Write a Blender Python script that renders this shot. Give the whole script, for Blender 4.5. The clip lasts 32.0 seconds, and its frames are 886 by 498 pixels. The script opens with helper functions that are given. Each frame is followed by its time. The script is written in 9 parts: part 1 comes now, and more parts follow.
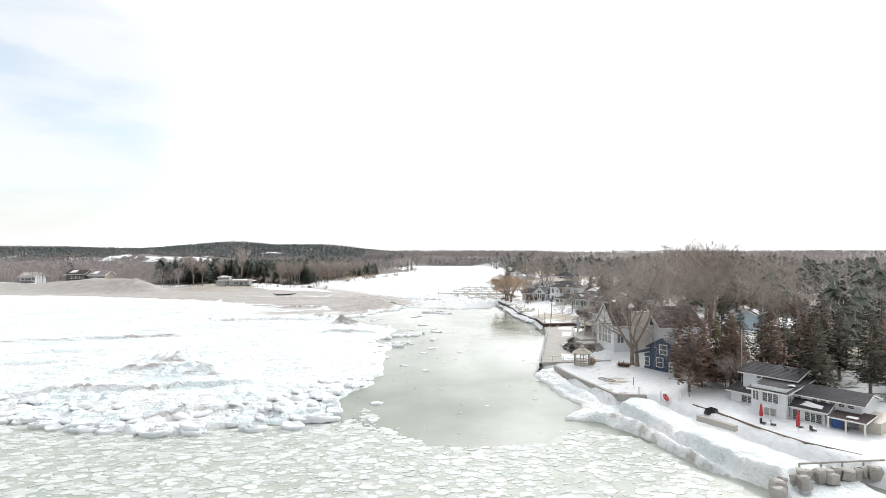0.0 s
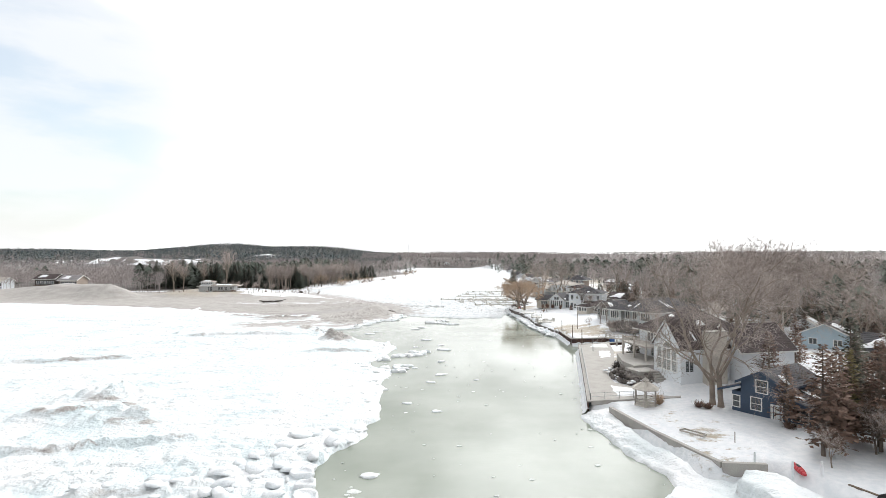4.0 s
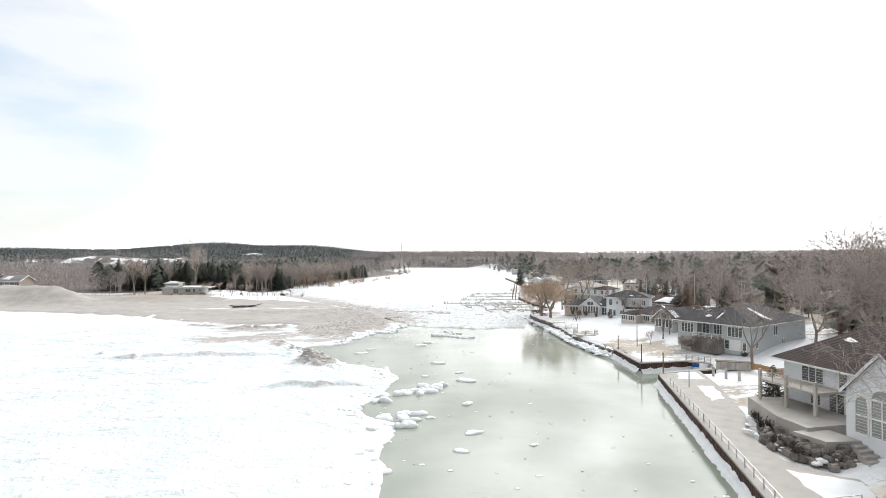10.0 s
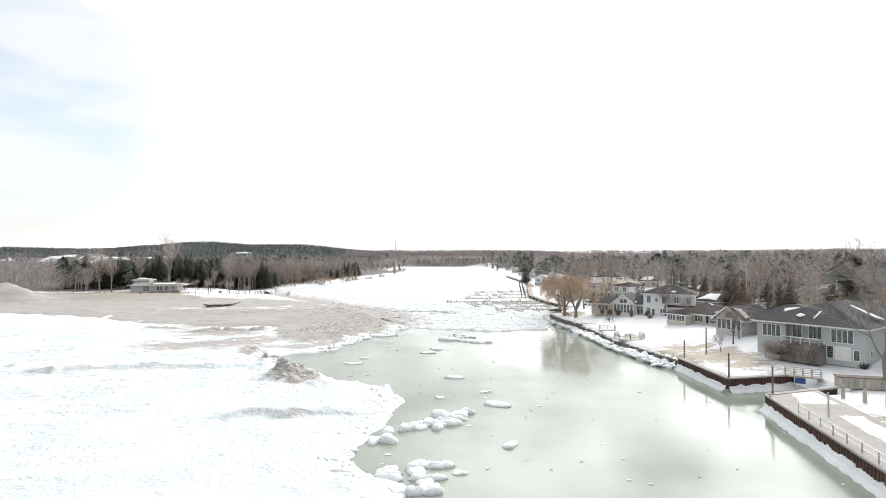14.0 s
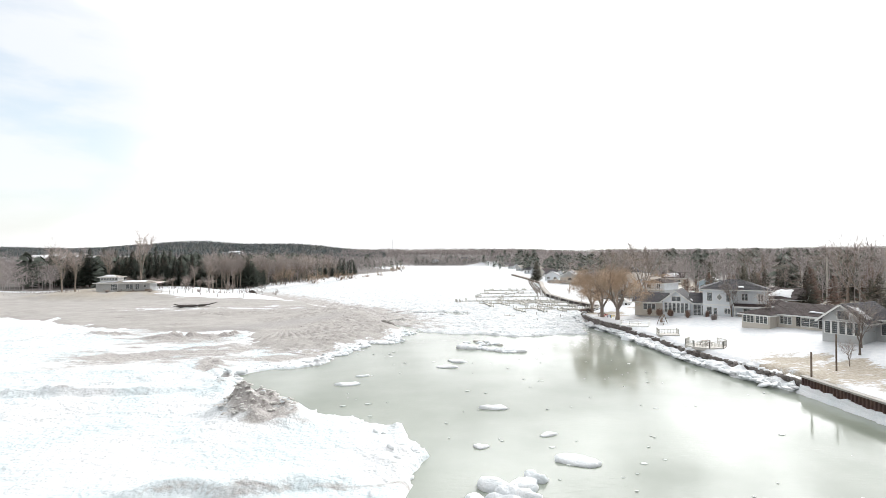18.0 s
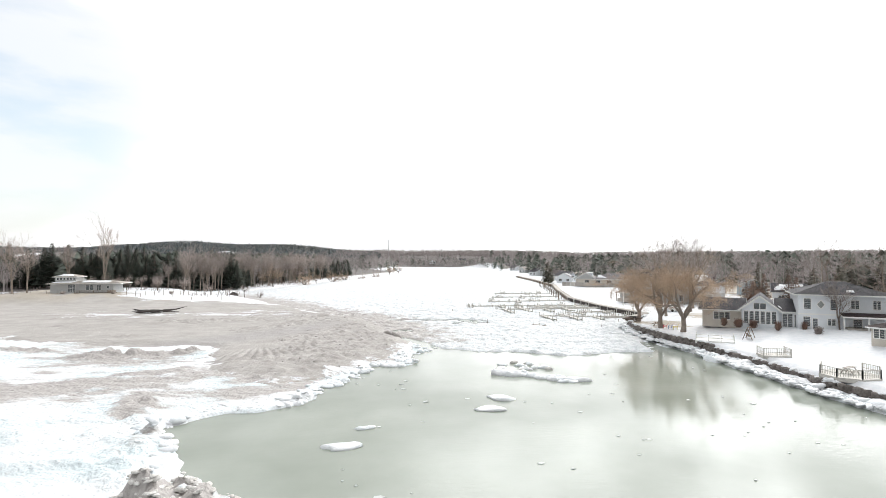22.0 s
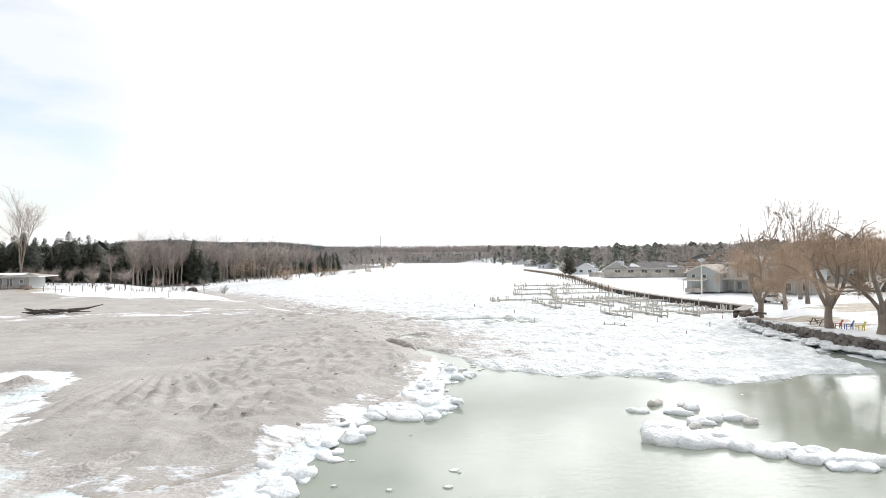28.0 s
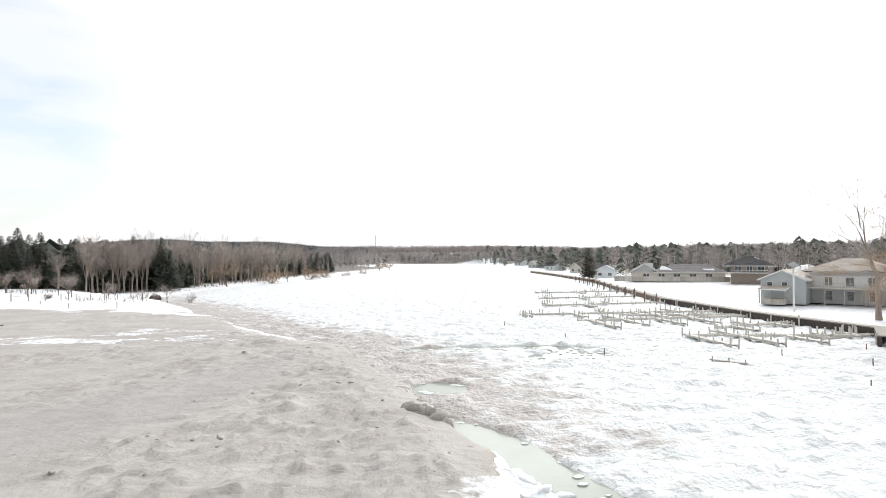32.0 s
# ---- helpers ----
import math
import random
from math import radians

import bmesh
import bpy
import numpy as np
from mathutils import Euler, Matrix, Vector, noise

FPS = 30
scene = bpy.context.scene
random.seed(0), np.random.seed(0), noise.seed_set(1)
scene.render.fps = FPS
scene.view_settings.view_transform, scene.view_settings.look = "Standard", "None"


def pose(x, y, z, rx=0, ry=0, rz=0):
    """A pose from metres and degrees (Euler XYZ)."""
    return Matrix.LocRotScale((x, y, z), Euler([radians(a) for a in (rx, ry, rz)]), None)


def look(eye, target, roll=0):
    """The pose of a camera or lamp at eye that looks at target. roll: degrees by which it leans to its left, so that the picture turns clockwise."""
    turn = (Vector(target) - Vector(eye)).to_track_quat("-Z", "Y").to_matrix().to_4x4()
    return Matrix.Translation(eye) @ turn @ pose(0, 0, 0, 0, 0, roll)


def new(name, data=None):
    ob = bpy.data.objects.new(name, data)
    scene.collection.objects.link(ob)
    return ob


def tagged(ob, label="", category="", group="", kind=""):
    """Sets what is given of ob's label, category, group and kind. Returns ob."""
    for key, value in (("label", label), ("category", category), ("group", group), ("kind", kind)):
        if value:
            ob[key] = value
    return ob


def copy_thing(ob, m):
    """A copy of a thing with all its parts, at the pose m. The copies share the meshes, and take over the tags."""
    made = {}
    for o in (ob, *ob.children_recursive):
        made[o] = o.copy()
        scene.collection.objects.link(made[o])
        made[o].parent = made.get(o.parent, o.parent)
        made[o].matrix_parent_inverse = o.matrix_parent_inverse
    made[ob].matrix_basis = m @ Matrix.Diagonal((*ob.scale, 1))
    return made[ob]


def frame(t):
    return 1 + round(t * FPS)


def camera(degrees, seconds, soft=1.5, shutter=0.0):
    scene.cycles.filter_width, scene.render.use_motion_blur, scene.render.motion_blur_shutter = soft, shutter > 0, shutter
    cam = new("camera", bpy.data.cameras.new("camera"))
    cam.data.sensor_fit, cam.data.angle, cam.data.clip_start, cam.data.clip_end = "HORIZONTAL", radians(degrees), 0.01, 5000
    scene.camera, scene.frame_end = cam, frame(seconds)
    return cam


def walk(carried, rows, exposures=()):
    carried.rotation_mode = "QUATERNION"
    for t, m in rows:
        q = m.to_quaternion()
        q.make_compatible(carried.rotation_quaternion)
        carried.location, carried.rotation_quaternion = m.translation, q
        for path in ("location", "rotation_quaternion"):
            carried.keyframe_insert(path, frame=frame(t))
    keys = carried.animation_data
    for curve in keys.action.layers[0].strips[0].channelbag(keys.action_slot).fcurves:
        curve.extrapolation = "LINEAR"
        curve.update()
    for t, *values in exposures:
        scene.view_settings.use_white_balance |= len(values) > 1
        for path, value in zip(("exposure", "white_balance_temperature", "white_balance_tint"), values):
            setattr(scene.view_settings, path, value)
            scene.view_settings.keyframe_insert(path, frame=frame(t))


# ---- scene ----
cam = camera(78.0, 32.0, 0.8)
PATH = [
    (0, (1.541, -17.917, 23.363), (1.766, -15.93, 23.377), 0.1),
    (3, (1.913, 2.091, 23.491), (2.142, 4.077, 23.511), -0.0),
    (6, (1.52, 22.114, 23.411), (1.765, 24.099, 23.431), -0.1),
    (9, (1.299, 41.887, 22.617), (1.557, 43.87, 22.636), -0.1),
    (13, (1.077, 68.331, 19.788), (1.36, 70.311, 19.811), -0.0),
    (16, (0.778, 88.137, 17.572), (1.075, 90.115, 17.589), -0.2),
    (19, (0.717, 107.898, 15.994), (1.023, 109.874, 16.019), -0.1),
    (21, (0.333, 121.221, 15.43), (0.65, 123.195, 15.456), 0.1),
    (23, (-0.043, 134.422, 14.22), (0.286, 136.395, 14.254), -0.0),
    (25, (0.478, 147.644, 11.784), (0.816, 149.615, 11.806), -0.2),
    (28, (1.107, 167.637, 10.621), (1.461, 169.605, 10.646), -0.5),
    (32, (1.58, 193.746, 11.109), (1.955, 195.711, 11.134), -0.4),
]
walk(cam, [(t, look(eye, target, roll)) for t, eye, target, roll in PATH])

# ---- world and light ----
SUN_ELEV, SUN_AZ = 32.0, 44.0          # degrees; azimuth from +y towards +x
sun_dir = Vector((math.sin(radians(SUN_AZ)) * math.cos(radians(SUN_ELEV)), math.cos(radians(SUN_AZ)) * math.cos(radians(SUN_ELEV)), math.sin(radians(SUN_ELEV))))
world = bpy.data.worlds.new("overcast_sky")
scene.world = world
world.use_nodes = True
wt = world.node_tree
wt.nodes.clear()
w_out = wt.nodes.new("ShaderNodeOutputWorld")
w_bg = wt.nodes.new("ShaderNodeBackground")
w_sky = wt.nodes.new("ShaderNodeTexSky")
w_sky.sky_type = "NISHITA"
w_sky.sun_disc = False
w_sky.sun_elevation = radians(SUN_ELEV)
w_sky.sun_rotation = radians(SUN_AZ)
w_sky.air_density, w_sky.dust_density, w_sky.ozone_density = 1.0, 2.0, 1.0
w_co = wt.nodes.new("ShaderNodeTexCoord")


def w_math(op, x, y=0.0, clamp=False):
    m = wt.nodes.new("ShaderNodeMath")
    m.operation, m.use_clamp = op, clamp
    for i, s in enumerate((x, y)):
        if isinstance(s, (int, float)):
            m.inputs[i].default_value = s
        else:
            wt.links.new(s, m.inputs[i])
    return m.outputs["Value"]


def w_toward(v):
    """The cosine between a direction of the sky and v."""
    d = wt.nodes.new("ShaderNodeVectorMath")
    d.operation = "DOT_PRODUCT"
    wt.links.new(w_co.outputs["Generated"], d.inputs[0])
    d.inputs[1].default_value = v
    return d.outputs["Value"]


def w_range(src, a0, a1, b0, b1):
    m = wt.nodes.new("ShaderNodeMapRange")
    m.interpolation_type = "SMOOTHSTEP"
    for k, v in (("From Min", a0), ("From Max", a1), ("To Min", b0), ("To Max", b1)):
        m.inputs[k].default_value = v
    wt.links.new(src, m.inputs["Value"])
    return m.outputs["Result"]


w_map = wt.nodes.new("ShaderNodeMapping")
w_map.inputs["Scale"].default_value = (1.0, 1.0, 3.2)
w_noise = wt.nodes.new("ShaderNodeTexNoise")
w_noise.inputs["Scale"].default_value, w_noise.inputs["Detail"].default_value, w_noise.inputs["Roughness"].default_value = 4.0, 5.0, 0.5
wt.links.new(w_co.outputs["Generated"], w_map.inputs["Vector"])
wt.links.new(w_map.outputs["Vector"], w_noise.inputs["Vector"])
# thin cloud, brighter towards the hidden sun, with one thinner place in it
side = w_range(w_toward(sun_dir), -0.5, 0.25, 0.72, 1.03)
glow = w_math("MULTIPLY", w_range(w_toward(sun_dir), 0.68, 1.0, 0.0, 1.0), 2.6)
billow = w_range(w_noise.outputs["Fac"], 0.38, 0.62, 0.45, 1.45)
heap = w_math("MULTIPLY", w_range(w_noise.outputs["Fac"], 0.49, 0.62, 0.0, 1.0), w_range(w_toward(Vector((0.1, 0.95, 0.25)).normalized()), 0.3, 0.8, 0.0, 0.95))
gap_dir = Vector((math.sin(radians(-30)) * math.cos(radians(12)), math.cos(radians(-30)) * math.cos(radians(12)), math.sin(radians(12))))
heap = w_math("MULTIPLY", heap, w_range(w_toward(gap_dir), 0.96, 0.99, 1.0, 0.0))
cloud = w_math("ADD", w_math("ADD", side, heap), w_math("MULTIPLY", glow, billow))
thin = w_math("MULTIPLY", w_range(w_toward(gap_dir), 0.976, 0.997, 0.0, 1.0), w_range(w_noise.outputs["Fac"], 0.36, 0.56, 0.35, 1.0))
w_grey = wt.nodes.new("ShaderNodeCombineColor")
for k, f in (("Red", 7.7), ("Green", 7.75), ("Blue", 7.8)):
    wt.links.new(w_math("MULTIPLY", cloud, f), w_grey.inputs[k])
w_mix = wt.nodes.new("ShaderNodeMixRGB")
wt.links.new(w_math("MULTIPLY", thin, 0.5), w_mix.inputs["Fac"])
wt.links.new(w_grey.outputs["Color"], w_mix.inputs["Color1"])
w_tint = wt.nodes.new("ShaderNodeHueSaturation")
w_tint.inputs["Saturation"].default_value, w_tint.inputs["Value"].default_value = 1.0, 1.6
wt.links.new(w_sky.outputs["Color"], w_tint.inputs["Color"])
w_teal = wt.nodes.new("ShaderNodeMixRGB")
w_teal.blend_type = "MULTIPLY"
w_teal.inputs["Fac"].default_value, w_teal.inputs["Color2"].default_value = 1.0, (0.92, 1.0, 0.97, 1)
wt.links.new(w_tint.outputs["Color"], w_teal.inputs["Color1"])
wt.links.new(w_teal.outputs["Color"], w_mix.inputs["Color2"])
w_bg.inputs["Strength"].default_value = 0.13
wt.links.new(w_mix.outputs["Color"], w_bg.inputs["Color"])
wt.links.new(w_bg.outputs["Background"], w_out.inputs["Surface"])
sun = new("sun", bpy.data.lights.new("sun", "SUN"))
sun.data.energy, sun.data.angle, sun.data.color = 1.25, radians(6), (1.0, 0.96, 0.9)
sun.matrix_world = look(sun_dir * 100, (0, 0, 0))


# ---- materials ----
def material(name, base, rough=0.8, var=0.25, scale=1.0, bump=0.2, other=None, other_amt=0.5, metal=0.0, per_object=0.0, spec=0.5, grain=12.0, per_island=0.0, bump_dist=0.05):
    """A surface with broad blotches, fine grain and relief, in world metres."""
    m = bpy.data.materials.new(name)
    m.use_nodes = True
    nt = m.node_tree
    n, l = nt.nodes, nt.links
    bsdf = n["Principled BSDF"]
    geo = n.new("ShaderNodeNewGeometry")
    big = n.new("ShaderNodeTexNoise")
    big.inputs["Scale"].default_value = scale * 0.35
    big.inputs["Detail"].default_value = 6
    fine = n.new("ShaderNodeTexNoise")
    fine.inputs["Scale"].default_value = scale * grain
    fine.inputs["Detail"].default_value = 4
    l.new(geo.outputs["Position"], big.inputs["Vector"])
    l.new(geo.outputs["Position"], fine.inputs["Vector"])
    ramp = n.new("ShaderNodeValToRGB")
    b2 = other or tuple(c * (1 - var) for c in base)
    ramp.color_ramp.elements[0].color = (*b2, 1)
    ramp.color_ramp.elements[1].color = (*base, 1)
    ramp.color_ramp.elements[0].position = 0.5 - 0.2 * (1 - other_amt) - 0.12
    ramp.color_ramp.elements[1].position = 0.5 + 0.2 * other_amt
    l.new(big.outputs["Fac"], ramp.inputs["Fac"])
    hsv = n.new("ShaderNodeHueSaturation")
    mr = n.new("ShaderNodeMapRange")
    mr.inputs["From Min"].default_value, mr.inputs["From Max"].default_value = 0.3, 0.7
    mr.inputs["To Min"].default_value, mr.inputs["To Max"].default_value = 1 - var, 1 + var * 0.6
    l.new(fine.outputs["Fac"], mr.inputs["Value"])
    val = mr.outputs["Result"]
    if per_object or per_island:
        src = n.new("ShaderNodeObjectInfo").outputs["Random"] if per_object else geo.outputs["Random Per Island"]
        amt = per_object or per_island
        m2 = n.new("ShaderNodeMapRange")
        m2.inputs["To Min"].default_value, m2.inputs["To Max"].default_value = 1 - amt, 1 + amt
        l.new(src, m2.inputs["Value"])
        mul = n.new("ShaderNodeMath")
        mul.operation = "MULTIPLY"
        l.new(val, mul.inputs[0])
        l.new(m2.outputs["Result"], mul.inputs[1])
        val = mul.outputs["Value"]
    l.new(val, hsv.inputs["Value"])
    l.new(ramp.outputs["Color"], hsv.inputs["Color"])
    l.new(hsv.outputs["Color"], bsdf.inputs["Base Color"])
    bsdf.inputs["Roughness"].default_value = rough
    bsdf.inputs["Metallic"].default_value = metal
    bsdf.inputs["Specular IOR Level"].default_value = spec
    if bump:
        bp = n.new("ShaderNodeBump")
        bp.inputs["Strength"].default_value = bump
        bp.inputs["Distance"].default_value = bump_dist
        l.new(fine.outputs["Fac"], bp.inputs["Height"])
        l.new(bp.outputs["Normal"], bsdf.inputs["Normal"])
    return m


def glass_material(name, tint):
    m = material(name, tint, rough=0.06, var=0.3, scale=0.6, bump=0.03, spec=0.8)
    return m


snow = material("snow", (0.76, 0.775, 0.79), 0.7, 0.07, 1.5, 0.7, other=(0.69, 0.715, 0.75), grain=6, bump_dist=0.12)
ice_white = material("ice_white", (0.75, 0.765, 0.785), 0.55, 0.08, 1.2, 0.6, other=(0.65, 0.70, 0.73), grain=5, bump_dist=0.12)
ice_dirty = material("ice_dirty", (0.66, 0.645, 0.625), 0.6, 0.15, 2.0, 0.6, other=(0.48, 0.45, 0.42), grain=5, bump_dist=0.15)
sand_wet = material("sand_wet", (0.30, 0.28, 0.262), 0.75, 0.15, 0.6, 0.5, other=(0.37, 0.348, 0.33), grain=8)
bark = material("bark", (0.20, 0.16, 0.135), 0.9, 0.3, 3, 0.5, per_object=0.25)
bark_light = material("bark_light", (0.30, 0.25, 0.21), 0.9, 0.3, 3, 0.5, per_object=0.2)
twig_grey = material("twig_grey", (0.44, 0.38, 0.35), 0.9, 0.3, 3, 0.0, per_object=0.3)
twig_willow = material("twig_willow", (0.54, 0.405, 0.295), 0.85, 0.25, 3, 0.0, per_object=0.15)
twig_far = material("twig_far", (0.42, 0.38, 0.368), 0.95, 0.15, 0.2, 0.0, other=(0.33, 0.292, 0.285), per_island=0.12)
twig_hill = material("twig_hill", (0.31, 0.295, 0.30), 0.95, 0.15, 0.12, 0.0, other=(0.22, 0.215, 0.22), per_island=0.12)
needle = material("needle", (0.092, 0.092, 0.062), 0.8, 0.35, 2, 0.3, per_object=0.3)
needle_green = material("needle_green", (0.092, 0.112, 0.088), 0.8, 0.35, 2, 0.3, per_object=0.3)
needle_red = material("needle_red", (0.225, 0.145, 0.11), 0.85, 0.35, 2, 0.3, per_object=0.25)
needle_yellow = material("needle_yellow", (0.22, 0.18, 0.08), 0.85, 0.35, 2, 0.3)
# Distance haze mixed into the needle colour of the hill: bluer and paler.
needle_haze = material("needle_haze", (0.13, 0.155, 0.16), 0.9, 0.2, 0.1, 0.0, per_island=0.2)
# Needles of the farther pines, lightened so the colour carries some haze.
needle_far_hazed = material("needle_far_hazed", (0.125, 0.145, 0.12), 0.9, 0.2, 0.5, 0.0, per_island=0.25)
concrete = material("concrete", (0.40, 0.385, 0.36), 0.85, 0.12, 1.5, 0.3, other=(0.33, 0.31, 0.29))
steel_brown = material("steel_brown", (0.085, 0.05, 0.045), 0.7, 0.3, 3, 0.3, other=(0.13, 0.075, 0.055))
timber = material("timber", (0.20, 0.15, 0.115), 0.85, 0.3, 4, 0.4, per_object=0.2)
timber_grey = material("timber_grey", (0.47, 0.44, 0.40), 0.85, 0.25, 4, 0.4, per_object=0.2)
timber_pale = material("timber_pale", (0.62, 0.60, 0.56), 0.8, 0.2, 4, 0.3)
timber_new = material("timber_new", (0.38, 0.24, 0.13), 0.8, 0.2, 4, 0.3)
white_paint = material("white_paint", (0.78, 0.78, 0.76), 0.5, 0.06, 2, 0.1)
siding_white = material("siding_white", (0.72, 0.75, 0.78), 0.6, 0.08, 2, 0.2)
siding_grey = material("siding_grey", (0.48, 0.49, 0.49), 0.65, 0.08, 2, 0.2)
siding_green = material("siding_green", (0.47, 0.51, 0.52), 0.65, 0.08, 2, 0.2)
siding_blue = material("siding_blue", (0.045, 0.075, 0.125), 0.6, 0.15, 2, 0.2)
siding_beige = material("siding_beige", (0.58, 0.54, 0.48), 0.65, 0.1, 2, 0.2)
siding_tan = material("siding_tan", (0.30, 0.25, 0.21), 0.7, 0.12, 2, 0.2)
shingle_dark = material("shingle_dark", (0.06, 0.058, 0.066), 0.85, 0.25, 2, 0.5, grain=6)
shingle_brown = material("shingle_brown", (0.066, 0.048, 0.047), 0.85, 0.25, 2, 0.5, grain=6)
shingle_grey = material("shingle_grey", (0.25, 0.235, 0.24), 0.85, 0.2, 2, 0.4, grain=6)
shingle_light = material("shingle_light", (0.52, 0.48, 0.44), 0.85, 0.2, 2, 0.4, grain=6)
pane_dark = glass_material("pane_dark", (0.08, 0.088, 0.095))
# Pale base colour stands in for bright sky mirrored in the glass.
pane_reflection = glass_material("pane_reflection", (0.30, 0.31, 0.30))
rock = material("rock", (0.13, 0.115, 0.105), 0.9, 0.35, 1.5, 0.8, other=(0.24, 0.22, 0.205), per_object=0.25, grain=4)
brick_tan = material("brick_tan", (0.38, 0.33, 0.28), 0.9, 0.2, 4, 0.3)
metal_grey = material("metal_grey", (0.45, 0.46, 0.47), 0.45, 0.1, 3, 0.1, metal=0.6)
red_paint = material("red_paint", (0.45, 0.03, 0.04), 0.6, 0.15, 3, 0.1)
blue_paint = material("blue_paint", (0.04, 0.11, 0.32), 0.6, 0.15, 3, 0.1)
yellow_paint = material("yellow_paint", (0.6, 0.48, 0.06), 0.6, 0.1, 3, 0.1)
black_paint = material("black_paint", (0.02, 0.02, 0.022), 0.6, 0.2, 3, 0.1)
black_wood = material("black_wood", (0.075, 0.064, 0.058), 0.9, 0.3, 3, 0.4)


# ---- mesh helpers ----
class Shape:
    """Vertices and faces of one mesh in the making."""

    def __init__(self):
        self.v, self.f = [], []

    def add(self, verts, faces):
        k = len(self.v)
        self.v.extend(verts)
        self.f.extend([tuple(i + k for i in f) for f in faces])
        return self

    def box(self, x0, x1, y0, y1, z0, z1):
        return self.add([(x0, y0, z0), (x1, y0, z0), (x1, y1, z0), (x0, y1, z0), (x0, y0, z1), (x1, y0, z1), (x1, y1, z1), (x0, y1, z1)],
                        [(0, 3, 2, 1), (4, 5, 6, 7), (0, 1, 5, 4), (1, 2, 6, 5), (2, 3, 7, 6), (3, 0, 4, 7)])

    def prism(self, poly, z0, z1):
        n = len(poly)
        v = [(x, y, z0) for x, y in poly] + [(x, y, z1) for x, y in poly]
        return self.add(v, [tuple(range(n - 1, -1, -1)), tuple(range(n, 2 * n))] + [(i, (i + 1) % n, n + (i + 1) % n, n + i) for i in range(n)])

    def tube(self, a, b, r0, r1, n=6):
        a, b = Vector(a), Vector(b)
        d = b - a
        if d.length < 1e-6:
            return self
        d.normalize()
        s = d.cross(Vector((0, 0, 1)) if abs(d.z) < 0.9 else Vector((1, 0, 0))).normalized()
        t = d.cross(s)
        ring = [(math.cos(2 * math.pi * i / n), math.sin(2 * math.pi * i / n)) for i in range(n)]
        v = [tuple(a + (s * c + t * w) * r0) for c, w in ring] + [tuple(b + (s * c + t * w) * r1) for c, w in ring]
        return self.add(v, [(i, (i + 1) % n, n + (i + 1) % n, n + i) for i in range(n)] + [tuple(range(n - 1, -1, -1)), tuple(range(n, 2 * n))])

    def beam(self, a, b, w, h):
        """A bar of square section from a to b: w across, h upright."""
        a, b = Vector(a), Vector(b)
        d = (b - a).normalized()
        s = d.cross(Vector((0, 0, 1)))
        s = s.normalized() * w / 2 if s.length > 1e-4 else Vector((w / 2, 0, 0))
        u = s.cross(d).normalized() * h / 2
        v = [tuple(p + k) for p in (a, b) for k in (-s - u, s - u, s + u, -s + u)]
        return self.add(v, [(0, 1, 2, 3), (7, 6, 5, 4), (0, 4, 5, 1), (1, 5, 6, 2), (2, 6, 7, 3), (3, 7, 4, 0)])

    def moved(self, m):
        self.v = [tuple(m @ Vector(p)) for p in self.v]
        return self


def mesh_of(name, s, mat, smooth=False):
    me = bpy.data.meshes.new(name)
    me.from_pydata(s.v, [], s.f)
    me.materials.append(mat)
    if smooth:
        me.polygons.foreach_set("use_smooth", [True] * len(me.polygons))
    me.update()
    return me


def part(name, s, mat, parent, label="", smooth=False):
    ob = new(name, mesh_of(name, s, mat, smooth))
    ob.parent = parent
    if label:
        tagged(ob, label)
    return ob


def shared(name, me, parent, m):
    """A piece on mesh data that others use too."""
    ob = new(name, me)
    ob.parent = parent
    ob.matrix_local = m
    return ob


def thing(name, m, label, category, group="", kind=""):
    e = new(name)
    e.matrix_world = m
    return tagged(e, label, category, group, kind)


def solo(name, s, mat, m, label, category, group="", kind="", smooth=False):
    ob = new(name, mesh_of(name, s, mat, smooth))
    ob.matrix_world = m
    return tagged(ob, label, category, group, kind)


rng = np.random.default_rng(5)


def value_noise(x, y, cell, seed):
    """Smooth lattice noise in -1..1 for arrays of places."""
    xs, ys = x / cell, y / cell
    xi, yi = np.floor(xs).astype(np.int64), np.floor(ys).astype(np.int64)
    fx, fy = xs - xi, ys - yi
    fx, fy = fx * fx * (3 - 2 * fx), fy * fy * (3 - 2 * fy)

    def h(a, b):
        n = (a * 374761393 + b * 668265263 + seed * 1442695041) & 0xFFFFFFFF
        n = ((n ^ (n >> 13)) * 1274126177) & 0xFFFFFFFF
        return ((n ^ (n >> 16)) & 0xFFFF) / 32767.5 - 1
    return (h(xi, yi) * (1 - fx) + h(xi + 1, yi) * fx) * (1 - fy) + (h(xi, yi + 1) * (1 - fx) + h(xi + 1, yi + 1) * fx) * fy


def fractal(x, y, cell, seed, octaves=4, gain=0.5):
    s, a = np.zeros_like(x), 1.0
    for k in range(octaves):
        s = s + a * value_noise(x, y, cell / 2 ** k, seed + k * 17)
        a *= gain
    return s


def inside_distance(x, y, poly):
    """Distance to the outline of a closed polygon, positive inside."""
    d = np.full(x.shape, 1e9)
    inside = np.zeros(x.shape, bool)
    n = len(poly)
    for i in range(n):
        (ax, ay), (bx, by) = poly[i], poly[(i + 1) % n]
        ex, ey = bx - ax, by - ay
        t = np.clip(((x - ax) * ex + (y - ay) * ey) / (ex * ex + ey * ey), 0, 1)
        d = np.minimum(d, np.hypot(x - ax - t * ex, y - ay - t * ey))
        if ay != by:
            hit = ((ay > y) != (by > y)) & (x < (bx - ax) * (y - ay) / (by - ay) + ax)
            inside ^= hit
    return np.where(inside, d, -d)


def smooth(a, b, v):
    t = np.clip((v - a) / (b - a), 0, 1)
    return t * t * (3 - 2 * t)


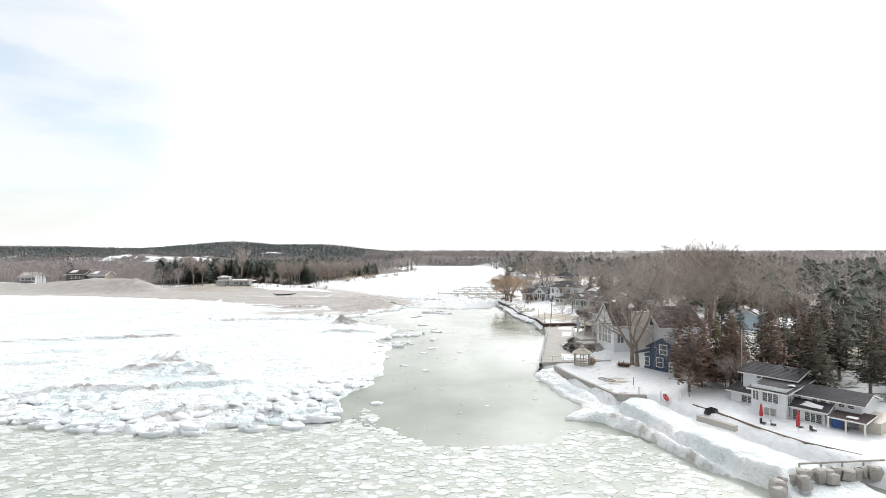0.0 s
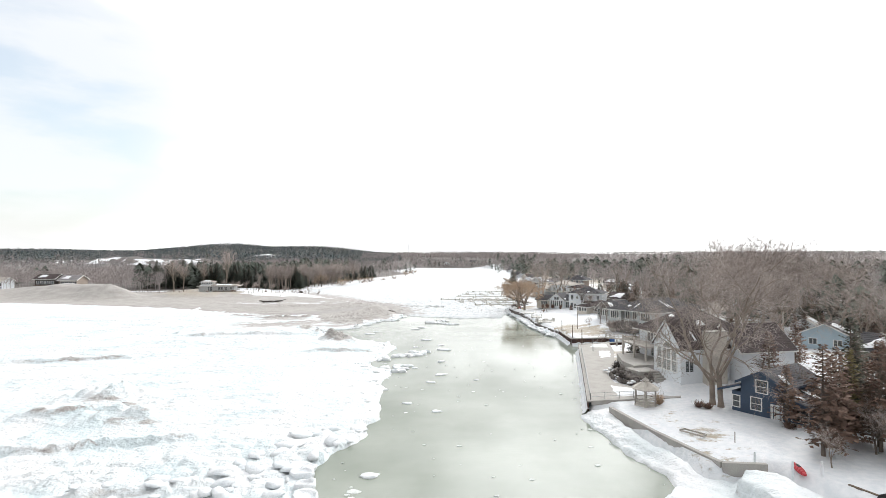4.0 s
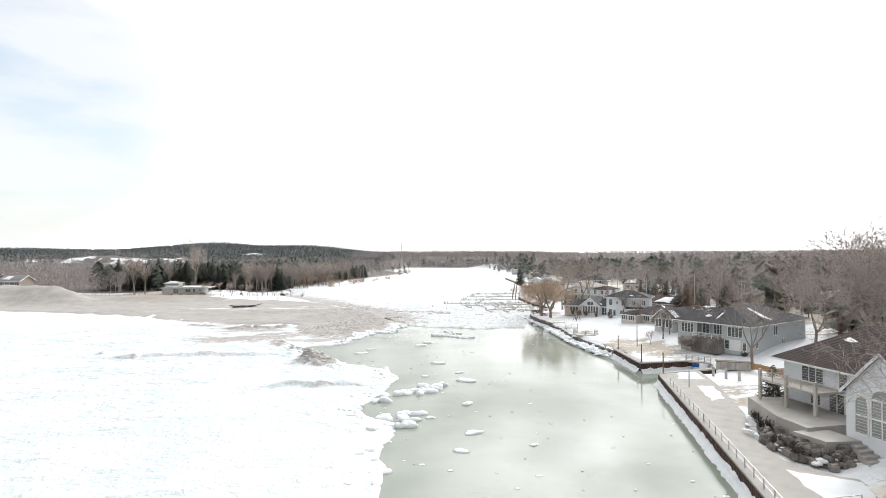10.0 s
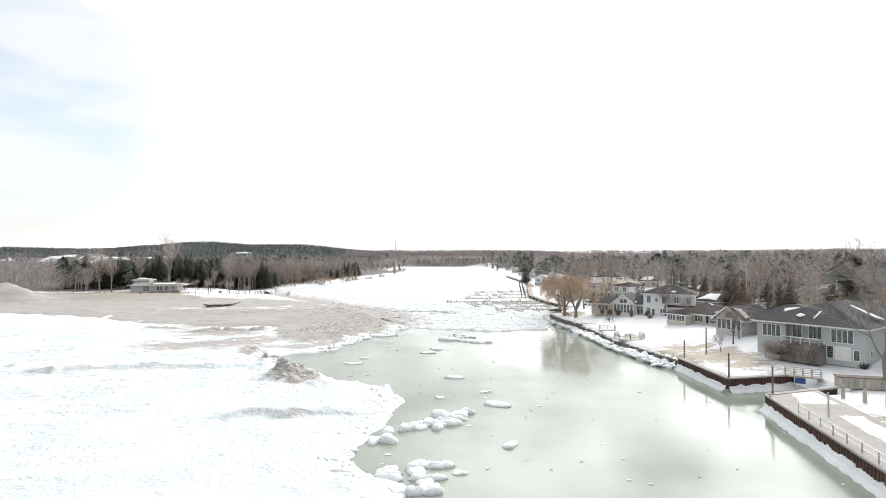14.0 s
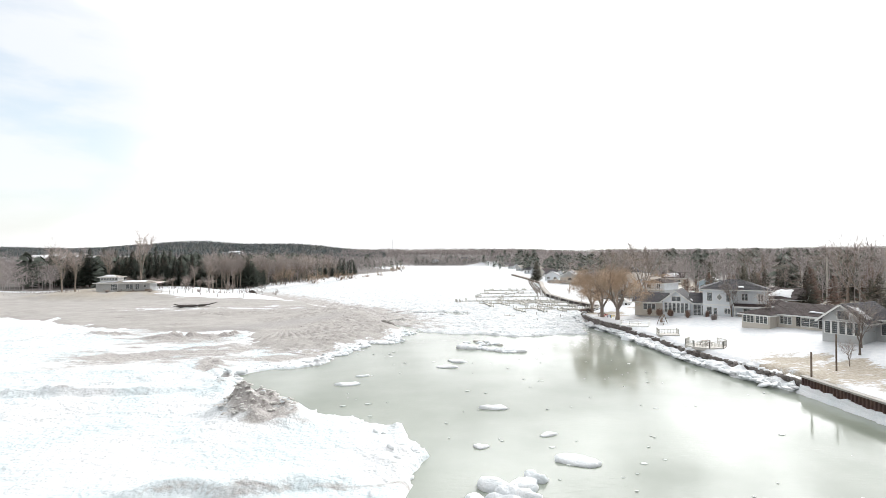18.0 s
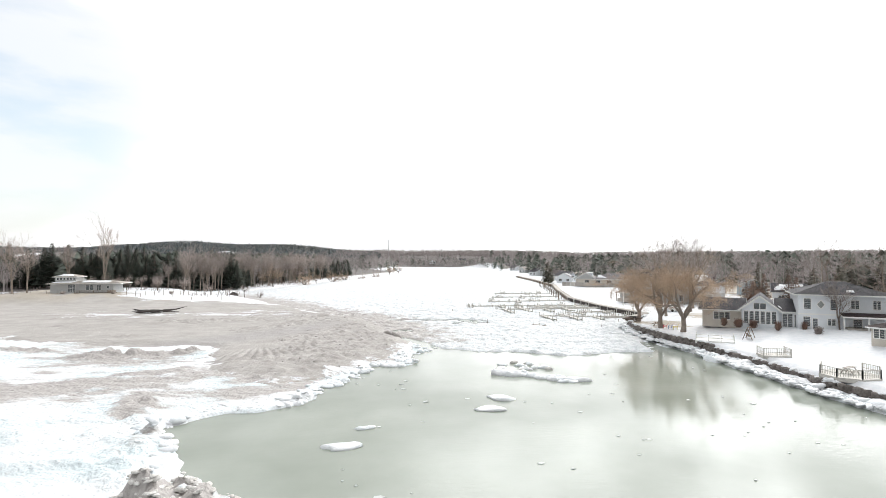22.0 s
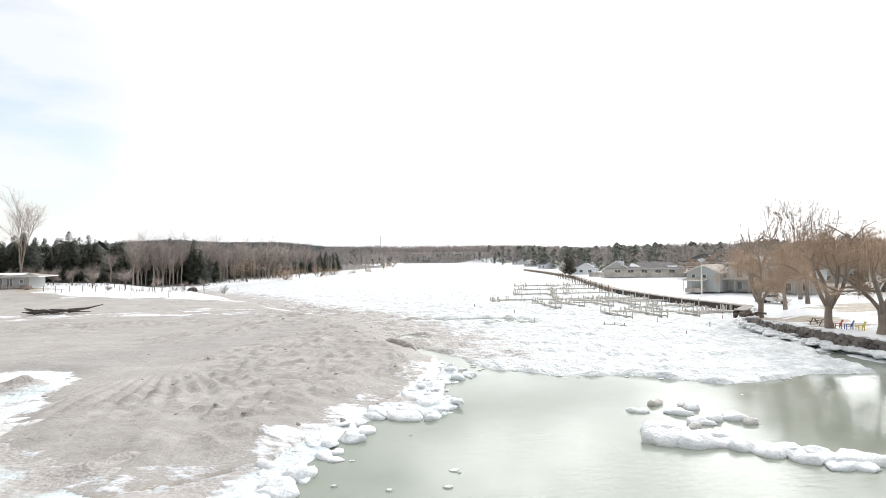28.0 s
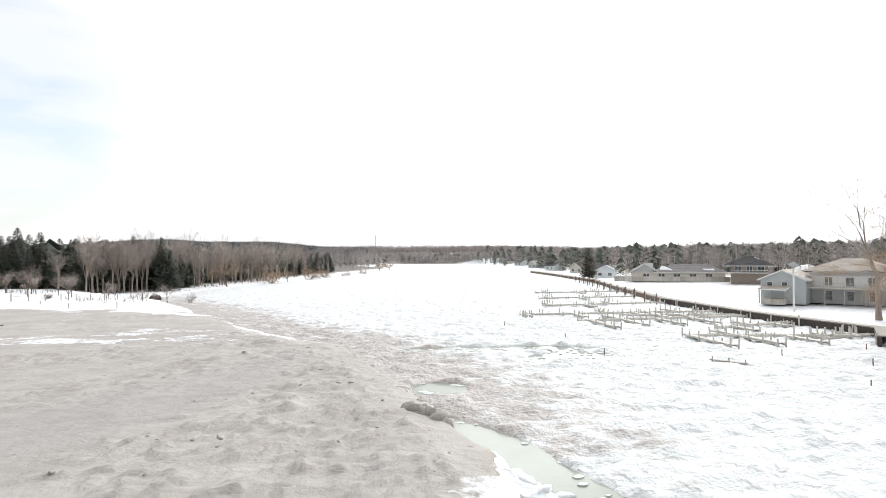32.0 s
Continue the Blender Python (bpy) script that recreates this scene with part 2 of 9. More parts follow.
def sheet(name, xs, ys, height, mat, keep=None, attrs=()):
    """A height field over a grid; keep drops faces, attrs are colour layers of 0..1 values."""
    gx, gy = np.meshgrid(np.asarray(xs, float), np.asarray(ys, float))
    z = height(gx, gy)
    ny, nx = gx.shape
    idx = np.arange(nx * ny).reshape(ny, nx)
    q = np.stack([idx[:-1, :-1], idx[:-1, 1:], idx[1:, 1:], idx[1:, :-1]], -1).reshape(-1, 4)
    if keep is not None:
        k = keep(gx, gy, z).ravel()
        q = q[k[q].any(1)]
        used = np.unique(q)
        back = np.full(nx * ny, -1)
        back[used] = np.arange(len(used))
        q = back[q]
    else:
        used = np.arange(nx * ny)
    me = bpy.data.meshes.new(name)
    co = np.stack([gx.ravel(), gy.ravel(), z.ravel()], 1)[used]
    me.from_pydata(co.tolist(), [], q.tolist())
    me.polygons.foreach_set("use_smooth", [True] * len(me.polygons))
    for an, fn in attrs:
        at = me.attributes.new(an, "FLOAT", "POINT")
        at.data.foreach_set("value", fn(gx, gy, z).ravel()[used].astype(np.float32))
    me.materials.append(mat)
    me.update()
    return new(name, me)


# ---- plan: shore lines ----
RIGHT_SHORE = [(70, -60), (48, 10), (36.5, 38), (34, 49.5), (31.8, 54.5), (27.2, 56.0), (28, 57.5), (31.8, 61), (30.8, 70), (30.4, 78), (30.9, 84.5), (32.7, 89.3), (40.5, 108.9), (49.3, 135),
               (62, 137.5), (62.5, 145.5), (50.9, 144.2), (52.7, 159), (51.6, 164.5), (50.9, 168.5), (50.7, 181), (51.8, 192), (52.3, 205), (52.2, 219), (53.4, 228), (56.8, 238.4), (59.8, 242.6), (64.6, 247.4),
               (70.2, 253.5), (69.4, 268), (69.6, 281), (72.2, 305), (84, 345), (99.5, 393), (112, 460), (120, 518), (143, 660), (168, 813), (195, 880)]
RIGHT_LAND = RIGHT_SHORE + [(150, 925), (92, 948), (300, 4500), (4500, 4500), (4500, -60)]
LEFT_SHORE = [(-400, 268), (-160, 281), (-105, 261), (-79, 248), (-55, 224), (-45, 226), (-25, 218), (-19, 200), (-10, 193), (-2.5, 196), (2, 203.5), (5.5, 209), (8.6, 217), (10, 223), (8.8, 229), (5.6, 247), (2.4, 260),
              (-6, 270), (-13, 280), (-22, 302), (-38, 332), (-48, 356), (-43, 383), (-33.4, 408), (-22, 445), (-1.3, 499), (24, 565), (52, 640), (30, 760), (92, 948)]
LEFT_LAND = LEFT_SHORE + [(300, 4500), (-4500, 4500), (-4500, 268)]
FOREST_LEFT = [(-400, 330), (-120, 352), (-66, 347), (-55, 366), (-46, 387), (-37, 410), (-25, 450), (-4, 505), (22, 570), (48, 645), (27, 765), (90, 952), (300, 4500), (-4500, 4500), (-4500, 330)]
SHELF = [(-700, 90), (-160, 80), (-90, 70), (-51, 64.6), (-39.8, 60.9), (-31, 57), (-25, 56.7), (-19, 58), (-11.7, 57.8), (-4.5, 60), (-6.5, 69), (-0.4, 78.4), (2, 88), (1.6, 101), (4.1, 120), (-1.5, 126.5), (1.4, 131.7),
         (3.4, 138), (6.6, 146), (4.8, 153), (-0.6, 158.5), (-6, 160), (-13.3, 172), (-16.2, 180), (-12.5, 183.5), (-7.2, 184.2), (-4.5, 187), (-2.1, 193.7), (0.9, 198), (2.6, 204), (7.4, 203.5), (8.9, 206), (7.9, 209), (8.6, 212), (11.4, 214.6), (11.7, 217), (10.5, 220.5),
         (8, 222), (-3, 212), (-20, 225), (-60, 245), (-160, 300), (-700, 300)]
RIVER_ICE = [(10.5, 229), (13.0, 224), (13.9, 216.4), (18.6, 213.4), (24.9, 212.2), (32.1, 207.8), (41.5, 209.3), (47.3, 209.2), (50.5, 217.8), (56, 222), (62, 240), (90, 250), (90, 345), (120, 393), (150, 518), (220, 860), (150, 960),
             (60, 960), (0, 760), (20, 640), (-30, 499), (-70, 383), (-90, 318), (-70, 282), (-15, 262)]


# ---- ground ----
# steep bare faces of the old dunes among the hill woods: x, y, half width, height
FACES = ((-312, 850, 40, 8.5), (-384, 858, 26, 9), (-262, 862, 16, 5), (-212, 1090, 30, 9), (-470, 880, 18, 6), (-560, 870, 20, 6))


def face_rise(x, y):
    h = np.zeros_like(x)
    for fx, fy, w, k in FACES:
        v = y - fy - 14 * value_noise(x, y * 0.2, 21, 5)
        h = h + k * smooth(-13, 13, v) * (1 - smooth(20, 150, v)) * np.exp(-((x - fx) / (w * 1.25)) ** 4) * (0.85 + 0.2 * value_noise(x, y, 18, 6))
    return h


def far_hill(x, y):
    r = np.hypot(x - 40, y + 20)
    h = 15 * smooth(560, 1150, r) * (1 - 0.45 * smooth(100, -300, x)) + 8 * smooth(1100, 2200, r)
    h = h + fractal(x, y, 260, 3, 3) * 2.5 * smooth(480, 900, r)
    h = h + 27 * np.exp(-(((x + 290) / 250) ** 4 + ((y - 1480) / 260) ** 2)) * (1 + 0.16 * value_noise(x, y, 130, 17))
    h = h + 15 * np.exp(-(((x + 900) / 420) ** 2 + ((y - 1400) / 260) ** 2)) * (1 + 0.2 * value_noise(x, y, 150, 18))
    return np.maximum(h, 0) + face_rise(x, y)


def east_of(x, y):
    return smooth(-24, -2, x + 0.10 * (y - 215)) * (1 - smooth(255, 275, y))


def haul_road(x, y):
    """The smoothed track that the diggers left across the bar."""
    off = y - (226 + 0.9 * (x + 22) + 0.012 * (x + 22) ** 2 * smooth(-22, 0, x))
    return np.exp(-((off / 7.5) ** 2) ** 1.5) * smooth(-120, -60, x) * (1 - smooth(-8, 0, x))


def grass_bank(x, y):
    """The low grassy bank that carries the beach house."""
    return smooth(301, 319, y + 3 * value_noise(x, y, 11, 14)) * (1 - smooth(352, 366, y)) * np.exp(-((x + 90) / 30) ** 4)


def ground_height(x, y):
    wx, wy = x + fractal(x, y, 9, 41, 3) * 1.2, y + fractal(x, y, 9, 57, 3) * 1.2
    dr = inside_distance(x, y, RIGHT_LAND)
    dl = inside_distance(wx, wy, LEFT_LAND)
    hard = smooth(84, 87, y) * (1 - smooth(158, 161, y)) + smooth(206, 212, y)
    near = 1 - smooth(84, 88, y)
    inner = smooth(3.7, 4.4, dr) * smooth(60, 62.5, y) + smooth(9.5, 12.5, dr) * (1 - smooth(60, 62.5, y))
    point = smooth(208, 213, y) * (1 - smooth(247, 252, y))
    step = (smooth(0.3, 1.3, dr) * (1 - point) + smooth(1.35, 2.1, dr) * point) * hard + (1 - hard) * (smooth(0.4, 3.2, dr) * (1 - near) + near * (0.12 + 0.88 * inner) * smooth(0.5, 2.0, dr))
    rise = smooth(8, 15, dr) * smooth(86, 92, y) * (1 - smooth(108, 135, y)) * 1.25 + 1.6 * smooth(7, 26, dr) * smooth(128, 150, y) * (1 - smooth(206, 240, y))
    top = 1.65 - 0.45 * smooth(246, 253, y) + rise + 0.012 * np.clip(dr, 0, 60)
    top = top - 0.7 * smooth(228, 237, y) * (1 - smooth(246, 252, y)) * smooth(10, 5, dr)
    right = -2 + step * (2 + top) + fractal(x, y, 7, 9, 3) * 0.06 * smooth(3, 8, dr)
    dune = (7.2 * np.exp(-(((x + 138 + 0.4 * (y - 308)) / 14) ** 2 + ((y - 309) / 10) ** 2)) + 5.6 * np.exp(-(((x + 163) / 18) ** 2 + ((y - 318) / 13) ** 2))) * (1 + 0.16 * fractal(x, y, 9, 23, 3)) + 5.2 * np.exp(-(((x + 180) / 30) ** 2 + ((y - 338) / 20) ** 2)) + 3.0 * np.exp(-(((x + 235) / 30) ** 2 + ((y - 352) / 22) ** 2)) + 2.3 * grass_bank(x, y) + 1.5 * smooth(0, 30, inside_distance(x, y, FOREST_LEFT))
    rough = smooth(-16, 2, x + 0.30 * (y - 215)) * (1 - smooth(262, 285, y)) + 0.25 + 0.5 * smooth(272, 290, y + 0.25 * x) * smooth(-90, -50, x) + 0.5 * np.exp(-(((y - 275 + 0.1 * x) / 9) ** 2)) + 0.45 * smooth(6, 0, dl)
    east = smooth(-24, -2, x + 0.10 * (y - 215)) * (1 - smooth(255, 275, y))
    furrow = fractal(x * 0.35 + 0.35 * y, y * 1.1 - 0.7 * x, 1.7, 301, 4, 0.55)
    churn = np.clip(0.5 - np.abs(furrow), 0, 1) ** 2.6 * 1.7 + np.clip(fractal(x, y, 1.1, 311, 3), -0.3, 1.2) * 0.10
    churn = churn * (0.12 + 1.0 * smooth(-0.35, 0.35, value_noise(x, y, 8, 307) + 1.4 * east_of(x, y) - 0.55)) * (1 - 0.9 * haul_road(x, y))
    clods = np.clip(0.30 - np.abs(fractal(x, y * 1.5, 2.2, 61, 3)), 0, 1) * (0.3 * east + 0.1) * smooth(-0.3, 0.5, value_noise(x, y, 7, 65)) + 0.35 * np.clip(fractal(x, y, 2.8, 66, 3) - 0.6, 0, 1) * (east + 0.4 * np.exp(-(((y - 196 - 0.1 * x) / 8) ** 2)))
    bumps = np.clip(0.6 - np.abs(fractal(x * 0.7 + 0.3 * y, y * 1.5 - 0.4 * x, 4.5, 21, 4)), 0, 1) ** 1.8 * 0.26 * rough * (1 - 0.8 * haul_road(x, y)) + fractal(x, y, 22, 5, 3) * 0.16 + clods + churn
    ang = np.arctan2(y - 224, x + 14.5)
    fan = 0.15 * np.clip(np.sin(ang * 70 + 1.5 * value_noise(x, y, 5, 3)) + 0.2, -0.6, 1) * np.exp(-(((x + 13.5) / 7.5) ** 2 + ((y - 211.5) / 5.5) ** 2) ** 1.5)
    arcs = 0.05 * np.sin(np.hypot(x + 30, y - 175) * 5.2 + 1.2 * value_noise(x, y, 9, 8)) * smooth(-0.2, 0.35, value_noise(x, y, 17, 19)) * (1 - east)
    tracks = fan + arcs
    left = -2 + smooth(-1.4, 0.2, dl) * 2.35 + smooth(-0.5, 5.5, dl) * 0.6 + smooth(0, 4, dl) * (bumps + tracks) + dune * smooth(0, 20, dl)
    inland = smooth(955, 1010, y)
    return np.maximum(np.maximum(np.maximum(right, left), -2), 1.5 * inland - 2 * (1 - inland)) + far_hill(x, y) * np.maximum(smooth(2, 50, np.maximum(dr, dl)), inland)


def grid_steps(fine0, fine1, step, far0, far1, grow=1.13):
    a = list(np.arange(fine0, fine1 + step / 2, step))
    s, v = step, fine1
    while v < far1:
        s *= grow
        v += s
        a.append(v)
    s, v = step, fine0
    while v > far0:
        s *= grow
        v -= s
        a.insert(0, v)
    return a


def ground_material():
    m = bpy.data.materials.new("ground_cover")
    m.use_nodes = True
    nt = m.node_tree
    n, l = nt.nodes, nt.links
    bsdf = n["Principled BSDF"]
    bsdf.inputs["Roughness"].default_value = 0.8
    geo = n.new("ShaderNodeNewGeometry")

    def tex(scale, detail=5, rough=0.55):
        t = n.new("ShaderNodeTexNoise")
        t.inputs["Scale"].default_value, t.inputs["Detail"].default_value, t.inputs["Roughness"].default_value = scale, detail, rough
        l.new(geo.outputs["Position"], t.inputs["Vector"])
        return t.outputs["Fac"]

    def ramp(src, p0, c0, p1, c1):
        r = n.new("ShaderNodeValToRGB")
        r.color_ramp.elements[0].position, r.color_ramp.elements[0].color = p0, (*c0, 1)
        r.color_ramp.elements[1].position, r.color_ramp.elements[1].color = p1, (*c1, 1)
        l.new(src, r.inputs["Fac"])
        return r.outputs["Color"]

    def mix(fac, a, b):
        x = n.new("ShaderNodeMixRGB")
        l.new(fac, x.inputs["Fac"])
        l.new(a, x.inputs["Color1"])
        l.new(b, x.inputs["Color2"])
        return x.outputs["Color"]

    def attr(name):
        a = n.new("ShaderNodeAttribute")
        a.attribute_name = name
        return a.outputs["Fac"]

    def math_node(op, a, b):
        x = n.new("ShaderNodeMath")
        x.operation = op
        for i, s in enumerate((a, b)):
            if isinstance(s, (int, float)):
                x.inputs[i].default_value = s
            else:
                l.new(s, x.inputs[i])
        return x.outputs["Value"]
    grass = ramp(tex(3.0), 0.35, (0.33, 0.285, 0.22), 0.65, (0.48, 0.43, 0.36))
    sand = ramp(tex(0.25), 0.35, (0.338, 0.32, 0.302), 0.65, (0.42, 0.40, 0.381))
    sand = mix(ramp(tex(5, 6), 0.42, (0, 0, 0), 0.72, (0.3, 0.3, 0.3)), sand, ramp(tex(2.2), 0.3, (0.25, 0.228, 0.21), 0.7, (0.37, 0.347, 0.325)))
    white = ramp(tex(1.2), 0.35, (0.66, 0.69, 0.72), 0.65, (0.76, 0.77, 0.79))
    woods = ramp(tex(0.09, 6), 0.38, (0.11, 0.105, 0.10), 0.62, (0.20, 0.175, 0.165))
    mp4 = n.new("ShaderNodeMapping")
    mp4.inputs["Rotation"].default_value, mp4.inputs["Scale"].default_value = (0, 0, 0.5), (0.3, 1.0, 1.0)
    wet = n.new("ShaderNodeTexNoise")
    wet.inputs["Scale"].default_value, wet.inputs["Detail"].default_value, wet.inputs["Roughness"].default_value = 0.4, 8, 0.7
    l.new(geo.outputs["Position"], mp4.inputs["Vector"])
    l.new(mp4.outputs["Vector"], wet.inputs["Vector"])
    sand = mix(ramp(wet.outputs["Fac"], 0.5, (0, 0, 0), 0.66, (0.55, 0.55, 0.55)), sand, ramp(tex(2.2), 0.3, (0.27, 0.253, 0.24), 0.7, (0.355, 0.335, 0.315)))
    sand = mix(math_node("MULTIPLY", attr("damp"), 0.8), sand, ramp(tex(0.5), 0.3, (0.285, 0.272, 0.265), 0.7, (0.345, 0.33, 0.322)))
    land = mix(attr("sand"), grass, sand)
    land = mix(attr("wood"), land, woods)
    mp3 = n.new("ShaderNodeMapping")
    mp3.inputs["Scale"].default_value = (0.4, 1.0, 1.0)
    drift = n.new("ShaderNodeTexNoise")
    drift.inputs["Scale"].default_value, drift.inputs["Detail"].default_value, drift.inputs["Roughness"].default_value = 0.26, 8, 0.66
    l.new(geo.outputs["Position"], mp3.inputs["Vector"])
    l.new(mp3.outputs["Vector"], drift.inputs["Vector"])
    amount = math_node("ADD", math_node("MULTIPLY", drift.outputs["Fac"], 0.75), math_node("MULTIPLY", tex(1.4, 5), 0.25))
    cover = math_node("ADD", amount, math_node("SUBTRACT", attr("snow"), 0.5))
    fac = ramp(cover, 0.47, (0, 0, 0), 0.53, (1, 1, 1))
    l.new(mix(fac, land, white), bsdf.inputs["Base Color"])
    bp = n.new("ShaderNodeBump")
    bp.inputs["Strength"].default_value, bp.inputs["Distance"].default_value = 0.8, 0.2
    mp2 = n.new("ShaderNodeMapping")
    mp2.inputs["Rotation"].default_value, mp2.inputs["Scale"].default_value = (0, 0, 0.7), (0.35, 1.0, 1.0)
    rid = n.new("ShaderNodeTexNoise")
    rid.noise_type = "RIDGED_MULTIFRACTAL"
    rid.inputs["Scale"].default_value, rid.inputs["Detail"].default_value, rid.inputs["Roughness"].default_value = 0.55, 6, 0.5
    l.new(geo.outputs["Position"], mp2.inputs["Vector"])
    l.new(mp2.outputs["Vector"], rid.inputs["Vector"])
    scrape = math_node("MULTIPLY", math_node("MULTIPLY", rid.outputs["Fac"], attr("sand")), 0.7)
    l.new(math_node("ADD", math_node("ADD", scrape, tex(1.7, 8, 0.68)), math_node("MULTIPLY", fac, 0.5)), bp.inputs["Height"])
    l.new(bp.outputs["Normal"], bsdf.inputs["Normal"])
    return m


def sand_mask(x, y, z):
    return smooth(-1, 1, inside_distance(x, y, LEFT_LAND)) * (1 - smooth(0, 6, inside_distance(x, y, FOREST_LEFT))) * (1 - 0.8 * grass_bank(x, y) * smooth(-0.5, 0.1, value_noise(x, y, 5, 24)))


def wood_mask(x, y, z):
    right = smooth(60, 100, inside_distance(x, y, RIGHT_LAND)) + smooth(640, 700, y) + smooth(45, 52, x) * (1 - smooth(60, 84, y))
    return np.clip(smooth(2, 16, inside_distance(x, y, FOREST_LEFT)) + right, 0, 1)


def clearing(x, y):
    """Open snowy slopes among the hill woods."""
    k = np.zeros_like(x)
    for fx, fy, w, _ in FACES:
        v = y - fy - 14 * value_noise(x, y * 0.2, 21, 5)
        k = k + np.exp(-((x - fx) / w) ** 4) * smooth(-24, -14, v) * (1 - smooth(12, 20, v))
    return k * smooth(-0.25, 0.05, value_noise(x, y, 12, 63) + 0.6 * value_noise(x, y, 6, 64))


def snow_mask(x, y, z):
    """How much of the place is snow: 0.5 is half covered."""
    right = inside_distance(x, y, RIGHT_LAND)
    left = smooth(-1, 1, inside_distance(x, y, LEFT_LAND)) * (1 - smooth(0, 6, inside_distance(x, y, FOREST_LEFT))) * (1 - smooth(900, 940, y))
    s = 0.72 - 0.15 * np.exp(-(((x - 42) / 12) ** 2 + ((y - 70) / 16) ** 2)) - 0.27 * np.exp(-(((x - 59) / 10) ** 2 + ((y - 160) / 15) ** 2) ** 2) - 0.26 * np.exp(-(((x - 55) / 10) ** 2 + ((y - 120) / 11) ** 2)) - 0.27 * np.exp(-(((x - 61) / 6) ** 2 + ((y - 232) / 11) ** 2) ** 2) - 0.12 * np.exp(-(((x - 72) / 8) ** 2 + ((y - 138) / 6) ** 2)) - 0.26 * np.exp(-(((x - 84) / 17) ** 2 + ((y - 240) / 13) ** 2) ** 2)
    s = s - 0.45 * smooth(420, 520, y) * np.maximum(smooth(15, 40, right), smooth(900, 940, y)) - 0.20 * smooth(22, 45, right) - 0.40 * smooth(50, 100, right)
    lf = 0.10 + 0.11 * smooth(232, 262, y + 0.2 * x) + 0.42 * smooth(282, 306, y + 0.25 * x + 9 * value_noise(x, y, 7, 12)) * smooth(-120, -60, x) + 0.1 * smooth(330, 345, y) + 0.40 * smooth(6.0, 1.5, inside_distance(x, y, LEFT_LAND) + 0.8 * value_noise(x, y, 4, 31)) * smooth(232, 218, y) + 0.34 * np.exp(-(((x + 34) / 14) ** 2 + ((y - 217) / 6) ** 2) ** 2) + 0.27 * np.exp(-(((y - 270) / 14) ** 2)) * smooth(-95, -60, x) - 0.1 * smooth(-120, -170, x)
    return np.where(left > 0.5, lf, np.where(inside_distance(x, y, FOREST_LEFT) > 0, 0.12 + 0.5 * (1 - smooth(2, 25, inside_distance(x, y, FOREST_LEFT))) * (1 - smooth(880, 930, y)) + 0.8 * clearing(x, y), s))


def spaced(lo, hi, fine0, fine1, coarse, fine, far0, far1):
    a = list(np.arange(lo, fine0, coarse)) + list(np.arange(fine0, fine1, fine)) + list(np.arange(fine1, hi + 0.01, coarse))
    return [v for v in grid_steps(lo, lo + coarse, coarse, far0, lo + coarse) if v < lo] + a + [v for v in grid_steps(hi - coarse, hi, coarse, hi - coarse, far1) if v > hi + 0.01]


ground_x = sorted([v for v in spaced(-130, 100, -44, 14, 1.0, 0.3, -3800, 3800) if v >= -130 or v < -640] + list(np.arange(-635, -250, 5.0)) + list(np.arange(-250, -131, 2.0)))
ground_y = sorted([v for v in spaced(20, 330, 192, 272, 1.0, 0.3, -60, 4400) if v <= 330 or v > 1205] + list(np.arange(332, 372, 2.0)) + list(np.arange(374, 820, 6.0)) + list(np.arange(822, 890, 3.0)) + list(np.arange(895, 1200, 8.0)))
ground = sheet("ground", ground_x, ground_y, ground_height, ground_material(),
               attrs=(("sand", sand_mask), ("wood", wood_mask), ("snow", snow_mask), ("damp", lambda x, y, z: haul_road(x, y))))
tagged(ground, "snow-dusted winter ground with sand and dormant grass", "ground", kind="structure")


# ---- water ----
def water_material():
    m = bpy.data.materials.new("river_water")
    m.use_nodes = True
    n, l = m.node_tree.nodes, m.node_tree.links
    bsdf = n["Principled BSDF"]
    bsdf.inputs["Base Color"].default_value = (0.30, 0.33, 0.25, 1)
    bsdf.inputs["Roughness"].default_value = 0.04
    bsdf.inputs["IOR"].default_value = 1.33
    geo = n.new("ShaderNodeNewGeometry")
    mp = n.new("ShaderNodeMapping")
    mp.inputs["Scale"].default_value = (0.6, 1.6, 1.0)
    a = n.new("ShaderNodeTexNoise")
    a.inputs["Scale"].default_value, a.inputs["Detail"].default_value = 1.7, 5
    b = n.new("ShaderNodeTexNoise")
    b.inputs["Scale"].default_value, b.inputs["Detail"].default_value = 0.06, 4
    l.new(geo.outputs["Position"], mp.inputs["Vector"])
    l.new(mp.outputs["Vector"], a.inputs["Vector"])
    l.new(geo.outputs["Position"], b.inputs["Vector"])
    bp = n.new("ShaderNodeBump")
    bp.inputs["Distance"].default_value = 0.03
    mr = n.new("ShaderNodeMapRange")
    mr.inputs["From Min"].default_value, mr.inputs["From Max"].default_value = 0.4, 0.65
    mr.inputs["To Min"].default_value, mr.inputs["To Max"].default_value = 0.22, 0.75
    l.new(b.outputs["Fac"], mr.inputs["Value"])
    l.new(mr.outputs["Result"], bp.inputs["Strength"])
    l.new(a.outputs["Fac"], bp.inputs["Height"])
    l.new(bp.outputs["Normal"], bsdf.inputs["Normal"])
    r = n.new("ShaderNodeValToRGB")
    r.color_ramp.elements[0].color, r.color_ramp.elements[1].color = (0.205, 0.232, 0.193, 1), (0.295, 0.322, 0.28, 1)
    r.color_ramp.elements[0].position, r.color_ramp.elements[1].position = 0.35, 0.65
    l.new(b.outputs["Fac"], r.inputs["Fac"])
    l.new(r.outputs["Color"], bsdf.inputs["Base Color"])
    return m


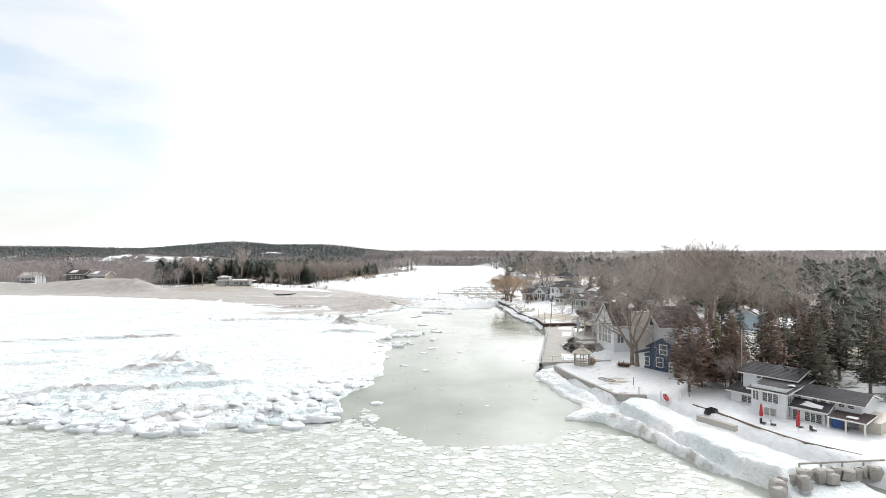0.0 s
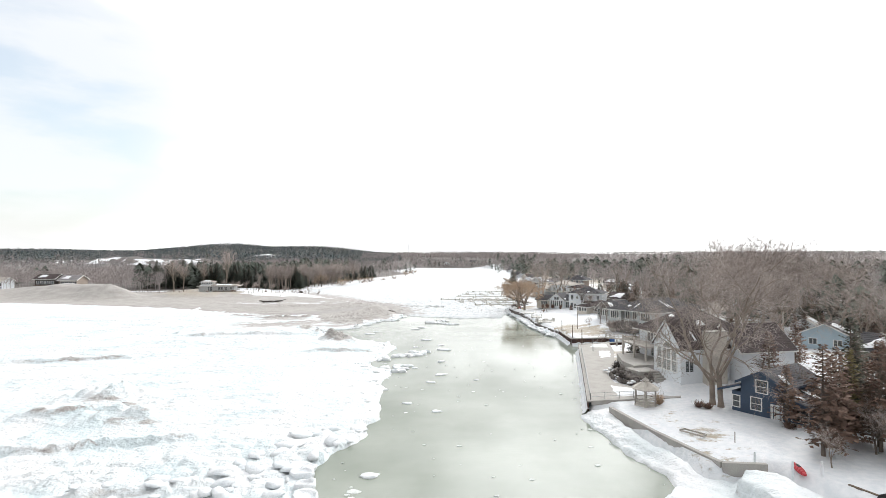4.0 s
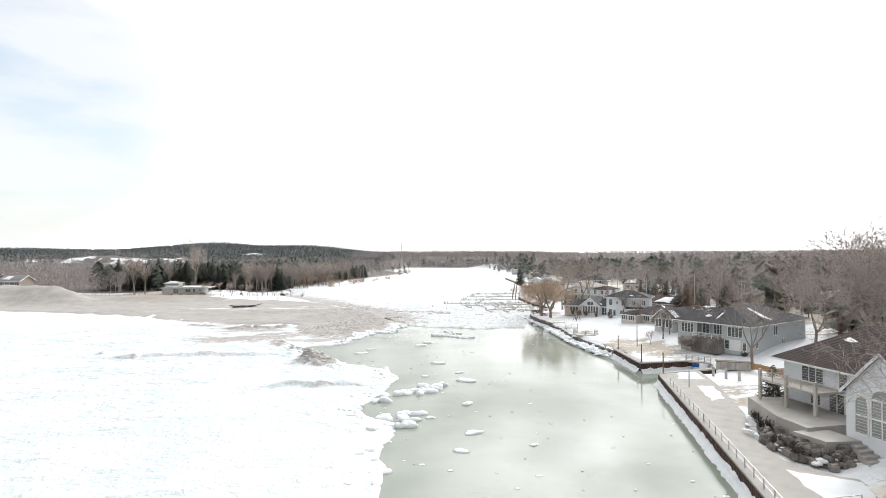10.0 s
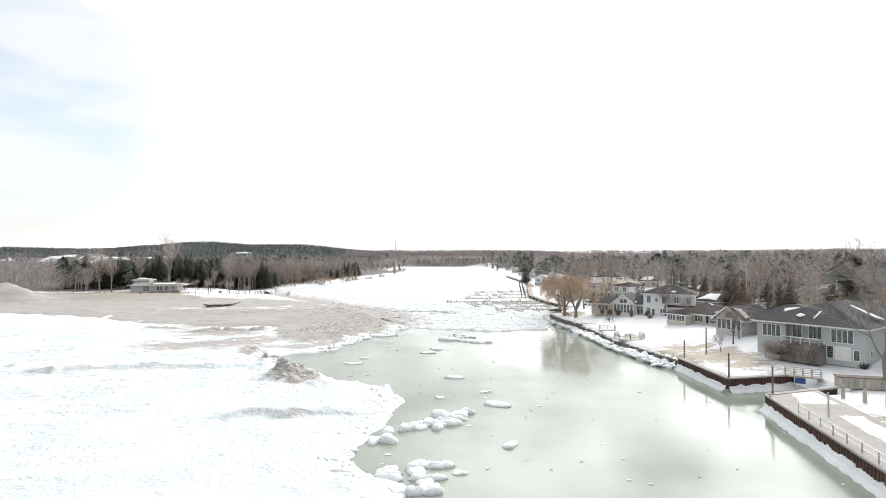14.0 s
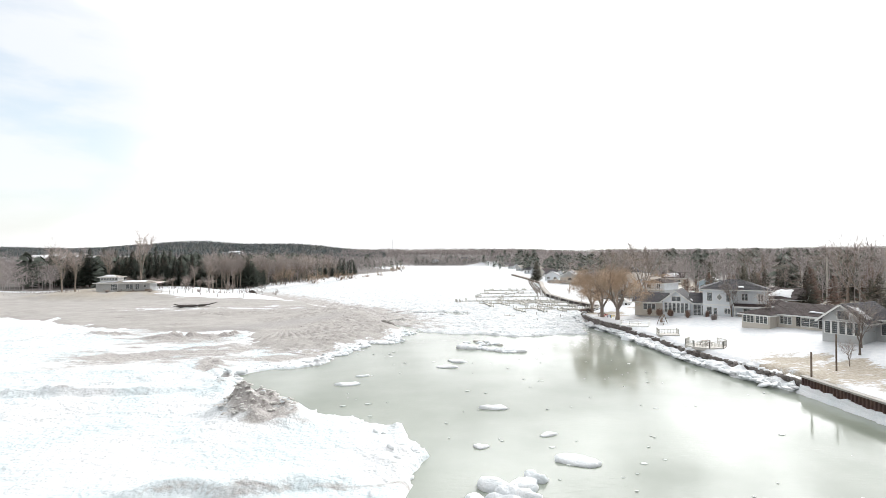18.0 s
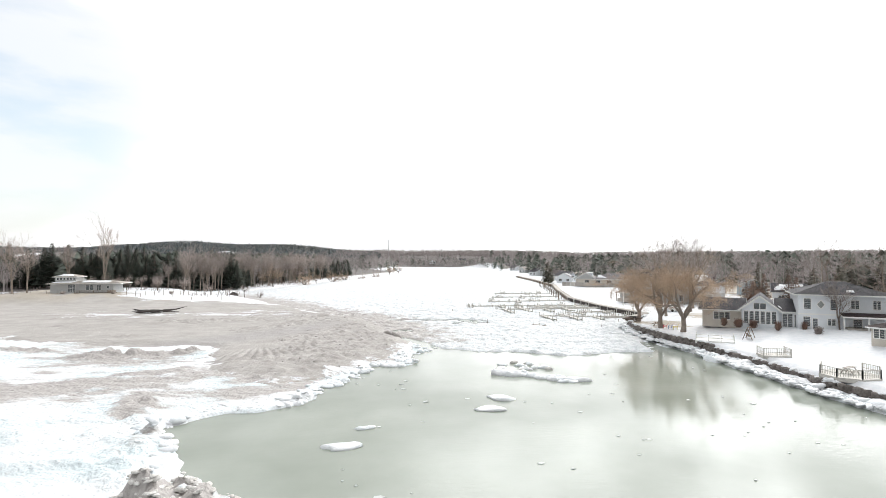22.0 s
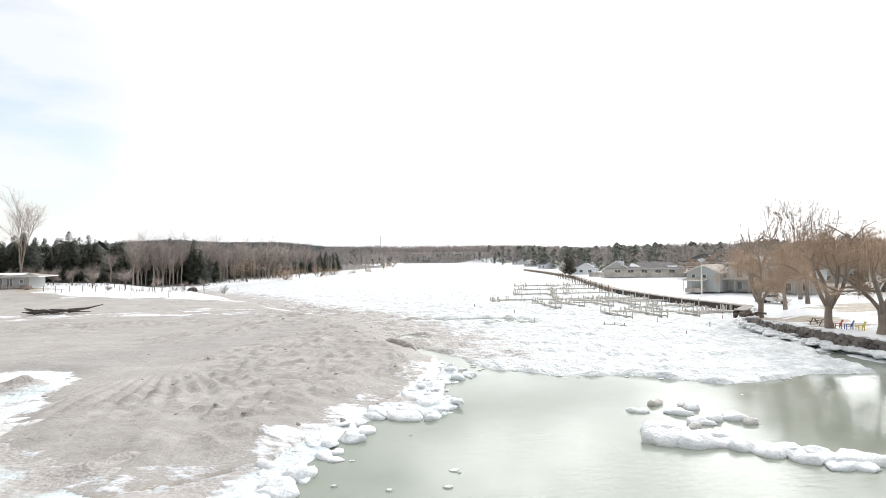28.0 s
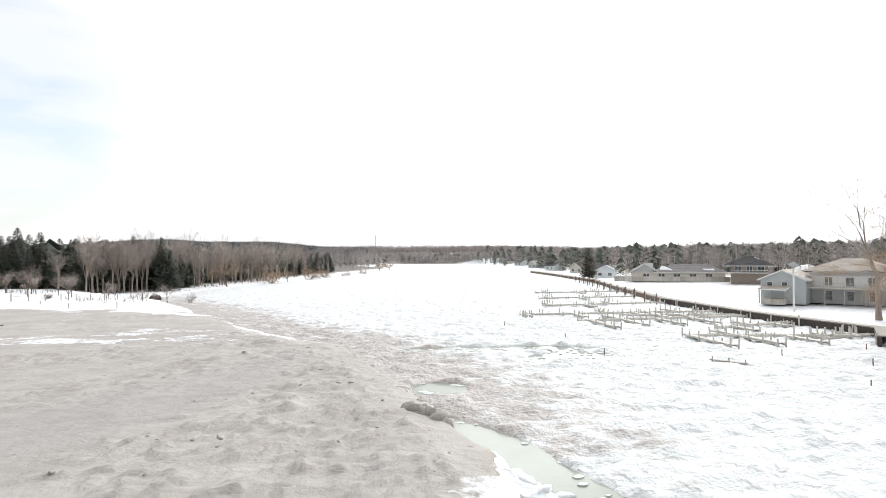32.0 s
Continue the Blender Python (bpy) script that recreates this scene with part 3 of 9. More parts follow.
ws = Shape()
ws.add([(-3800, -600, 0), (3800, -600, 0), (3800, 1100, 0), (-3800, 1100, 0)], [(0, 1, 2, 3)])
water = solo("water", ws, water_material(), Matrix(), "calm murky green river water with faint ripples", "water", kind="structure")


# ---- ice ----
def front_plates(x, y):
    """Cells of frozen-together pancake ice: raised rims, hollow joints."""
    best, second = np.full(x.shape, 9.0), np.full(x.shape, 9.0)
    cx, cy = np.floor(x / 2.6), np.floor(y / 2.2)
    for i in (-1, 0, 1):
        for j in (-1, 0, 1):
            a, b = (cx + i).astype(np.int64), (cy + j).astype(np.int64)
            n = (a * 374761393 + b * 668265263) & 0xFFFFFFFF
            n = ((n ^ (n >> 13)) * 1274126177) & 0xFFFFFFFF
            px, py = ((n & 0xFFFF) / 65535.0), (((n >> 16) & 0xFFFF) / 65535.0)
            d = np.hypot(x / 2.6 - a - px, y / 2.2 - b - py)
            second = np.where(d < best, best, np.minimum(second, d))
            best = np.minimum(best, d)
    return smooth(0.0, 0.28, second - best) * (0.75 + 0.5 * value_noise(x, y, 3.1, 88)) - 0.4


def scarp(x, y):
    """Place across the long pressure steps of the shelf, whose broken faces look seaward, and how strong each is."""
    u = np.mod(y - 0.10 * x + 7 * value_noise(x, y, 38, 4) + 1.3 * value_noise(x, y, 6, 7) + 0.5 * value_noise(x, y, 1.7, 9), 14)
    return u, smooth(0.0, 0.35, value_noise(x * 0.5, y, 17, 8) + 0.12) * (0.85 + 0.15 * value_noise(x, y, 2.3, 10)) * (1 - smooth(165, 185, y))


def debris(x, y):
    """Broken ridges of sandy ice thrown up beside the bar."""
    k = np.zeros_like(x)
    for cx, cy, a, b, t, h in ((-49, 219, 6, 2.0, -0.2, 1.0), (-35, 213.6, 7, 1.8, 0.15, 1.0), (-25, 216, 5, 2.2, 0.3, 1.2), (-20.5, 184.5, 2.2, 5, 0.2, 0.9), (-16.5, 174, 2.4, 5, -0.2, 0.8), (-31, 197, 5, 2.0, 0.5, 0.6), (-10, 197.5, 6, 1.6, 0.5, 0.5), (-22, 203, 7, 1.3, 0.3, 0.45)):
        c, w = math.cos(t), math.sin(t)
        k = k + h * np.exp(-((((x - cx) * c + (y - cy) * w) / a) ** 2 + (((y - cy) * c - (x - cx) * w) / b) ** 2))
    return k


def shelf_height(x, y):
    wx, wy = x + fractal(x, y, 6, 71, 4) * 1.1, y + fractal(x, y, 6, 83, 4) * 1.1
    d = inside_distance(wx, wy, SHELF)
    swell = fractal(x * 0.28 + 0.05 * y, y - 0.12 * x, 3.2, 45, 3)
    crest = np.clip(1 - np.abs(swell) * 3.2, 0, 1) ** 2 * smooth(-0.1, 0.5, value_noise(x, y, 16, 47) + 0.3) * 0.34 + np.clip(fractal(x, y, 1.6, 49, 3), -0.5, 1) * 0.11
    u, strong = scarp(x, y)
    ridge = smooth(0.0, 0.55, u) * (1 - smooth(0.5, 3.5, u)) * strong
    h = 0.45 + 0.5 * smooth(1, 14, d) + fractal(x, y, 9, 31, 4) * 0.11 + crest * smooth(1, 6, d) + 0.95 * ridge * smooth(2, 8, d) * (1 - smooth(165, 185, y)) + 0.55 * front_plates(x, y) * smooth(90, 66, y - 0.12 * np.maximum(-x - 30, 0)) * smooth(0.2, 2, d)
    lumps = np.clip(fractal(x, y, 2.6, 91, 3), 0, 2) ** 1.5 * 0.55 * (smooth(9, 1, d) + 0.12 + 0.5 * np.exp(-(((y - 190 - 0.2 * x) / 14) ** 2)))
    mound = 2.2 * np.exp(-(((x + 41) / 5.5) ** 2 + ((y - 101) / 3.5) ** 2)) + 2.0 * np.exp(-(((x + 33) / 6) ** 2 + ((y - 88) / 3.0) ** 2)) + 1.2 * np.exp(-(((x + 44) / 4) ** 2 + ((y - 92) / 3) ** 2))
    mound = mound * (0.55 + 0.75 * np.abs(fractal(x, y, 2.6, 12, 4)))
    pile = 1.75 * np.exp(-(((x + 9.6) / 3.4) ** 2 + ((y - 160) / 3.6) ** 2) ** 1.3) * (0.7 + 0.9 * np.abs(fractal(x, y, 1.3, 15, 3))) + 0.9 * np.exp(-(((x + 7.5) / 4.2) ** 2 + ((y - 155) / 3.6) ** 2)) * (0.7 + 0.8 * np.abs(fractal(x, y, 1.1, 16, 3)))
    low = 1 - 0.5 * smooth(174, 190, y) * smooth(-60, -30, x)
    return -0.8 + smooth(-0.5, 0.7, d) * (0.8 + (h + lumps) * low + mound + pile + 0.75 * debris(x, y) * (0.1 + 1.3 * np.abs(fractal(x * 0.6, y, 1.9, 27, 4))))


def shelf_dirt_shade(x, y, z):
    pile = 0.44 * np.exp(-(((x + 9.6) / 4.2) ** 2 + ((y - 159.8) / 4.4) ** 2)) + 0.42 * np.exp(-(((x + 7) / 4.5) ** 2 + ((y - 155) / 3.5) ** 2))
    mound = 0.45 * np.exp(-(((x + 41) / 6) ** 2 + ((y - 97.8) / 1.8) ** 2)) + 0.45 * np.exp(-(((x + 31) / 6) ** 2 + ((y - 85.2) / 1.6) ** 2)) + 0.4 * np.exp(-(((x + 29) / 3) ** 2 + ((y - 94) / 2.5) ** 2))
    near = smooth(170, 196, y - 0.05 * x) * smooth(-64, -34, x) * (0.40 + 0.06 * smooth(-20, -8, x) + 0.20 * fractal(x * 0.45, y, 5, 29, 3)) * smooth(0.5, 3, inside_distance(x, y, SHELF))
    # Step faces: grit, with the shade on them put into the same mask.
    u, strong = scarp(x, y)
    face = 0.46 * np.exp(-((u - 0.28) / 0.38) ** 2) * strong
    return np.clip(pile * 1.1 + 0.5 * np.clip(debris(x, y), 0, 1.1) + mound + face + near + 0.30 * smooth(0.75, 1.5, z - 0.9 - mound * 4) * (1 - near), 0, 1)


def shelf_material(name, low=(0.60, 0.675, 0.70), high=(0.715, 0.735, 0.75), streak=0.4, relief=1.0, deep=0.38):
    m = bpy.data.materials.new(name)
    m.use_nodes = True
    n, l = m.node_tree.nodes, m.node_tree.links
    bsdf = n["Principled BSDF"]
    bsdf.inputs["Roughness"].default_value = 0.65
    geo = n.new("ShaderNodeNewGeometry")
    nz = [n.new("ShaderNodeTexNoise") for _ in range(3)]
    for t, s, d in zip(nz, (0.12 if deep < 0.4 else 0.8, 1.1, 3.5), (5, 6, 5)):
        t.inputs["Scale"].default_value, t.inputs["Detail"].default_value = s, d
        l.new(geo.outputs["Position"], t.inputs["Vector"])
    mp = n.new("ShaderNodeMapping")
    mp.inputs["Scale"].default_value = (streak, 1.0, 1.0)
    smear = n.new("ShaderNodeTexNoise")
    smear.inputs["Scale"].default_value, smear.inputs["Detail"].default_value, smear.inputs["Roughness"].default_value = 0.55, 8, 0.65
    l.new(geo.outputs["Position"], mp.inputs["Vector"])
    l.new(mp.outputs["Vector"], smear.inputs["Vector"])
    white = n.new("ShaderNodeValToRGB")
    white.color_ramp.elements[0].position, white.color_ramp.elements[1].position = 0.38, 0.6
    white.color_ramp.elements[0].color, white.color_ramp.elements[1].color = (*low, 1), (*high, 1)
    l.new(nz[0].outputs["Fac"], white.inputs["Fac"])
    dirt = n.new("ShaderNodeValToRGB")
    dirt.color_ramp.elements[0].color, dirt.color_ramp.elements[1].color = (0.30, 0.28, 0.27, 1), (0.48, 0.455, 0.435, 1)
    l.new(nz[2].outputs["Fac"], dirt.inputs["Fac"])
    at = n.new("ShaderNodeAttribute")
    at.attribute_name = "dirt"
    add = n.new("ShaderNodeMath")
    add.operation = "ADD"
    l.new(at.outputs["Fac"], add.inputs[0])
    l.new(smear.outputs["Fac"], add.inputs[1])
    step = n.new("ShaderNodeValToRGB")
    step.color_ramp.elements[0].position, step.color_ramp.elements[1].position = 0.82, 1.05
    l.new(add.outputs["Value"], step.inputs["Fac"])
    mx = n.new("ShaderNodeMixRGB")
    l.new(step.outputs["Color"], mx.inputs["Fac"])
    l.new(white.outputs["Color"], mx.inputs["Color1"])
    l.new(dirt.outputs["Color"], mx.inputs["Color2"])
    l.new(mx.outputs["Color"], bsdf.inputs["Base Color"])
    bp = n.new("ShaderNodeBump")
    bp.inputs["Strength"].default_value, bp.inputs["Distance"].default_value = min(1.0, relief), deep
    both = n.new("ShaderNodeMath")
    both.operation = "MULTIPLY_ADD"
    both.inputs[1].default_value = 0.35
    l.new(nz[2].outputs["Fac"], both.inputs[0])
    l.new(nz[1].outputs["Fac"], both.inputs[2])
    l.new(both.outputs["Value"], bp.inputs["Height"])
    l.new(bp.outputs["Normal"], bsdf.inputs["Normal"])
    return m


shelf = sheet("ice_shelf", grid_steps(-62, 16, 0.45, -700, 17), grid_steps(54, 226, 0.45, 53, 300), shelf_height, shelf_material("shelf_ice"), keep=lambda x, y, z: z > -0.7, attrs=(("dirt", shelf_dirt_shade),))
tagged(shelf, "snow-covered shelf of piled shore ice with dirty ridges", "ice shelf", kind="structure")


def river_ice_height(x, y):
    wx, wy = x + fractal(x, y, 8, 171, 4) * 0.9, y + fractal(x, y, 8, 183, 4) * 0.9
    d = inside_distance(wx, wy, RIVER_ICE)
    grit = (np.clip(fractal(x, y * 1.5, 1.5, 191, 3), -0.5, 2) * 0.26 + np.clip(fractal(x, y * 1.3, 5, 195, 2), -0.2, 1) * 0.10) * (1 - smooth(330, 450, y))
    lead = np.maximum(np.exp(-(((y - 256.3 + 0.17 * (x - 20)) / 2.7) ** 2 + ((x - 20.5) / 13.5) ** 2) ** 2), np.exp(-(((y - 250) / 3.6) ** 2 + ((x - 26.5) / 6) ** 2) ** 2))
    lead = np.maximum(lead, np.exp(-(((y - 238.4) / 3.2) ** 2 + ((x - 9.6) / 2.7) ** 2) ** 2))
    return -0.3 + smooth(-0.25, 0.35, d) * (0.52 + grit - 0.7 * smooth(0.45, 0.8, lead + 0.2 * value_noise(x, y, 3, 6)))


def river_dirt(x, y, z):
    d = inside_distance(x, y, LEFT_LAND)
    return np.clip(0.40 * smooth(-24, -2, d) * smooth(205, 235, y) * (1 - smooth(330, 420, y)) + 0.16 * smooth(-60, -5, d) * (1 - smooth(300, 420, y)), 0, 1)


river_ice = sheet("river_ice", grid_steps(-12, 62, 0.42, -95, 225, 1.04), grid_steps(205, 275, 0.42, 203, 965, 1.025), river_ice_height, shelf_material("river_snow", (0.53, 0.565, 0.585), (0.69, 0.71, 0.725), 0.6, 1.3, 0.45), keep=lambda x, y, z: z > -0.28, attrs=(("dirt", river_dirt),))
tagged(river_ice, "frozen river surface of snow-covered brash ice", "river ice", kind="structure")


def slush_height(x, y):
    d = inside_distance(x + 2 * value_noise(x, y, 6, 12), y + 2 * value_noise(x, y, 6, 13), FRONT_SLUSH)
    return np.where(d > 0, 0.02 + 0.012 * value_noise(x, y, 0.9, 33), -0.2)


FRONT_SLUSH = [(-100, -52), (-128, -30), (-140, 10), (-132, 50), (-110, 76), (-51, 64), (-20, 59), (-4, 60), (0, 58), (6, 50), (14, 47), (24, 47), (27, 52), (34, 48), (58, 0), (52, -38), (20, -56), (-40, -48)]
slush_mat = material("slush", (0.37, 0.405, 0.36), 0.3, 0.14, 1.6, 0.6, other=(0.28, 0.315, 0.27), grain=4)
brash_mat = material("brash", (0.57, 0.595, 0.58), 0.5, 0.10, 1.2, 0.5, other=(0.45, 0.485, 0.47), grain=5, per_island=0.16)
slush = sheet("slush", np.arange(-150, 66, 1.0), np.arange(-64, 68, 1.0), slush_height, slush_mat, keep=lambda x, y, z: z > 0)
tagged(slush, "pale grey-green slush between ice plates", "slush", kind="structure")


# ---- trees ----
def any_side(r, d):
    """A random direction square to d."""
    s = Vector((r.uniform(-1, 1), r.uniform(-1, 1), r.uniform(-1, 1)))
    s = s - d * s.dot(d)
    return s.normalized() if s.length > 1e-3 else Vector((1, 0, 0))


def bare_tree_shapes(seed, height, spread=1.0, limbs=5, trunk=0.3, levels=4, up=0.5, fine_r=0.011, fork=(0.16, 0.26), droop=0.0, wander=1.0):
    """Trunk with limbs, and the fine twigs of its crown."""
    r = random.Random(seed)
    wood, fine = Shape(), Shape()

    def grow(p, d, length, rad, level):
        n = 4 if level < 2 else 3
        for i in range(n):
            lift = up * 0.10 - droop * 0.06 * level
            d = (d + any_side(r, d) * r.uniform(0.05, 0.26) * wander + Vector((0, 0, lift))).normalized()
            e = p + d * length / n
            r0, r1 = max(fine_r, rad * (1 - 0.45 * i / n)), max(fine_r * 0.8, rad * (1 - 0.45 * (i + 1) / n))
            (wood if level < 3 else fine).tube(p, e, r0, r1, 6 if level < 1 else 4 if level < 3 else 3)
            p = e
            if level < levels:
                if i > 0 or level > 0:
                    b = (d * 0.8 + any_side(r, d) * spread * r.uniform(0.5, 0.9)).normalized()
                    grow(p, b, length * r.uniform(0.48, 0.72), r1 * r.uniform(0.5, 0.68), level + 1)
            else:
                for _ in range(2):
                    b = (d * 0.7 + any_side(r, d) * r.uniform(0.4, 0.9) + Vector((0, 0, lift))).normalized()
                    s = any_side(r, b) * fine_r
                    q = p + b * length * r.uniform(0.35, 0.7)
                    fine.add([tuple(p - s), tuple(p + s), tuple(q)], [(0, 1, 2)])
        if level < levels:
            b = (d + any_side(r, d) * 0.45 * spread).normalized()
            grow(p, b, length * r.uniform(0.55, 0.75), r1 * 0.85, level + 1)
    split = height * r.uniform(*fork)
    base, top = Vector((0, 0, -0.3)), Vector((r.uniform(-0.3, 0.3), r.uniform(-0.3, 0.3), split))
    wood.tube(base, base + (top - base) * 0.25, trunk * 1.5, trunk * 1.08, 9)
    wood.tube(base + (top - base) * 0.25, top, trunk * 1.08, trunk * 0.95, 9)
    for i in range(limbs):
        a = 2 * math.pi * (i + r.uniform(-0.3, 0.3)) / limbs
        lean = r.uniform(0.35, 0.85) * spread
        d = Vector((math.cos(a) * lean, math.sin(a) * lean, 1.0)).normalized()
        grow(top - Vector((0, 0, r.uniform(0, 0.3) * split)), d, (height - split) * r.uniform(0.38, 0.52), trunk * r.uniform(0.42, 0.62), 0)
    return wood, fine


def willow_shapes(seed, height, radius, trunk=0.45, hang=7):
    """Crooked leaning limbs, bare at the top, over a wide skirt of long hanging twigs."""
    r = random.Random(seed)
    wood, fine = Shape(), Shape()

    def strand(p, d):
        out = Vector((d.x + r.uniform(-0.8, 0.8), d.y + r.uniform(-0.8, 0.8), r.uniform(0.0, 0.7)))
        s = any_side(r, out.normalized()) * r.uniform(0.005, 0.009)
        fall = r.uniform(0.6, 2.6) * min(1.0, max(0.3, (p.z - 2.5) / 5))
        a = p + out * r.uniform(0.3, 0.8)
        b = a + Vector((out.x * 0.4, out.y * 0.4, -fall * 0.4))
        c = b + Vector((out.x * 0.12, out.y * 0.12, -fall))
        v = [p - s, p + s, a - s, a + s, b - s * 0.8, b + s * 0.8, c]
        fine.add([tuple(q) for q in v], [(0, 1, 3, 2), (2, 3, 5, 4), (4, 5, 6)])

    def grow(p, d, length, rad, level):
        n = 5 if level == 0 else 4
        for i in range(n):
            d = (d + any_side(r, d) * r.uniform(0.15, 0.42) + Vector((d.x, d.y, 0)) * 0.08 + Vector((0, 0, 0.10 - 0.05 * level))).normalized()
            e = p + d * length / n
            r0, r1 = max(0.014, rad * (1 - 0.5 * i / n)), max(0.011, rad * (1 - 0.5 * (i + 1) / n))
            wood.tube(p, e, r0, r1, 7 if level < 1 else 4)
            p = e
            if level < 3 and i > 0:
                grow(p, (d * 0.7 + any_side(r, d) * r.uniform(0.6, 1.0)).normalized(), length * r.uniform(0.45, 0.66), r1 * 0.6, level + 1)
            if level > 1 or (level == 1 and i > 1):
                thin = 1.0 if p.z < height * 0.62 else max(0.12, 1 - (p.z - height * 0.62) / (height * 0.16))
                for _ in range(int(hang * thin + r.random())):
                    strand(p - d * r.random() * length / n, d)
    split = height * 0.17
    wood.tube((0, 0, -0.3), (0.15, 0, split * 0.4), trunk * 1.4, trunk * 1.05, 9)
    wood.tube((0.15, 0, split * 0.4), (0.1, 0.1, split), trunk * 1.05, trunk * 0.95, 9)
    for i in range(4):
        a = 2 * math.pi * (i + r.uniform(-0.3, 0.3)) / 4
        lean = r.uniform(0.45, 1.0)
        grow(Vector((0.1, 0.1, split * r.uniform(0.75, 1.0))), Vector((math.cos(a) * lean * radius / 6, math.sin(a) * lean * radius / 6, 1)).normalized(), (height - split) * r.uniform(0.55, 0.72), trunk * r.uniform(0.55, 0.75), 0)
    return wood, fine


def conifer_shapes(seed, height, radius, bottom=0.12, density=1.0, ragged=0.3):
    r = random.Random(seed)
    wood, crown = Shape(), Shape()
    wood.tube((0, 0, -0.3), (0, 0, height * 0.5), 0.02 * height, 0.012 * height, 7)
    wood.tube((0, 0, height * 0.5), (0, 0, height * 0.97), 0.012 * height, 0.003 * height, 5)
    n = int(height * 16 * density)
    for i in range(n):
        f = (i + r.random()) / n
        z = height * (bottom + (1 - bottom) * f)
        reach = radius * (1 - f) ** 0.75 * r.uniform(1 - ragged, 1.08) + 0.12
        a = r.uniform(0, 2 * math.pi)
        dx, dy = math.cos(a), math.sin(a)
        sag = r.uniform(-0.35, 0.3)
        tip = Vector((dx * reach, dy * reach, z - sag * reach + 0.1 * reach))
        wood.tube((0, 0, z), tip * 1.0, 0.012 * reach + 0.01, 0.004, 3)
        m = max(3, int(reach * 3.2))
        for k in range(m):
            g = (k + 0.6) / m
            c = Vector((0, 0, z)).lerp(tip, 0.2 + 0.8 * g)
            w = (0.20 + 0.12 * reach * (1 - 0.6 * g)) * r.uniform(0.6, 1.3)
            b = a + r.choice((-1, 1)) * r.uniform(0.4, 1.3)
            out = Vector((math.cos(b), math.sin(b), r.uniform(-0.35, 0.25))) * w * 1.5
            side = Vector((-math.sin(b), math.cos(b), r.uniform(-0.5, 0.5))) * w * 0.42
            lift = Vector((0, 0, w * 0.25))
            crown.add([tuple(c - side * 0.4), tuple(c + out * 0.5 + side + lift), tuple(c + out), tuple(c + out * 0.5 - side - lift * 0.3)], [(0, 1, 2), (0, 2, 3)])
    return wood, crown


def tree(name, shapes, trunk_mat, crown_mat, m, label, category, group=""):
    t = thing(name, m, label, category, group)
    part("trunk", shapes[0], trunk_mat, t)
    part("crown", shapes[1], crown_mat, t)
    return t


def ground_at(x, y):
    return float(ground_height(np.array([[float(x)]]), np.array([[float(y)]]))[0, 0])


def plant(src, x, y, scale=1.0, turn=0.0, sink=0.0, z=None):
    o = copy_thing(src, pose(x, y, (ground_at(x, y) if z is None else z) - sink, 0, 0, turn))
    o.scale = (scale, scale, scale * (0.92 + 0.16 * ((x * 7.3 + y * 3.1) % 1)))
    return o


def far_woods(name, places, mat, label, tall=12.0, pines=False, seed=1, blades=26, thick=0.008):
    """Woods too far off to count: one mesh of many small trees."""
    r = random.Random(seed)
    s = Shape()
    for x, y, z, k in places:
        h = tall * (0.4 + 0.6 * k) * r.uniform(0.85, 1.15)
        s.tube((x, y, z - 0.5), (x + r.uniform(-0.4, 0.4), y, z + h * 0.7), 0.009 * h, 0.003 * h, 3)
        if pines:
            for i in range(blades):
                f = (i + r.random()) / blades
                zz = z + h * (0.06 + 0.82 * f)
                reach = h * 0.30 * (1 - f) ** 0.45 * r.uniform(0.6, 1.1) + 0.05 * h
                a = r.uniform(0, 6.283)
                c, w = math.cos(a), math.sin(a)
                q = h * 0.085
                s.add([(x, y, zz + q), (x + c * reach - w * q * 1.3, y + w * reach + c * q * 1.3, zz - q * 0.6), (x + c * reach + w * q * 1.3, y + w * reach - c * q * 1.3, zz - q * 0.1)], [(0, 1, 2)])
        else:
            for i in range(3):
                a = r.uniform(0, 6.283)
                c, w, g = math.cos(a), math.sin(a), h * thick * 0.5
                s.add([(x - w * g, y + c * g, z + h * 0.28), (x + w * g, y - c * g, z + h * 0.3), (x + c * h * 0.2, y + w * h * 0.2, z + h * r.uniform(0.75, 0.97))], [(0, 1, 2)])
            for i in range(blades):
                a, u = r.uniform(0, 6.283), math.sqrt(r.random())
                v = r.uniform(-1, 1)
                q = math.sqrt(1 - v * v) * u
                px, py, pz = x + math.cos(a) * q * h * 0.30, y + math.sin(a) * q * h * 0.30, z + h * (0.60 + 0.34 * v)
                e = Vector((math.cos(a) * 0.6 + r.uniform(-0.7, 0.7), math.sin(a) * 0.6 + r.uniform(-0.7, 0.7), r.uniform(-0.1, 1.1))).normalized() * h * r.uniform(0.08, 0.18)
                g = h * thick
                s.add([(px - g, py, pz), (px + g, py + g * r.uniform(-1, 1), pz + g * r.uniform(-1, 1)), (px + e.x, py + e.y, pz + e.z)], [(0, 1, 2)])
    return solo(name, s, mat, Matrix(), label, "woods", kind="stuff")


def scatter(n, x0, x1, y0, y1, test, seed):
    r = np.random.default_rng(seed)
    x, y = r.uniform(x0, x1, n), r.uniform(y0, y1, n)
    ok = test(x, y)
    x, y = x[ok], y[ok]
    z = ground_height(x[None, :], y[None, :])[0]
    return [(float(a), float(b), float(c), float(k)) for a, b, c, k in zip(x, y, z, r.uniform(0.75, 1.15, len(x)))]


def deep_left(d0, d1):
    return lambda x, y: (inside_distance(x, y, FOREST_LEFT) > d0) & (inside_distance(x, y, FOREST_LEFT) < d1)


def in_view(x, y):
    return np.abs(np.arctan2(x - 1, y + 30) - 0.14) < 0.86


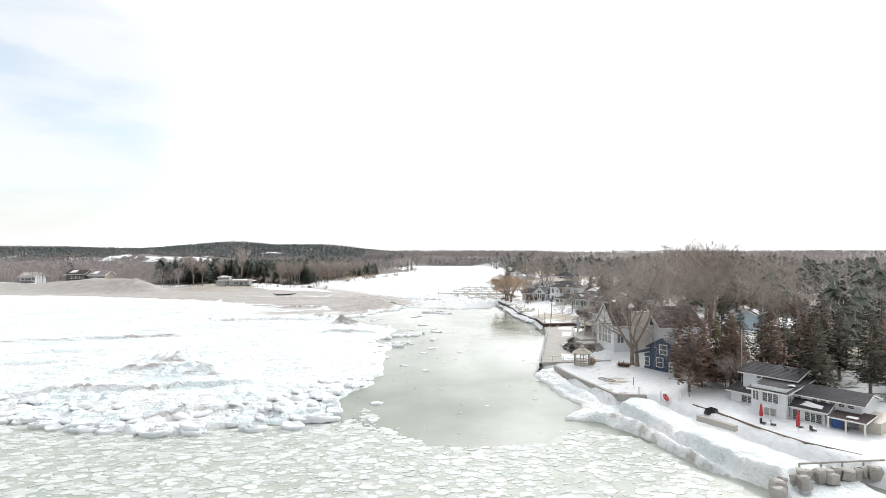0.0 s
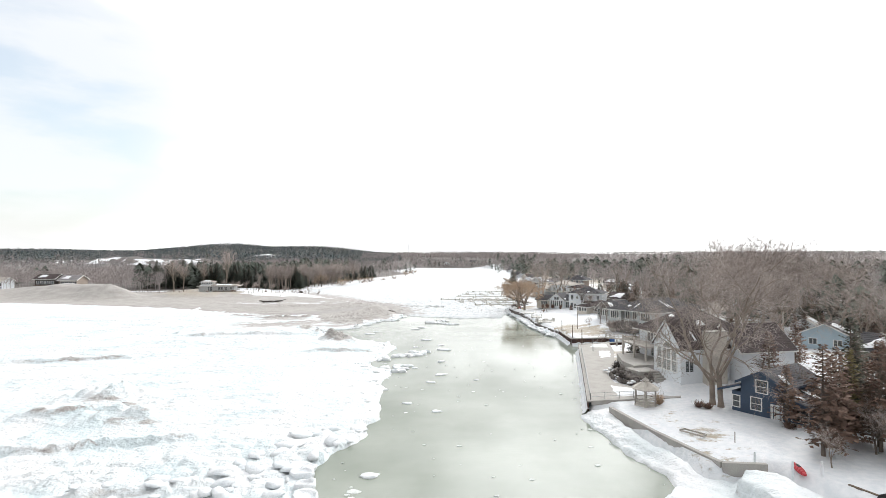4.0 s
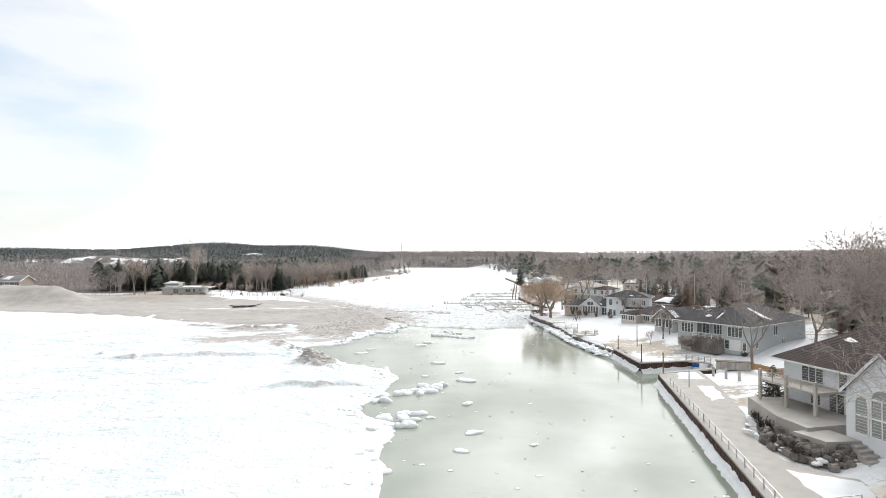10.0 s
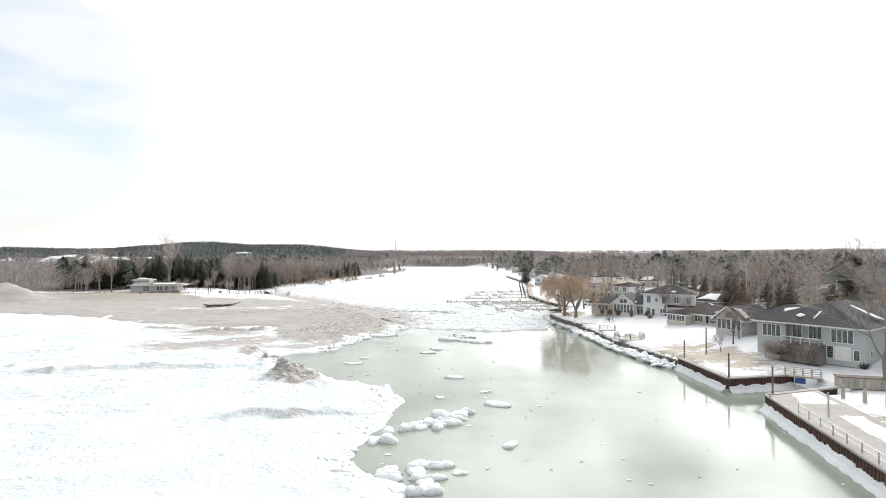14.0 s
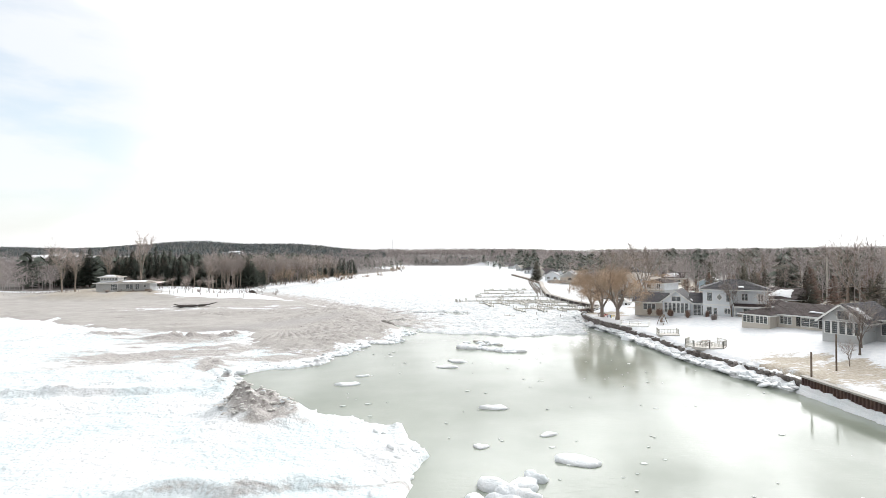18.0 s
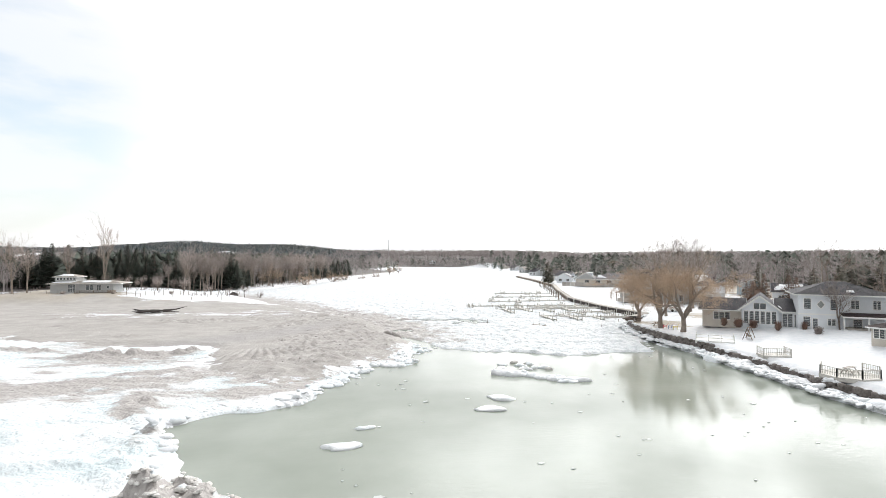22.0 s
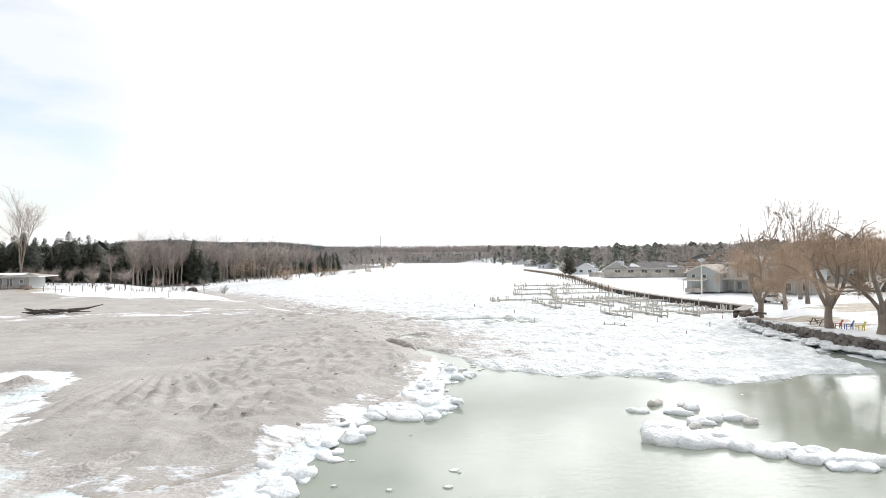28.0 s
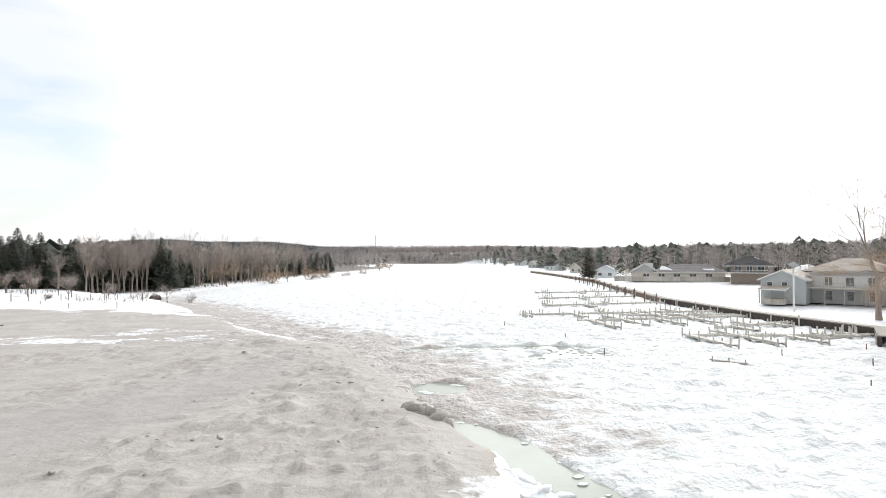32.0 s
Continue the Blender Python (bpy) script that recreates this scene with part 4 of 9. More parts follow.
# far ridges and woods
def on_land(lo):
    return lambda x, y: (ground_height(x[None], y[None])[0] > lo) & in_view(x, y) & (clearing(x, y) + 0.7 * clearing(x, y + 14) + 0.7 * clearing(x, y + 28) < 0.35)


far_woods("bare_woods", scatter(13000, -1200, 1900, 640, 2000, on_land(0.8), 11), twig_far, "distant grey-brown leafless woods on low hills", 10, seed=2, blades=12, thick=0.03)
far_woods("bare_woods", scatter(3200, -620, 20, 640, 900, lambda x, y: on_land(0.8)(x, y) & deep_left(45, 900)(x, y), 41), twig_hill, "leafless woods over the low wooded hill", 6.5, seed=42, blades=13, thick=0.03)
far_woods("pine_woods", scatter(19000, -1150, 40, 860, 1620, lambda x, y: on_land(0.8)(x, y) & deep_left(45, 3000)(x, y) & (value_noise(x, y, 90, 43) > -0.7 + 0.8 * smooth(1000, 900, y)), 44), needle_haze, "dark evergreens over the low wooded hill", 9, True, 45, 12)
far_woods("bare_woods", scatter(3200, -30, 340, 900, 1160, on_land(0.8), 18), twig_far, "leafless woods at the far bend of the river", 10, seed=8, blades=14, thick=0.03)
far_woods("pine_woods", scatter(5200, -1200, 420, 640, 1500, lambda x, y: on_land(0.8)(x, y) & (value_noise(x, y, 120, 77) > -0.25), 12), needle_far_hazed, "distant dark pine woods on low hills", 8, True, 3, 14)
far_woods("pine_woods", scatter(1500, 200, 1700, 500, 1700, lambda x, y: on_land(0.8)(x, y) & (value_noise(x, y, 90, 97) > 0.15), 32), needle_far_hazed, "distant pines along the far ridge", 11, True, 13, 14)
far_woods("bare_woods", scatter(7000, 80, 680, -30, 760, lambda x, y: (inside_distance(x, y, RIGHT_LAND) > 52) & in_view(x, y), 13), twig_far, "grey-brown leafless woods behind the river cottages", 14, seed=4, blades=46, thick=0.007)
far_woods("pine_woods", scatter(1000, 95, 500, 20, 700, lambda x, y: (inside_distance(x, y, RIGHT_LAND) > 44) & in_view(x, y) & (value_noise(x, y, 50, 79) > -0.1), 14), needle_far_hazed, "dark pines scattered among leafless woods", 15, True, 5, 44)
far_woods("bare_woods", scatter(3200, -460, -128, 335, 640, lambda x, y: deep_left(0, 150)(x, y) & in_view(x, y), 46), twig_far, "thick leafless woods behind the dune", 11, seed=47, blades=44, thick=0.011)
far_woods("bare_woods", scatter(2600, -460, 60, 335, 840, lambda x, y: deep_left(2, 190)(x, y) & in_view(x, y) & (clearing(x, y) < 0.35) & ((x > -75) | (y > 400) | (x < -130)), 15), twig_far, "leafless woods along the sandy bank", 13, seed=6, blades=44, thick=0.006)
far_woods("pine_woods", scatter(2600, -520, 60, 345, 760, lambda x, y: deep_left(10, 130)(x, y) & in_view(x, y) & (clearing(x, y) < 0.35) & (value_noise(x, y, 60, 78) + 0.9 * smooth(-60, -90, x) * (1 - smooth(-130, -165, x)) - 0.55 * smooth(-70, -45, x) - 0.9 * smooth(-140, -175, x) > -0.4), 16), needle_far_hazed, "dark evergreen woods along the sandy bank", 14, True, 7, 60)
far_woods("bare_woods", scatter(900, 80, 330, 400, 930, lambda x, y: (inside_distance(x, y, RIGHT_LAND) > 14) & (inside_distance(x, y, RIGHT_LAND) < 60), 19), twig_far, "leafless trees among far riverside cottages", 13, seed=9, blades=40, thick=0.008)
far_woods("pine_woods", scatter(260, 80, 330, 400, 930, lambda x, y: (inside_distance(x, y, RIGHT_LAND) > 14) & (inside_distance(x, y, RIGHT_LAND) < 60), 20), needle_far_hazed, "evergreens among far riverside cottages", 14, True, 10, 30)

willow = tree("willow_tree", willow_shapes(3, 14.5, 6.5, 0.40, 17), bark_light, twig_willow, pose(58.3, 217.6, 1.8), "large leafless willow with ochre drooping twigs", "tree", "willows on the river point")
plant(willow, 57.4, 223.2, 0.97, 130)
plant(willow, 62.0, 239.6, 0.95, 250)

oak = tree("bare_tree", bare_tree_shapes(11, 25, 1.25, 4, 0.36, 4, 0.25, 0.012, (0.13, 0.2), wander=1.8), bark_light, twig_grey, pose(49.6, 82.7, 1.9), "tall leafless grey-brown deciduous tree", "tree", "leafless trees by the cottages")
ash = tree("bare_tree", bare_tree_shapes(17, 24, 0.85, 4, 0.32, 3, 0.6, 0.014, (0.2, 0.3)), bark_light, twig_grey, pose(78.9, 260.3, 1.6), "tall upright leafless grey tree", "tree", "leafless trees by the cottages")
small = tree("bare_tree", bare_tree_shapes(12, 7.5, 0.8, 4, 0.12, 3, 0.6, 0.010), bark, twig_grey, pose(67.6, 166, 3), "small leafless lawn tree", "tree", "leafless trees by the cottages")
birch = tree("bare_tree", bare_tree_shapes(13, 13, 0.6, 4, 0.17, 3, 0.9, 0.013, (0.2, 0.35)), bark_light, twig_grey, pose(100, 100, 2.5), "tall slender leafless tree", "tree", "leafless trees by the cottages")
tall_shapes = bare_tree_shapes(19, 27, 0.9, 5, 0.34, 4, 0.6, 0.03, (0.2, 0.3), wander=1.4)
crown_top = max(v[2] for v in tall_shapes[1].v)
for sh in tall_shapes:
    sh.v = [(x, y, z * 27 / crown_top) for x, y, z in sh.v]
lofty = tree("bare_tree", tall_shapes, bark_light, twig_grey, pose(91, 134, ground_at(91, 134)), "very tall leafless tree rising over the cottages", "tree", "leafless trees by the cottages")
for x, y, k, a in ((85, 128, 0.93, 70), (97, 131, 1.0, 160), (100, 139, 0.96, 250), (130, 152, 0.85, 20)):
    plant(lofty, x, y, k, a)
plant(oak, 49.9, 81.2, 0.97, 80)
for x, y, k, a in ((100, 118, 0.85, 170), (118, 150, 0.85, 33), (104, 176, 0.8, 210), (92, 150, 0.72, 200), (110, 205, 0.8, 90), (128, 240, 0.85, 10)):
    plant(oak, x, y, k, a)
for x, y, k, a in ((68.0, 137.0, 0.72, 40), (98, 165, 0.85, 10), (88, 118, 0.8, 60), (95, 128, 0.85, 150), (84, 254, 0.95, 20), (90, 262, 1.0, 140), (106, 235, 0.85, 90), (112, 212, 0.85, 190), (90, 100, 0.8, 300), (73, 247, 0.85, 77), (122, 180, 0.95, 45), (140, 215, 1.0, 260)):
    plant(ash, x, y, k, a)
for x, y, k, a in ((74.5, 191, 0.9, 40), (76.6, 203.8, 1.0, 100), (63, 163, 0.5, 30), (71, 169, 0.9, 160), (60, 70, 0.8, 33), (55, 62, 0.8, 70), (-58, 330, 0.8, 10), (-66, 330, 1.0, 75), (82.6, 209.8, 0.8, 12)):
    plant(small, x, y, k, a)
for x, y, k, a in ((80, 74, 0.95, 0), (86, 90, 1.0, 50), (104, 140, 1.0, 80), (110, 180, 1.0, 20), (-84, 331, 1.75, 10), (-106, 328, 1.35, 60), (-112, 331, 1.5, 120), (-98, 338, 1.3, 200), (-70, 352, 0.8, 40), (-46, 395, 0.95, 200), (-58, 372, 1.0, 240), (-38, 420, 1.0, 20), (-30, 440, 0.95, 90)):
    plant(birch, x, y, k, a)

pine = tree("conifer", conifer_shapes(21, 12, 3.2, 0.14, 1.7, 0.6), bark, needle, pose(70, 62, 1.9), "dark green ragged conifer", "tree", "conifers among the cottages")
cedar = tree("conifer", conifer_shapes(22, 10, 2.9, 0.10, 1.8, 0.6), bark, needle_red, pose(49.3, 62.6, 1.8), "rust-brown winter conifer with open branches", "tree", "conifers among the cottages")
golden = tree("conifer", conifer_shapes(23, 9, 2.0, 0.08, 1.7, 0.4), bark, needle_yellow, pose(57.0, 67.6, 1.9), "olive-yellow narrow conifer beside the blue cottage", "tree", "conifers among the cottages")
column = tree("cedar", conifer_shapes(24, 10.6, 3.7, 0.0, 2.2, 0.08), bark, needle, pose(98, 394, 2.2), "dense dark conical cedar on the river bank", "tree")
for x, y, k, a in ((67, 70, 1.0, 40), (74, 56, 1.05, 80), (78, 66, 1.1, 120), (84, 60, 1.1, 10), (90, 70, 1.15, 200), (70, 80, 0.95, 300), (96, 84, 1.1, 60), (82, 78, 1.05, 90), (98, 62, 1.1, 33), (106, 74, 1.1, 77), (88, 215, 0.8, 10), (96, 222, 0.85, 70), (104, 228, 0.9, 120), (112, 246, 0.9, 170), (95, 205, 0.8, 230), (86, 180, 0.75, 280), (100, 190, 0.85, 310)):
    plant(pine, x, y, k, a)
for x, y, k, a in ((55.5, 68.5, 0.9, 40), (64, 74, 1.0, 90), (68, 60, 1.05, 160), (75, 72, 1.1, 210), (79, 84, 1.05, 20), (86, 66, 1.0, 300), (92, 195, 0.9, 10), (99, 208, 0.9, 60), (84, 232, 0.8, 110), (90, 240, 0.85, 200), (94, 172, 0.9, 250), (58, 63, 0.8, 33)):
    plant(cedar, x, y, k, a)

cedar.scale = (1.15, 1.15, 1.2)
golden.scale = (1.1, 1.1, 1.15)
for x, y, k, a in ((52.6, 64.5, 1.05, 50), (59.8, 84.5, 1.0, 120), (70, 95.5, 0.9, 220), (76, 99, 0.85, 20), (53.0, 72.5, 0.75, 310), (62, 61, 1.2, 66)):
    plant(cedar, x, y, k, a)
plant(golden, 60.5, 70.5, 1.0, 80)
for x, y, k, a in ((54.2, 58.4, 0.9, 20), (47.5, 59.5, 0.6, 100), (58, 77, 1.0, 10)):
    plant(small, x, y, k, a)

bank_pine = tree("pine", conifer_shapes(27, 14, 4.3, 0.05, 2.4, 0.4), bark, needle_green, pose(-82, 366, ground_at(-82, 366)), "full dark green pine on the sandy bank", "tree", "pines on the sandy bank")
r12 = random.Random(12)
for i in range(46):
    x, y = r12.uniform(-140, -52), 0
    y = 372 + (-52 - x) * r12.uniform(-0.12, 0.1) + r12.uniform(0, 26)
    plant(bank_pine, x, y, r12.uniform(0.85, 1.25), r12.uniform(0, 360))
for i in range(20):
    f = r12.random()
    x, y = -58 + 34 * f + r12.uniform(-4, 0), 366 + 80 * f + r12.uniform(0, 12)
    plant(birch if i % 3 else small, x, y, r12.uniform(0.75, 1.15), r12.uniform(0, 360))
for i in range(44):
    f = r12.random()
    x, y = -62 + 66 * f, 372 + 150 * f + r12.uniform(4, 34)
    while float(inside_distance(np.array([[x]]), np.array([[y]]), FOREST_LEFT)[0, 0]) < 9:
        x -= 4
    plant(bank_pine, x, y, r12.uniform(0.6, 0.95), r12.uniform(0, 360))
bush = tree("bank_willow", bare_tree_shapes(31, 6, 1.3, 7, 0.16, 3, 0.5, 0.010), bark, twig_willow, pose(-20, 437, 0.8), "spreading orange-brown willow bush on the snowy bank", "tree", "willow bushes on the far bank")
for x, y, k in ((-12, 462, 1.6), (-26, 428, 1.8), (-38, 402, 1.8), (-5, 484, 1.4), (6, 512, 1.0), (16, 540, 1.1), (30, 585, 1.3), (40, 615, 1.4)):
    plant(bush, x, y, k, x * 9)
mast = thing("radio_mast", pose(55, 1000, 16), "thin grey lattice radio mast on the far hills", "mast")
part("shaft", Shape().tube((0, 0, 0), (0, 0, 26), 0.5, 0.25, 6), metal_grey, mast)

# evergreens and bare trees filling the back gardens
r13 = random.Random(13)
for i in range(64):
    y = r13.uniform(92, 290)
    x = 92 + max(0, (y - 120) * 0.10) + r13.uniform(0, 44)
    if math.hypot(x - 97, y - 118) < 9 or (y > 262 and x < 112):
        continue
    plant((pine, cedar, cedar)[i % 3], x, y, r13.uniform(0.65, 1.05), r13.uniform(0, 360))
for i in range(10):
    plant(cedar if i % 2 else pine, 56 + r13.uniform(0, 26), 55 + r13.uniform(-4, 22), r13.uniform(0.9, 1.2), r13.uniform(0, 360))
for i in range(26):
    f = r13.random()
    x, y = -100 + 70 * f, 338 - 4 * f + r13.uniform(-6, 10)
    if -100 < x < -66 and y < 336:
        y = 338
    plant(small, x, y, r13.uniform(0.35, 0.75), r13.uniform(0, 360))
for i in range(46):
    f = r13.random()
    x, y = -66 + 62 * f, 350 + 145 * f * f + r13.uniform(0, 16)
    while float(inside_distance(np.array([[x]]), np.array([[y]]), FOREST_LEFT)[0, 0]) < 1:
        x -= 4
    plant(birch, x, y, r13.uniform(0.85, 1.4), r13.uniform(0, 360))
for i in range(44):
    f = r13.random()
    x, y = -112 + 66 * f, 356 + 24 * f * f + r13.uniform(-3, 14)
    plant(bank_pine, x, y, r13.uniform(0.75, 1.1), r13.uniform(0, 360))
plant(column, 52.3, 112.4, 0.58, 30)


# ---- houses ----
# Each house has its own frame: x runs inland, y along its river front, z up from its base.
def wall_block(h, x0, x1, y0, y1, z0, z1, mat, label="", lap=0.0):
    """Walls of one storey block, with courses of siding where lap is given."""
    w = part("wall", Shape().box(x0, x1, y0, y1, z0, z1), mat, h, label)
    if lap:
        s = Shape()
        z = max(z0, 0) + lap
        while z < z1 - 0.05:
            s.box(x0 - 0.018, x1 + 0.018, y0 - 0.018, y1 + 0.018, z - 0.03, z)
            z += lap
        sd = part("siding", s, mat, w)
        tagged(sd, kind="stuff")
    c = Shape()
    for x, y in ((x0, y0), (x0, y1), (x1, y0)):
        c.box(x - 0.06, x + 0.06, y - 0.06, y + 0.06, max(z0, -0.1), z1)
    return w


def roof_slope(p, thick):
    """A slab over four corners, listed anticlockwise from above."""
    v = [tuple(q) for q in p] + [(q[0], q[1], q[2] + thick) for q in p]
    return v, [(3, 2, 1, 0), (4, 5, 6, 7), (0, 1, 5, 4), (1, 2, 6, 5), (2, 3, 7, 6), (3, 0, 4, 7)]


def courses(h, roof, corners, step, mat):
    """Shingle courses laid up a slope: corners run eave start, eave end, top end, top start."""
    a, b, c, d = [Vector(q) for q in corners]
    n = max(2, int((d - a).length / step))
    nrm = (b - a).cross(d - a).normalized()
    if nrm.z < 0:
        nrm = -nrm
    s = Shape()
    for i in range(n):
        f0, f1 = i / n, (i + 1) / n
        p0, p1, p2, p3 = a.lerp(d, f0), b.lerp(c, f0), b.lerp(c, f1), a.lerp(d, f1)
        s.add([tuple(p0 + nrm * 0.045), tuple(p1 + nrm * 0.045), tuple(p2 + nrm * 0.008), tuple(p3 + nrm * 0.008), tuple(p0 + nrm * 0.004), tuple(p1 + nrm * 0.004)], [(0, 1, 2, 3), (4, 5, 1, 0)])
    o = part("roof_covering", s, mat, roof)
    tagged(o, kind="stuff")


def gable_roof(h, x0, x1, y0, y1, z, rise, axis, mat, wall_mat, over=0.5, thick=0.2, label="", step=0.35, trim=None):
    """A pitched roof whose ridge runs along axis, with a gable wall under each end."""
    s = Shape()
    faces = []
    if axis == "x":
        m = (y0 + y1) / 2
        zb = z - over * rise / (m - y0)
        faces = [[(x0 - over, y0 - over, zb), (x1 + over, y0 - over, zb), (x1 + over, m, z + rise), (x0 - over, m, z + rise)],
                 [(x1 + over, y1 + over, zb), (x0 - over, y1 + over, zb), (x0 - over, m, z + rise), (x1 + over, m, z + rise)]]
        ends = [[(a, y0, z), (a, y1, z), (a, m, z + rise), (a + 0.15, y0, z), (a + 0.15, y1, z), (a + 0.15, m, z + rise)] for a in (x0, x1 - 0.15)]
    else:
        m = (x0 + x1) / 2
        zb = z - over * rise / (m - x0)
        faces = [[(x0 - over, y1 + over, zb), (x0 - over, y0 - over, zb), (m, y0 - over, z + rise), (m, y1 + over, z + rise)],
                 [(x1 + over, y0 - over, zb), (x1 + over, y1 + over, zb), (m, y1 + over, z + rise), (m, y0 - over, z + rise)]]
        ends = [[(x0, a, z), (x1, a, z), (m, a, z + rise), (x0, a + 0.15, z), (x1, a + 0.15, z), (m, a + 0.15, z + rise)] for a in (y0, y1 - 0.15)]
    for f in faces:
        s.add(*roof_slope(f, thick))
    rf = part("roof", s, mat, h, label)
    for f in faces:
        courses(h, rf, [(p[0], p[1], p[2] + thick) for p in f], step, mat)
    for e in ends:
        part("gable", Shape().add(e, [(0, 2, 1), (3, 4, 5), (0, 1, 4, 3), (1, 2, 5, 4), (2, 0, 3, 5)]), wall_mat, h)
    tm = trim or white_paint
    for f in faces:
        part("fascia", Shape().beam(Vector(f[0]) + Vector((0, 0, 0.02)), Vector(f[1]) + Vector((0, 0, 0.02)), 0.12, 0.22), tm, h)
        part("bargeboard", Shape().beam(Vector(f[0]) + Vector((0, 0, 0.04)), Vector(f[3]) + Vector((0, 0, 0.04)), 0.08, 0.26), tm, h)
        part("bargeboard", Shape().beam(Vector(f[1]) + Vector((0, 0, 0.04)), Vector(f[2]) + Vector((0, 0, 0.04)), 0.08, 0.26), tm, h)
    return rf


def hip_roof(h, x0, x1, y0, y1, z, rise, mat, over=0.5, label="", step=0.35, trim=None):
    a, b, c, d = x0 - over, x1 + over, y0 - over, y1 + over
    w = min(b - a, d - c) / 2
    A, B, C, D = (a, c, z), (b, c, z), (b, d, z), (a, d, z)
    if b - a > d - c:
        r0, r1 = (a + w, (c + d) / 2, z + rise), (b - w, (c + d) / 2, z + rise)
        slopes = [(A, B, r1, r0), (B, C, r1, r1), (C, D, r0, r1), (D, A, r0, r0)]
        top = [(4, 5, 9, 8), (5, 6, 9), (6, 7, 8, 9), (7, 4, 8)]
    else:
        r0, r1 = ((a + b) / 2, c + w, z + rise), ((a + b) / 2, d - w, z + rise)
        slopes = [(A, B, r0, r0), (B, C, r1, r0), (C, D, r1, r1), (D, A, r0, r1)]
        top = [(4, 5, 8), (5, 6, 9, 8), (6, 7, 9), (7, 4, 8, 9)]
    v = [(a, c, z - 0.12), (b, c, z - 0.12), (b, d, z - 0.12), (a, d, z - 0.12), A, B, C, D, r0, r1]
    rf = part("roof", Shape().add(v, [(0, 3, 2, 1), (0, 1, 5, 4), (1, 2, 6, 5), (2, 3, 7, 6), (3, 0, 4, 7)] + top), mat, h, label)
    for sl in slopes:
        courses(h, rf, sl, step, mat)
    for p, q in ((A, B), (B, C), (C, D), (D, A)):
        part("fascia", Shape().beam((p[0], p[1], z - 0.12), (q[0], q[1], z - 0.12), 0.14, 0.2), trim or white_paint, h)
    return rf


def shed_roof(h, x0, x1, y0, y1, zlow, zhigh, low, mat, thick=0.18, label="", step=0.35, trim=None):
    """One slope; low names the side that lies lowest."""
    z = {"W": (zlow, zhigh, zhigh, zlow), "S": (zlow, zlow, zhigh, zhigh), "E": (zhigh, zlow, zlow, zhigh), "N": (zhigh, zhigh, zlow, zlow)}[low]
    p = [(x, y, q) for (x, y), q in zip([(x0, y0), (x1, y0), (x1, y1), (x0, y1)], z)]
    rf = part("roof", Shape().add(*roof_slope(p, thick)), mat, h, label)
    k = {"S": 0, "E": 1, "N": 2, "W": 3}[low]
    order = [p[(k + i) % 4] for i in range(4)]
    courses(h, rf, [(q[0], q[1], q[2] + thick) for q in order], step, mat)
    for i in range(4):
        part("fascia", Shape().beam(Vector(p[i]) + Vector((0, 0, 0.03)), Vector(p[(i + 1) % 4]) + Vector((0, 0, 0.03)), 0.1, 0.24), trim or white_paint, h)
    return rf


def window(h, face, pos, u0, u1, z0, z1, nx=1, nz=1, frame_mat=None, pane=None, bar=0.10, proud=0.09, name="window"):
    """A framed window on the W, S, E or N wall at pos, from u0 to u1, with a pane in each bay."""
    frame_mat, pane = frame_mat or white_paint, pane or pane_dark
    sg = 1 if face in ("E", "N") else -1

    def b(s, ua, ub, za, zb, d0, d1):
        p0, p1 = sorted((pos + sg * d0, pos + sg * d1))
        if face in ("W", "E"):
            s.box(p0, p1, ua, ub, za, zb)
        else:
            s.box(ua, ub, p0, p1, za, zb)
    def at(u, z, d):
        p = pos + sg * d
        return (p, u, z) if face in ("W", "E") else (u, p, z)
    loops = [(u0 - bar, z0 - bar, u1 + bar, z1 + bar, -0.05), (u0 - bar, z0 - bar, u1 + bar, z1 + bar, proud), (u0, z0, u1, z1, proud), (u0, z0, u1, z1, -0.05)]
    v = [at(u, z, d) for a, c, e, g, d in loops for u, z in ((a, c), (e, c), (e, g), (a, g))]
    f = Shape().add(v, [(4 * j + i, 4 * j + (i + 1) % 4, 4 * ((j + 1) % 4) + (i + 1) % 4, 4 * ((j + 1) % 4) + i) for j in range(4) for i in range(4)])
    w = part(name, f, frame_mat, h)
    for i in range(1, nx):
        c = u0 + (u1 - u0) * i / nx
        s = Shape()
        b(s, c - bar * 0.5, c + bar * 0.5, z0, z1, -0.04, proud - 0.02)
        part("mullion", s, frame_mat, w)
    for i in range(1, nz):
        c = z0 + (z1 - z0) * i / nz
        s = Shape()
        b(s, u0, u1, c - bar * 0.35, c + bar * 0.35, -0.04, proud - 0.03)
        part("mullion", s, frame_mat, w)
    for i in range(nx):
        p = Shape()
        b(p, u0 + (u1 - u0) * i / nx, u0 + (u1 - u0) * (i + 1) / nx, z0, z1, -0.03, 0.015)
        part("pane", p, pane, w)
    return w


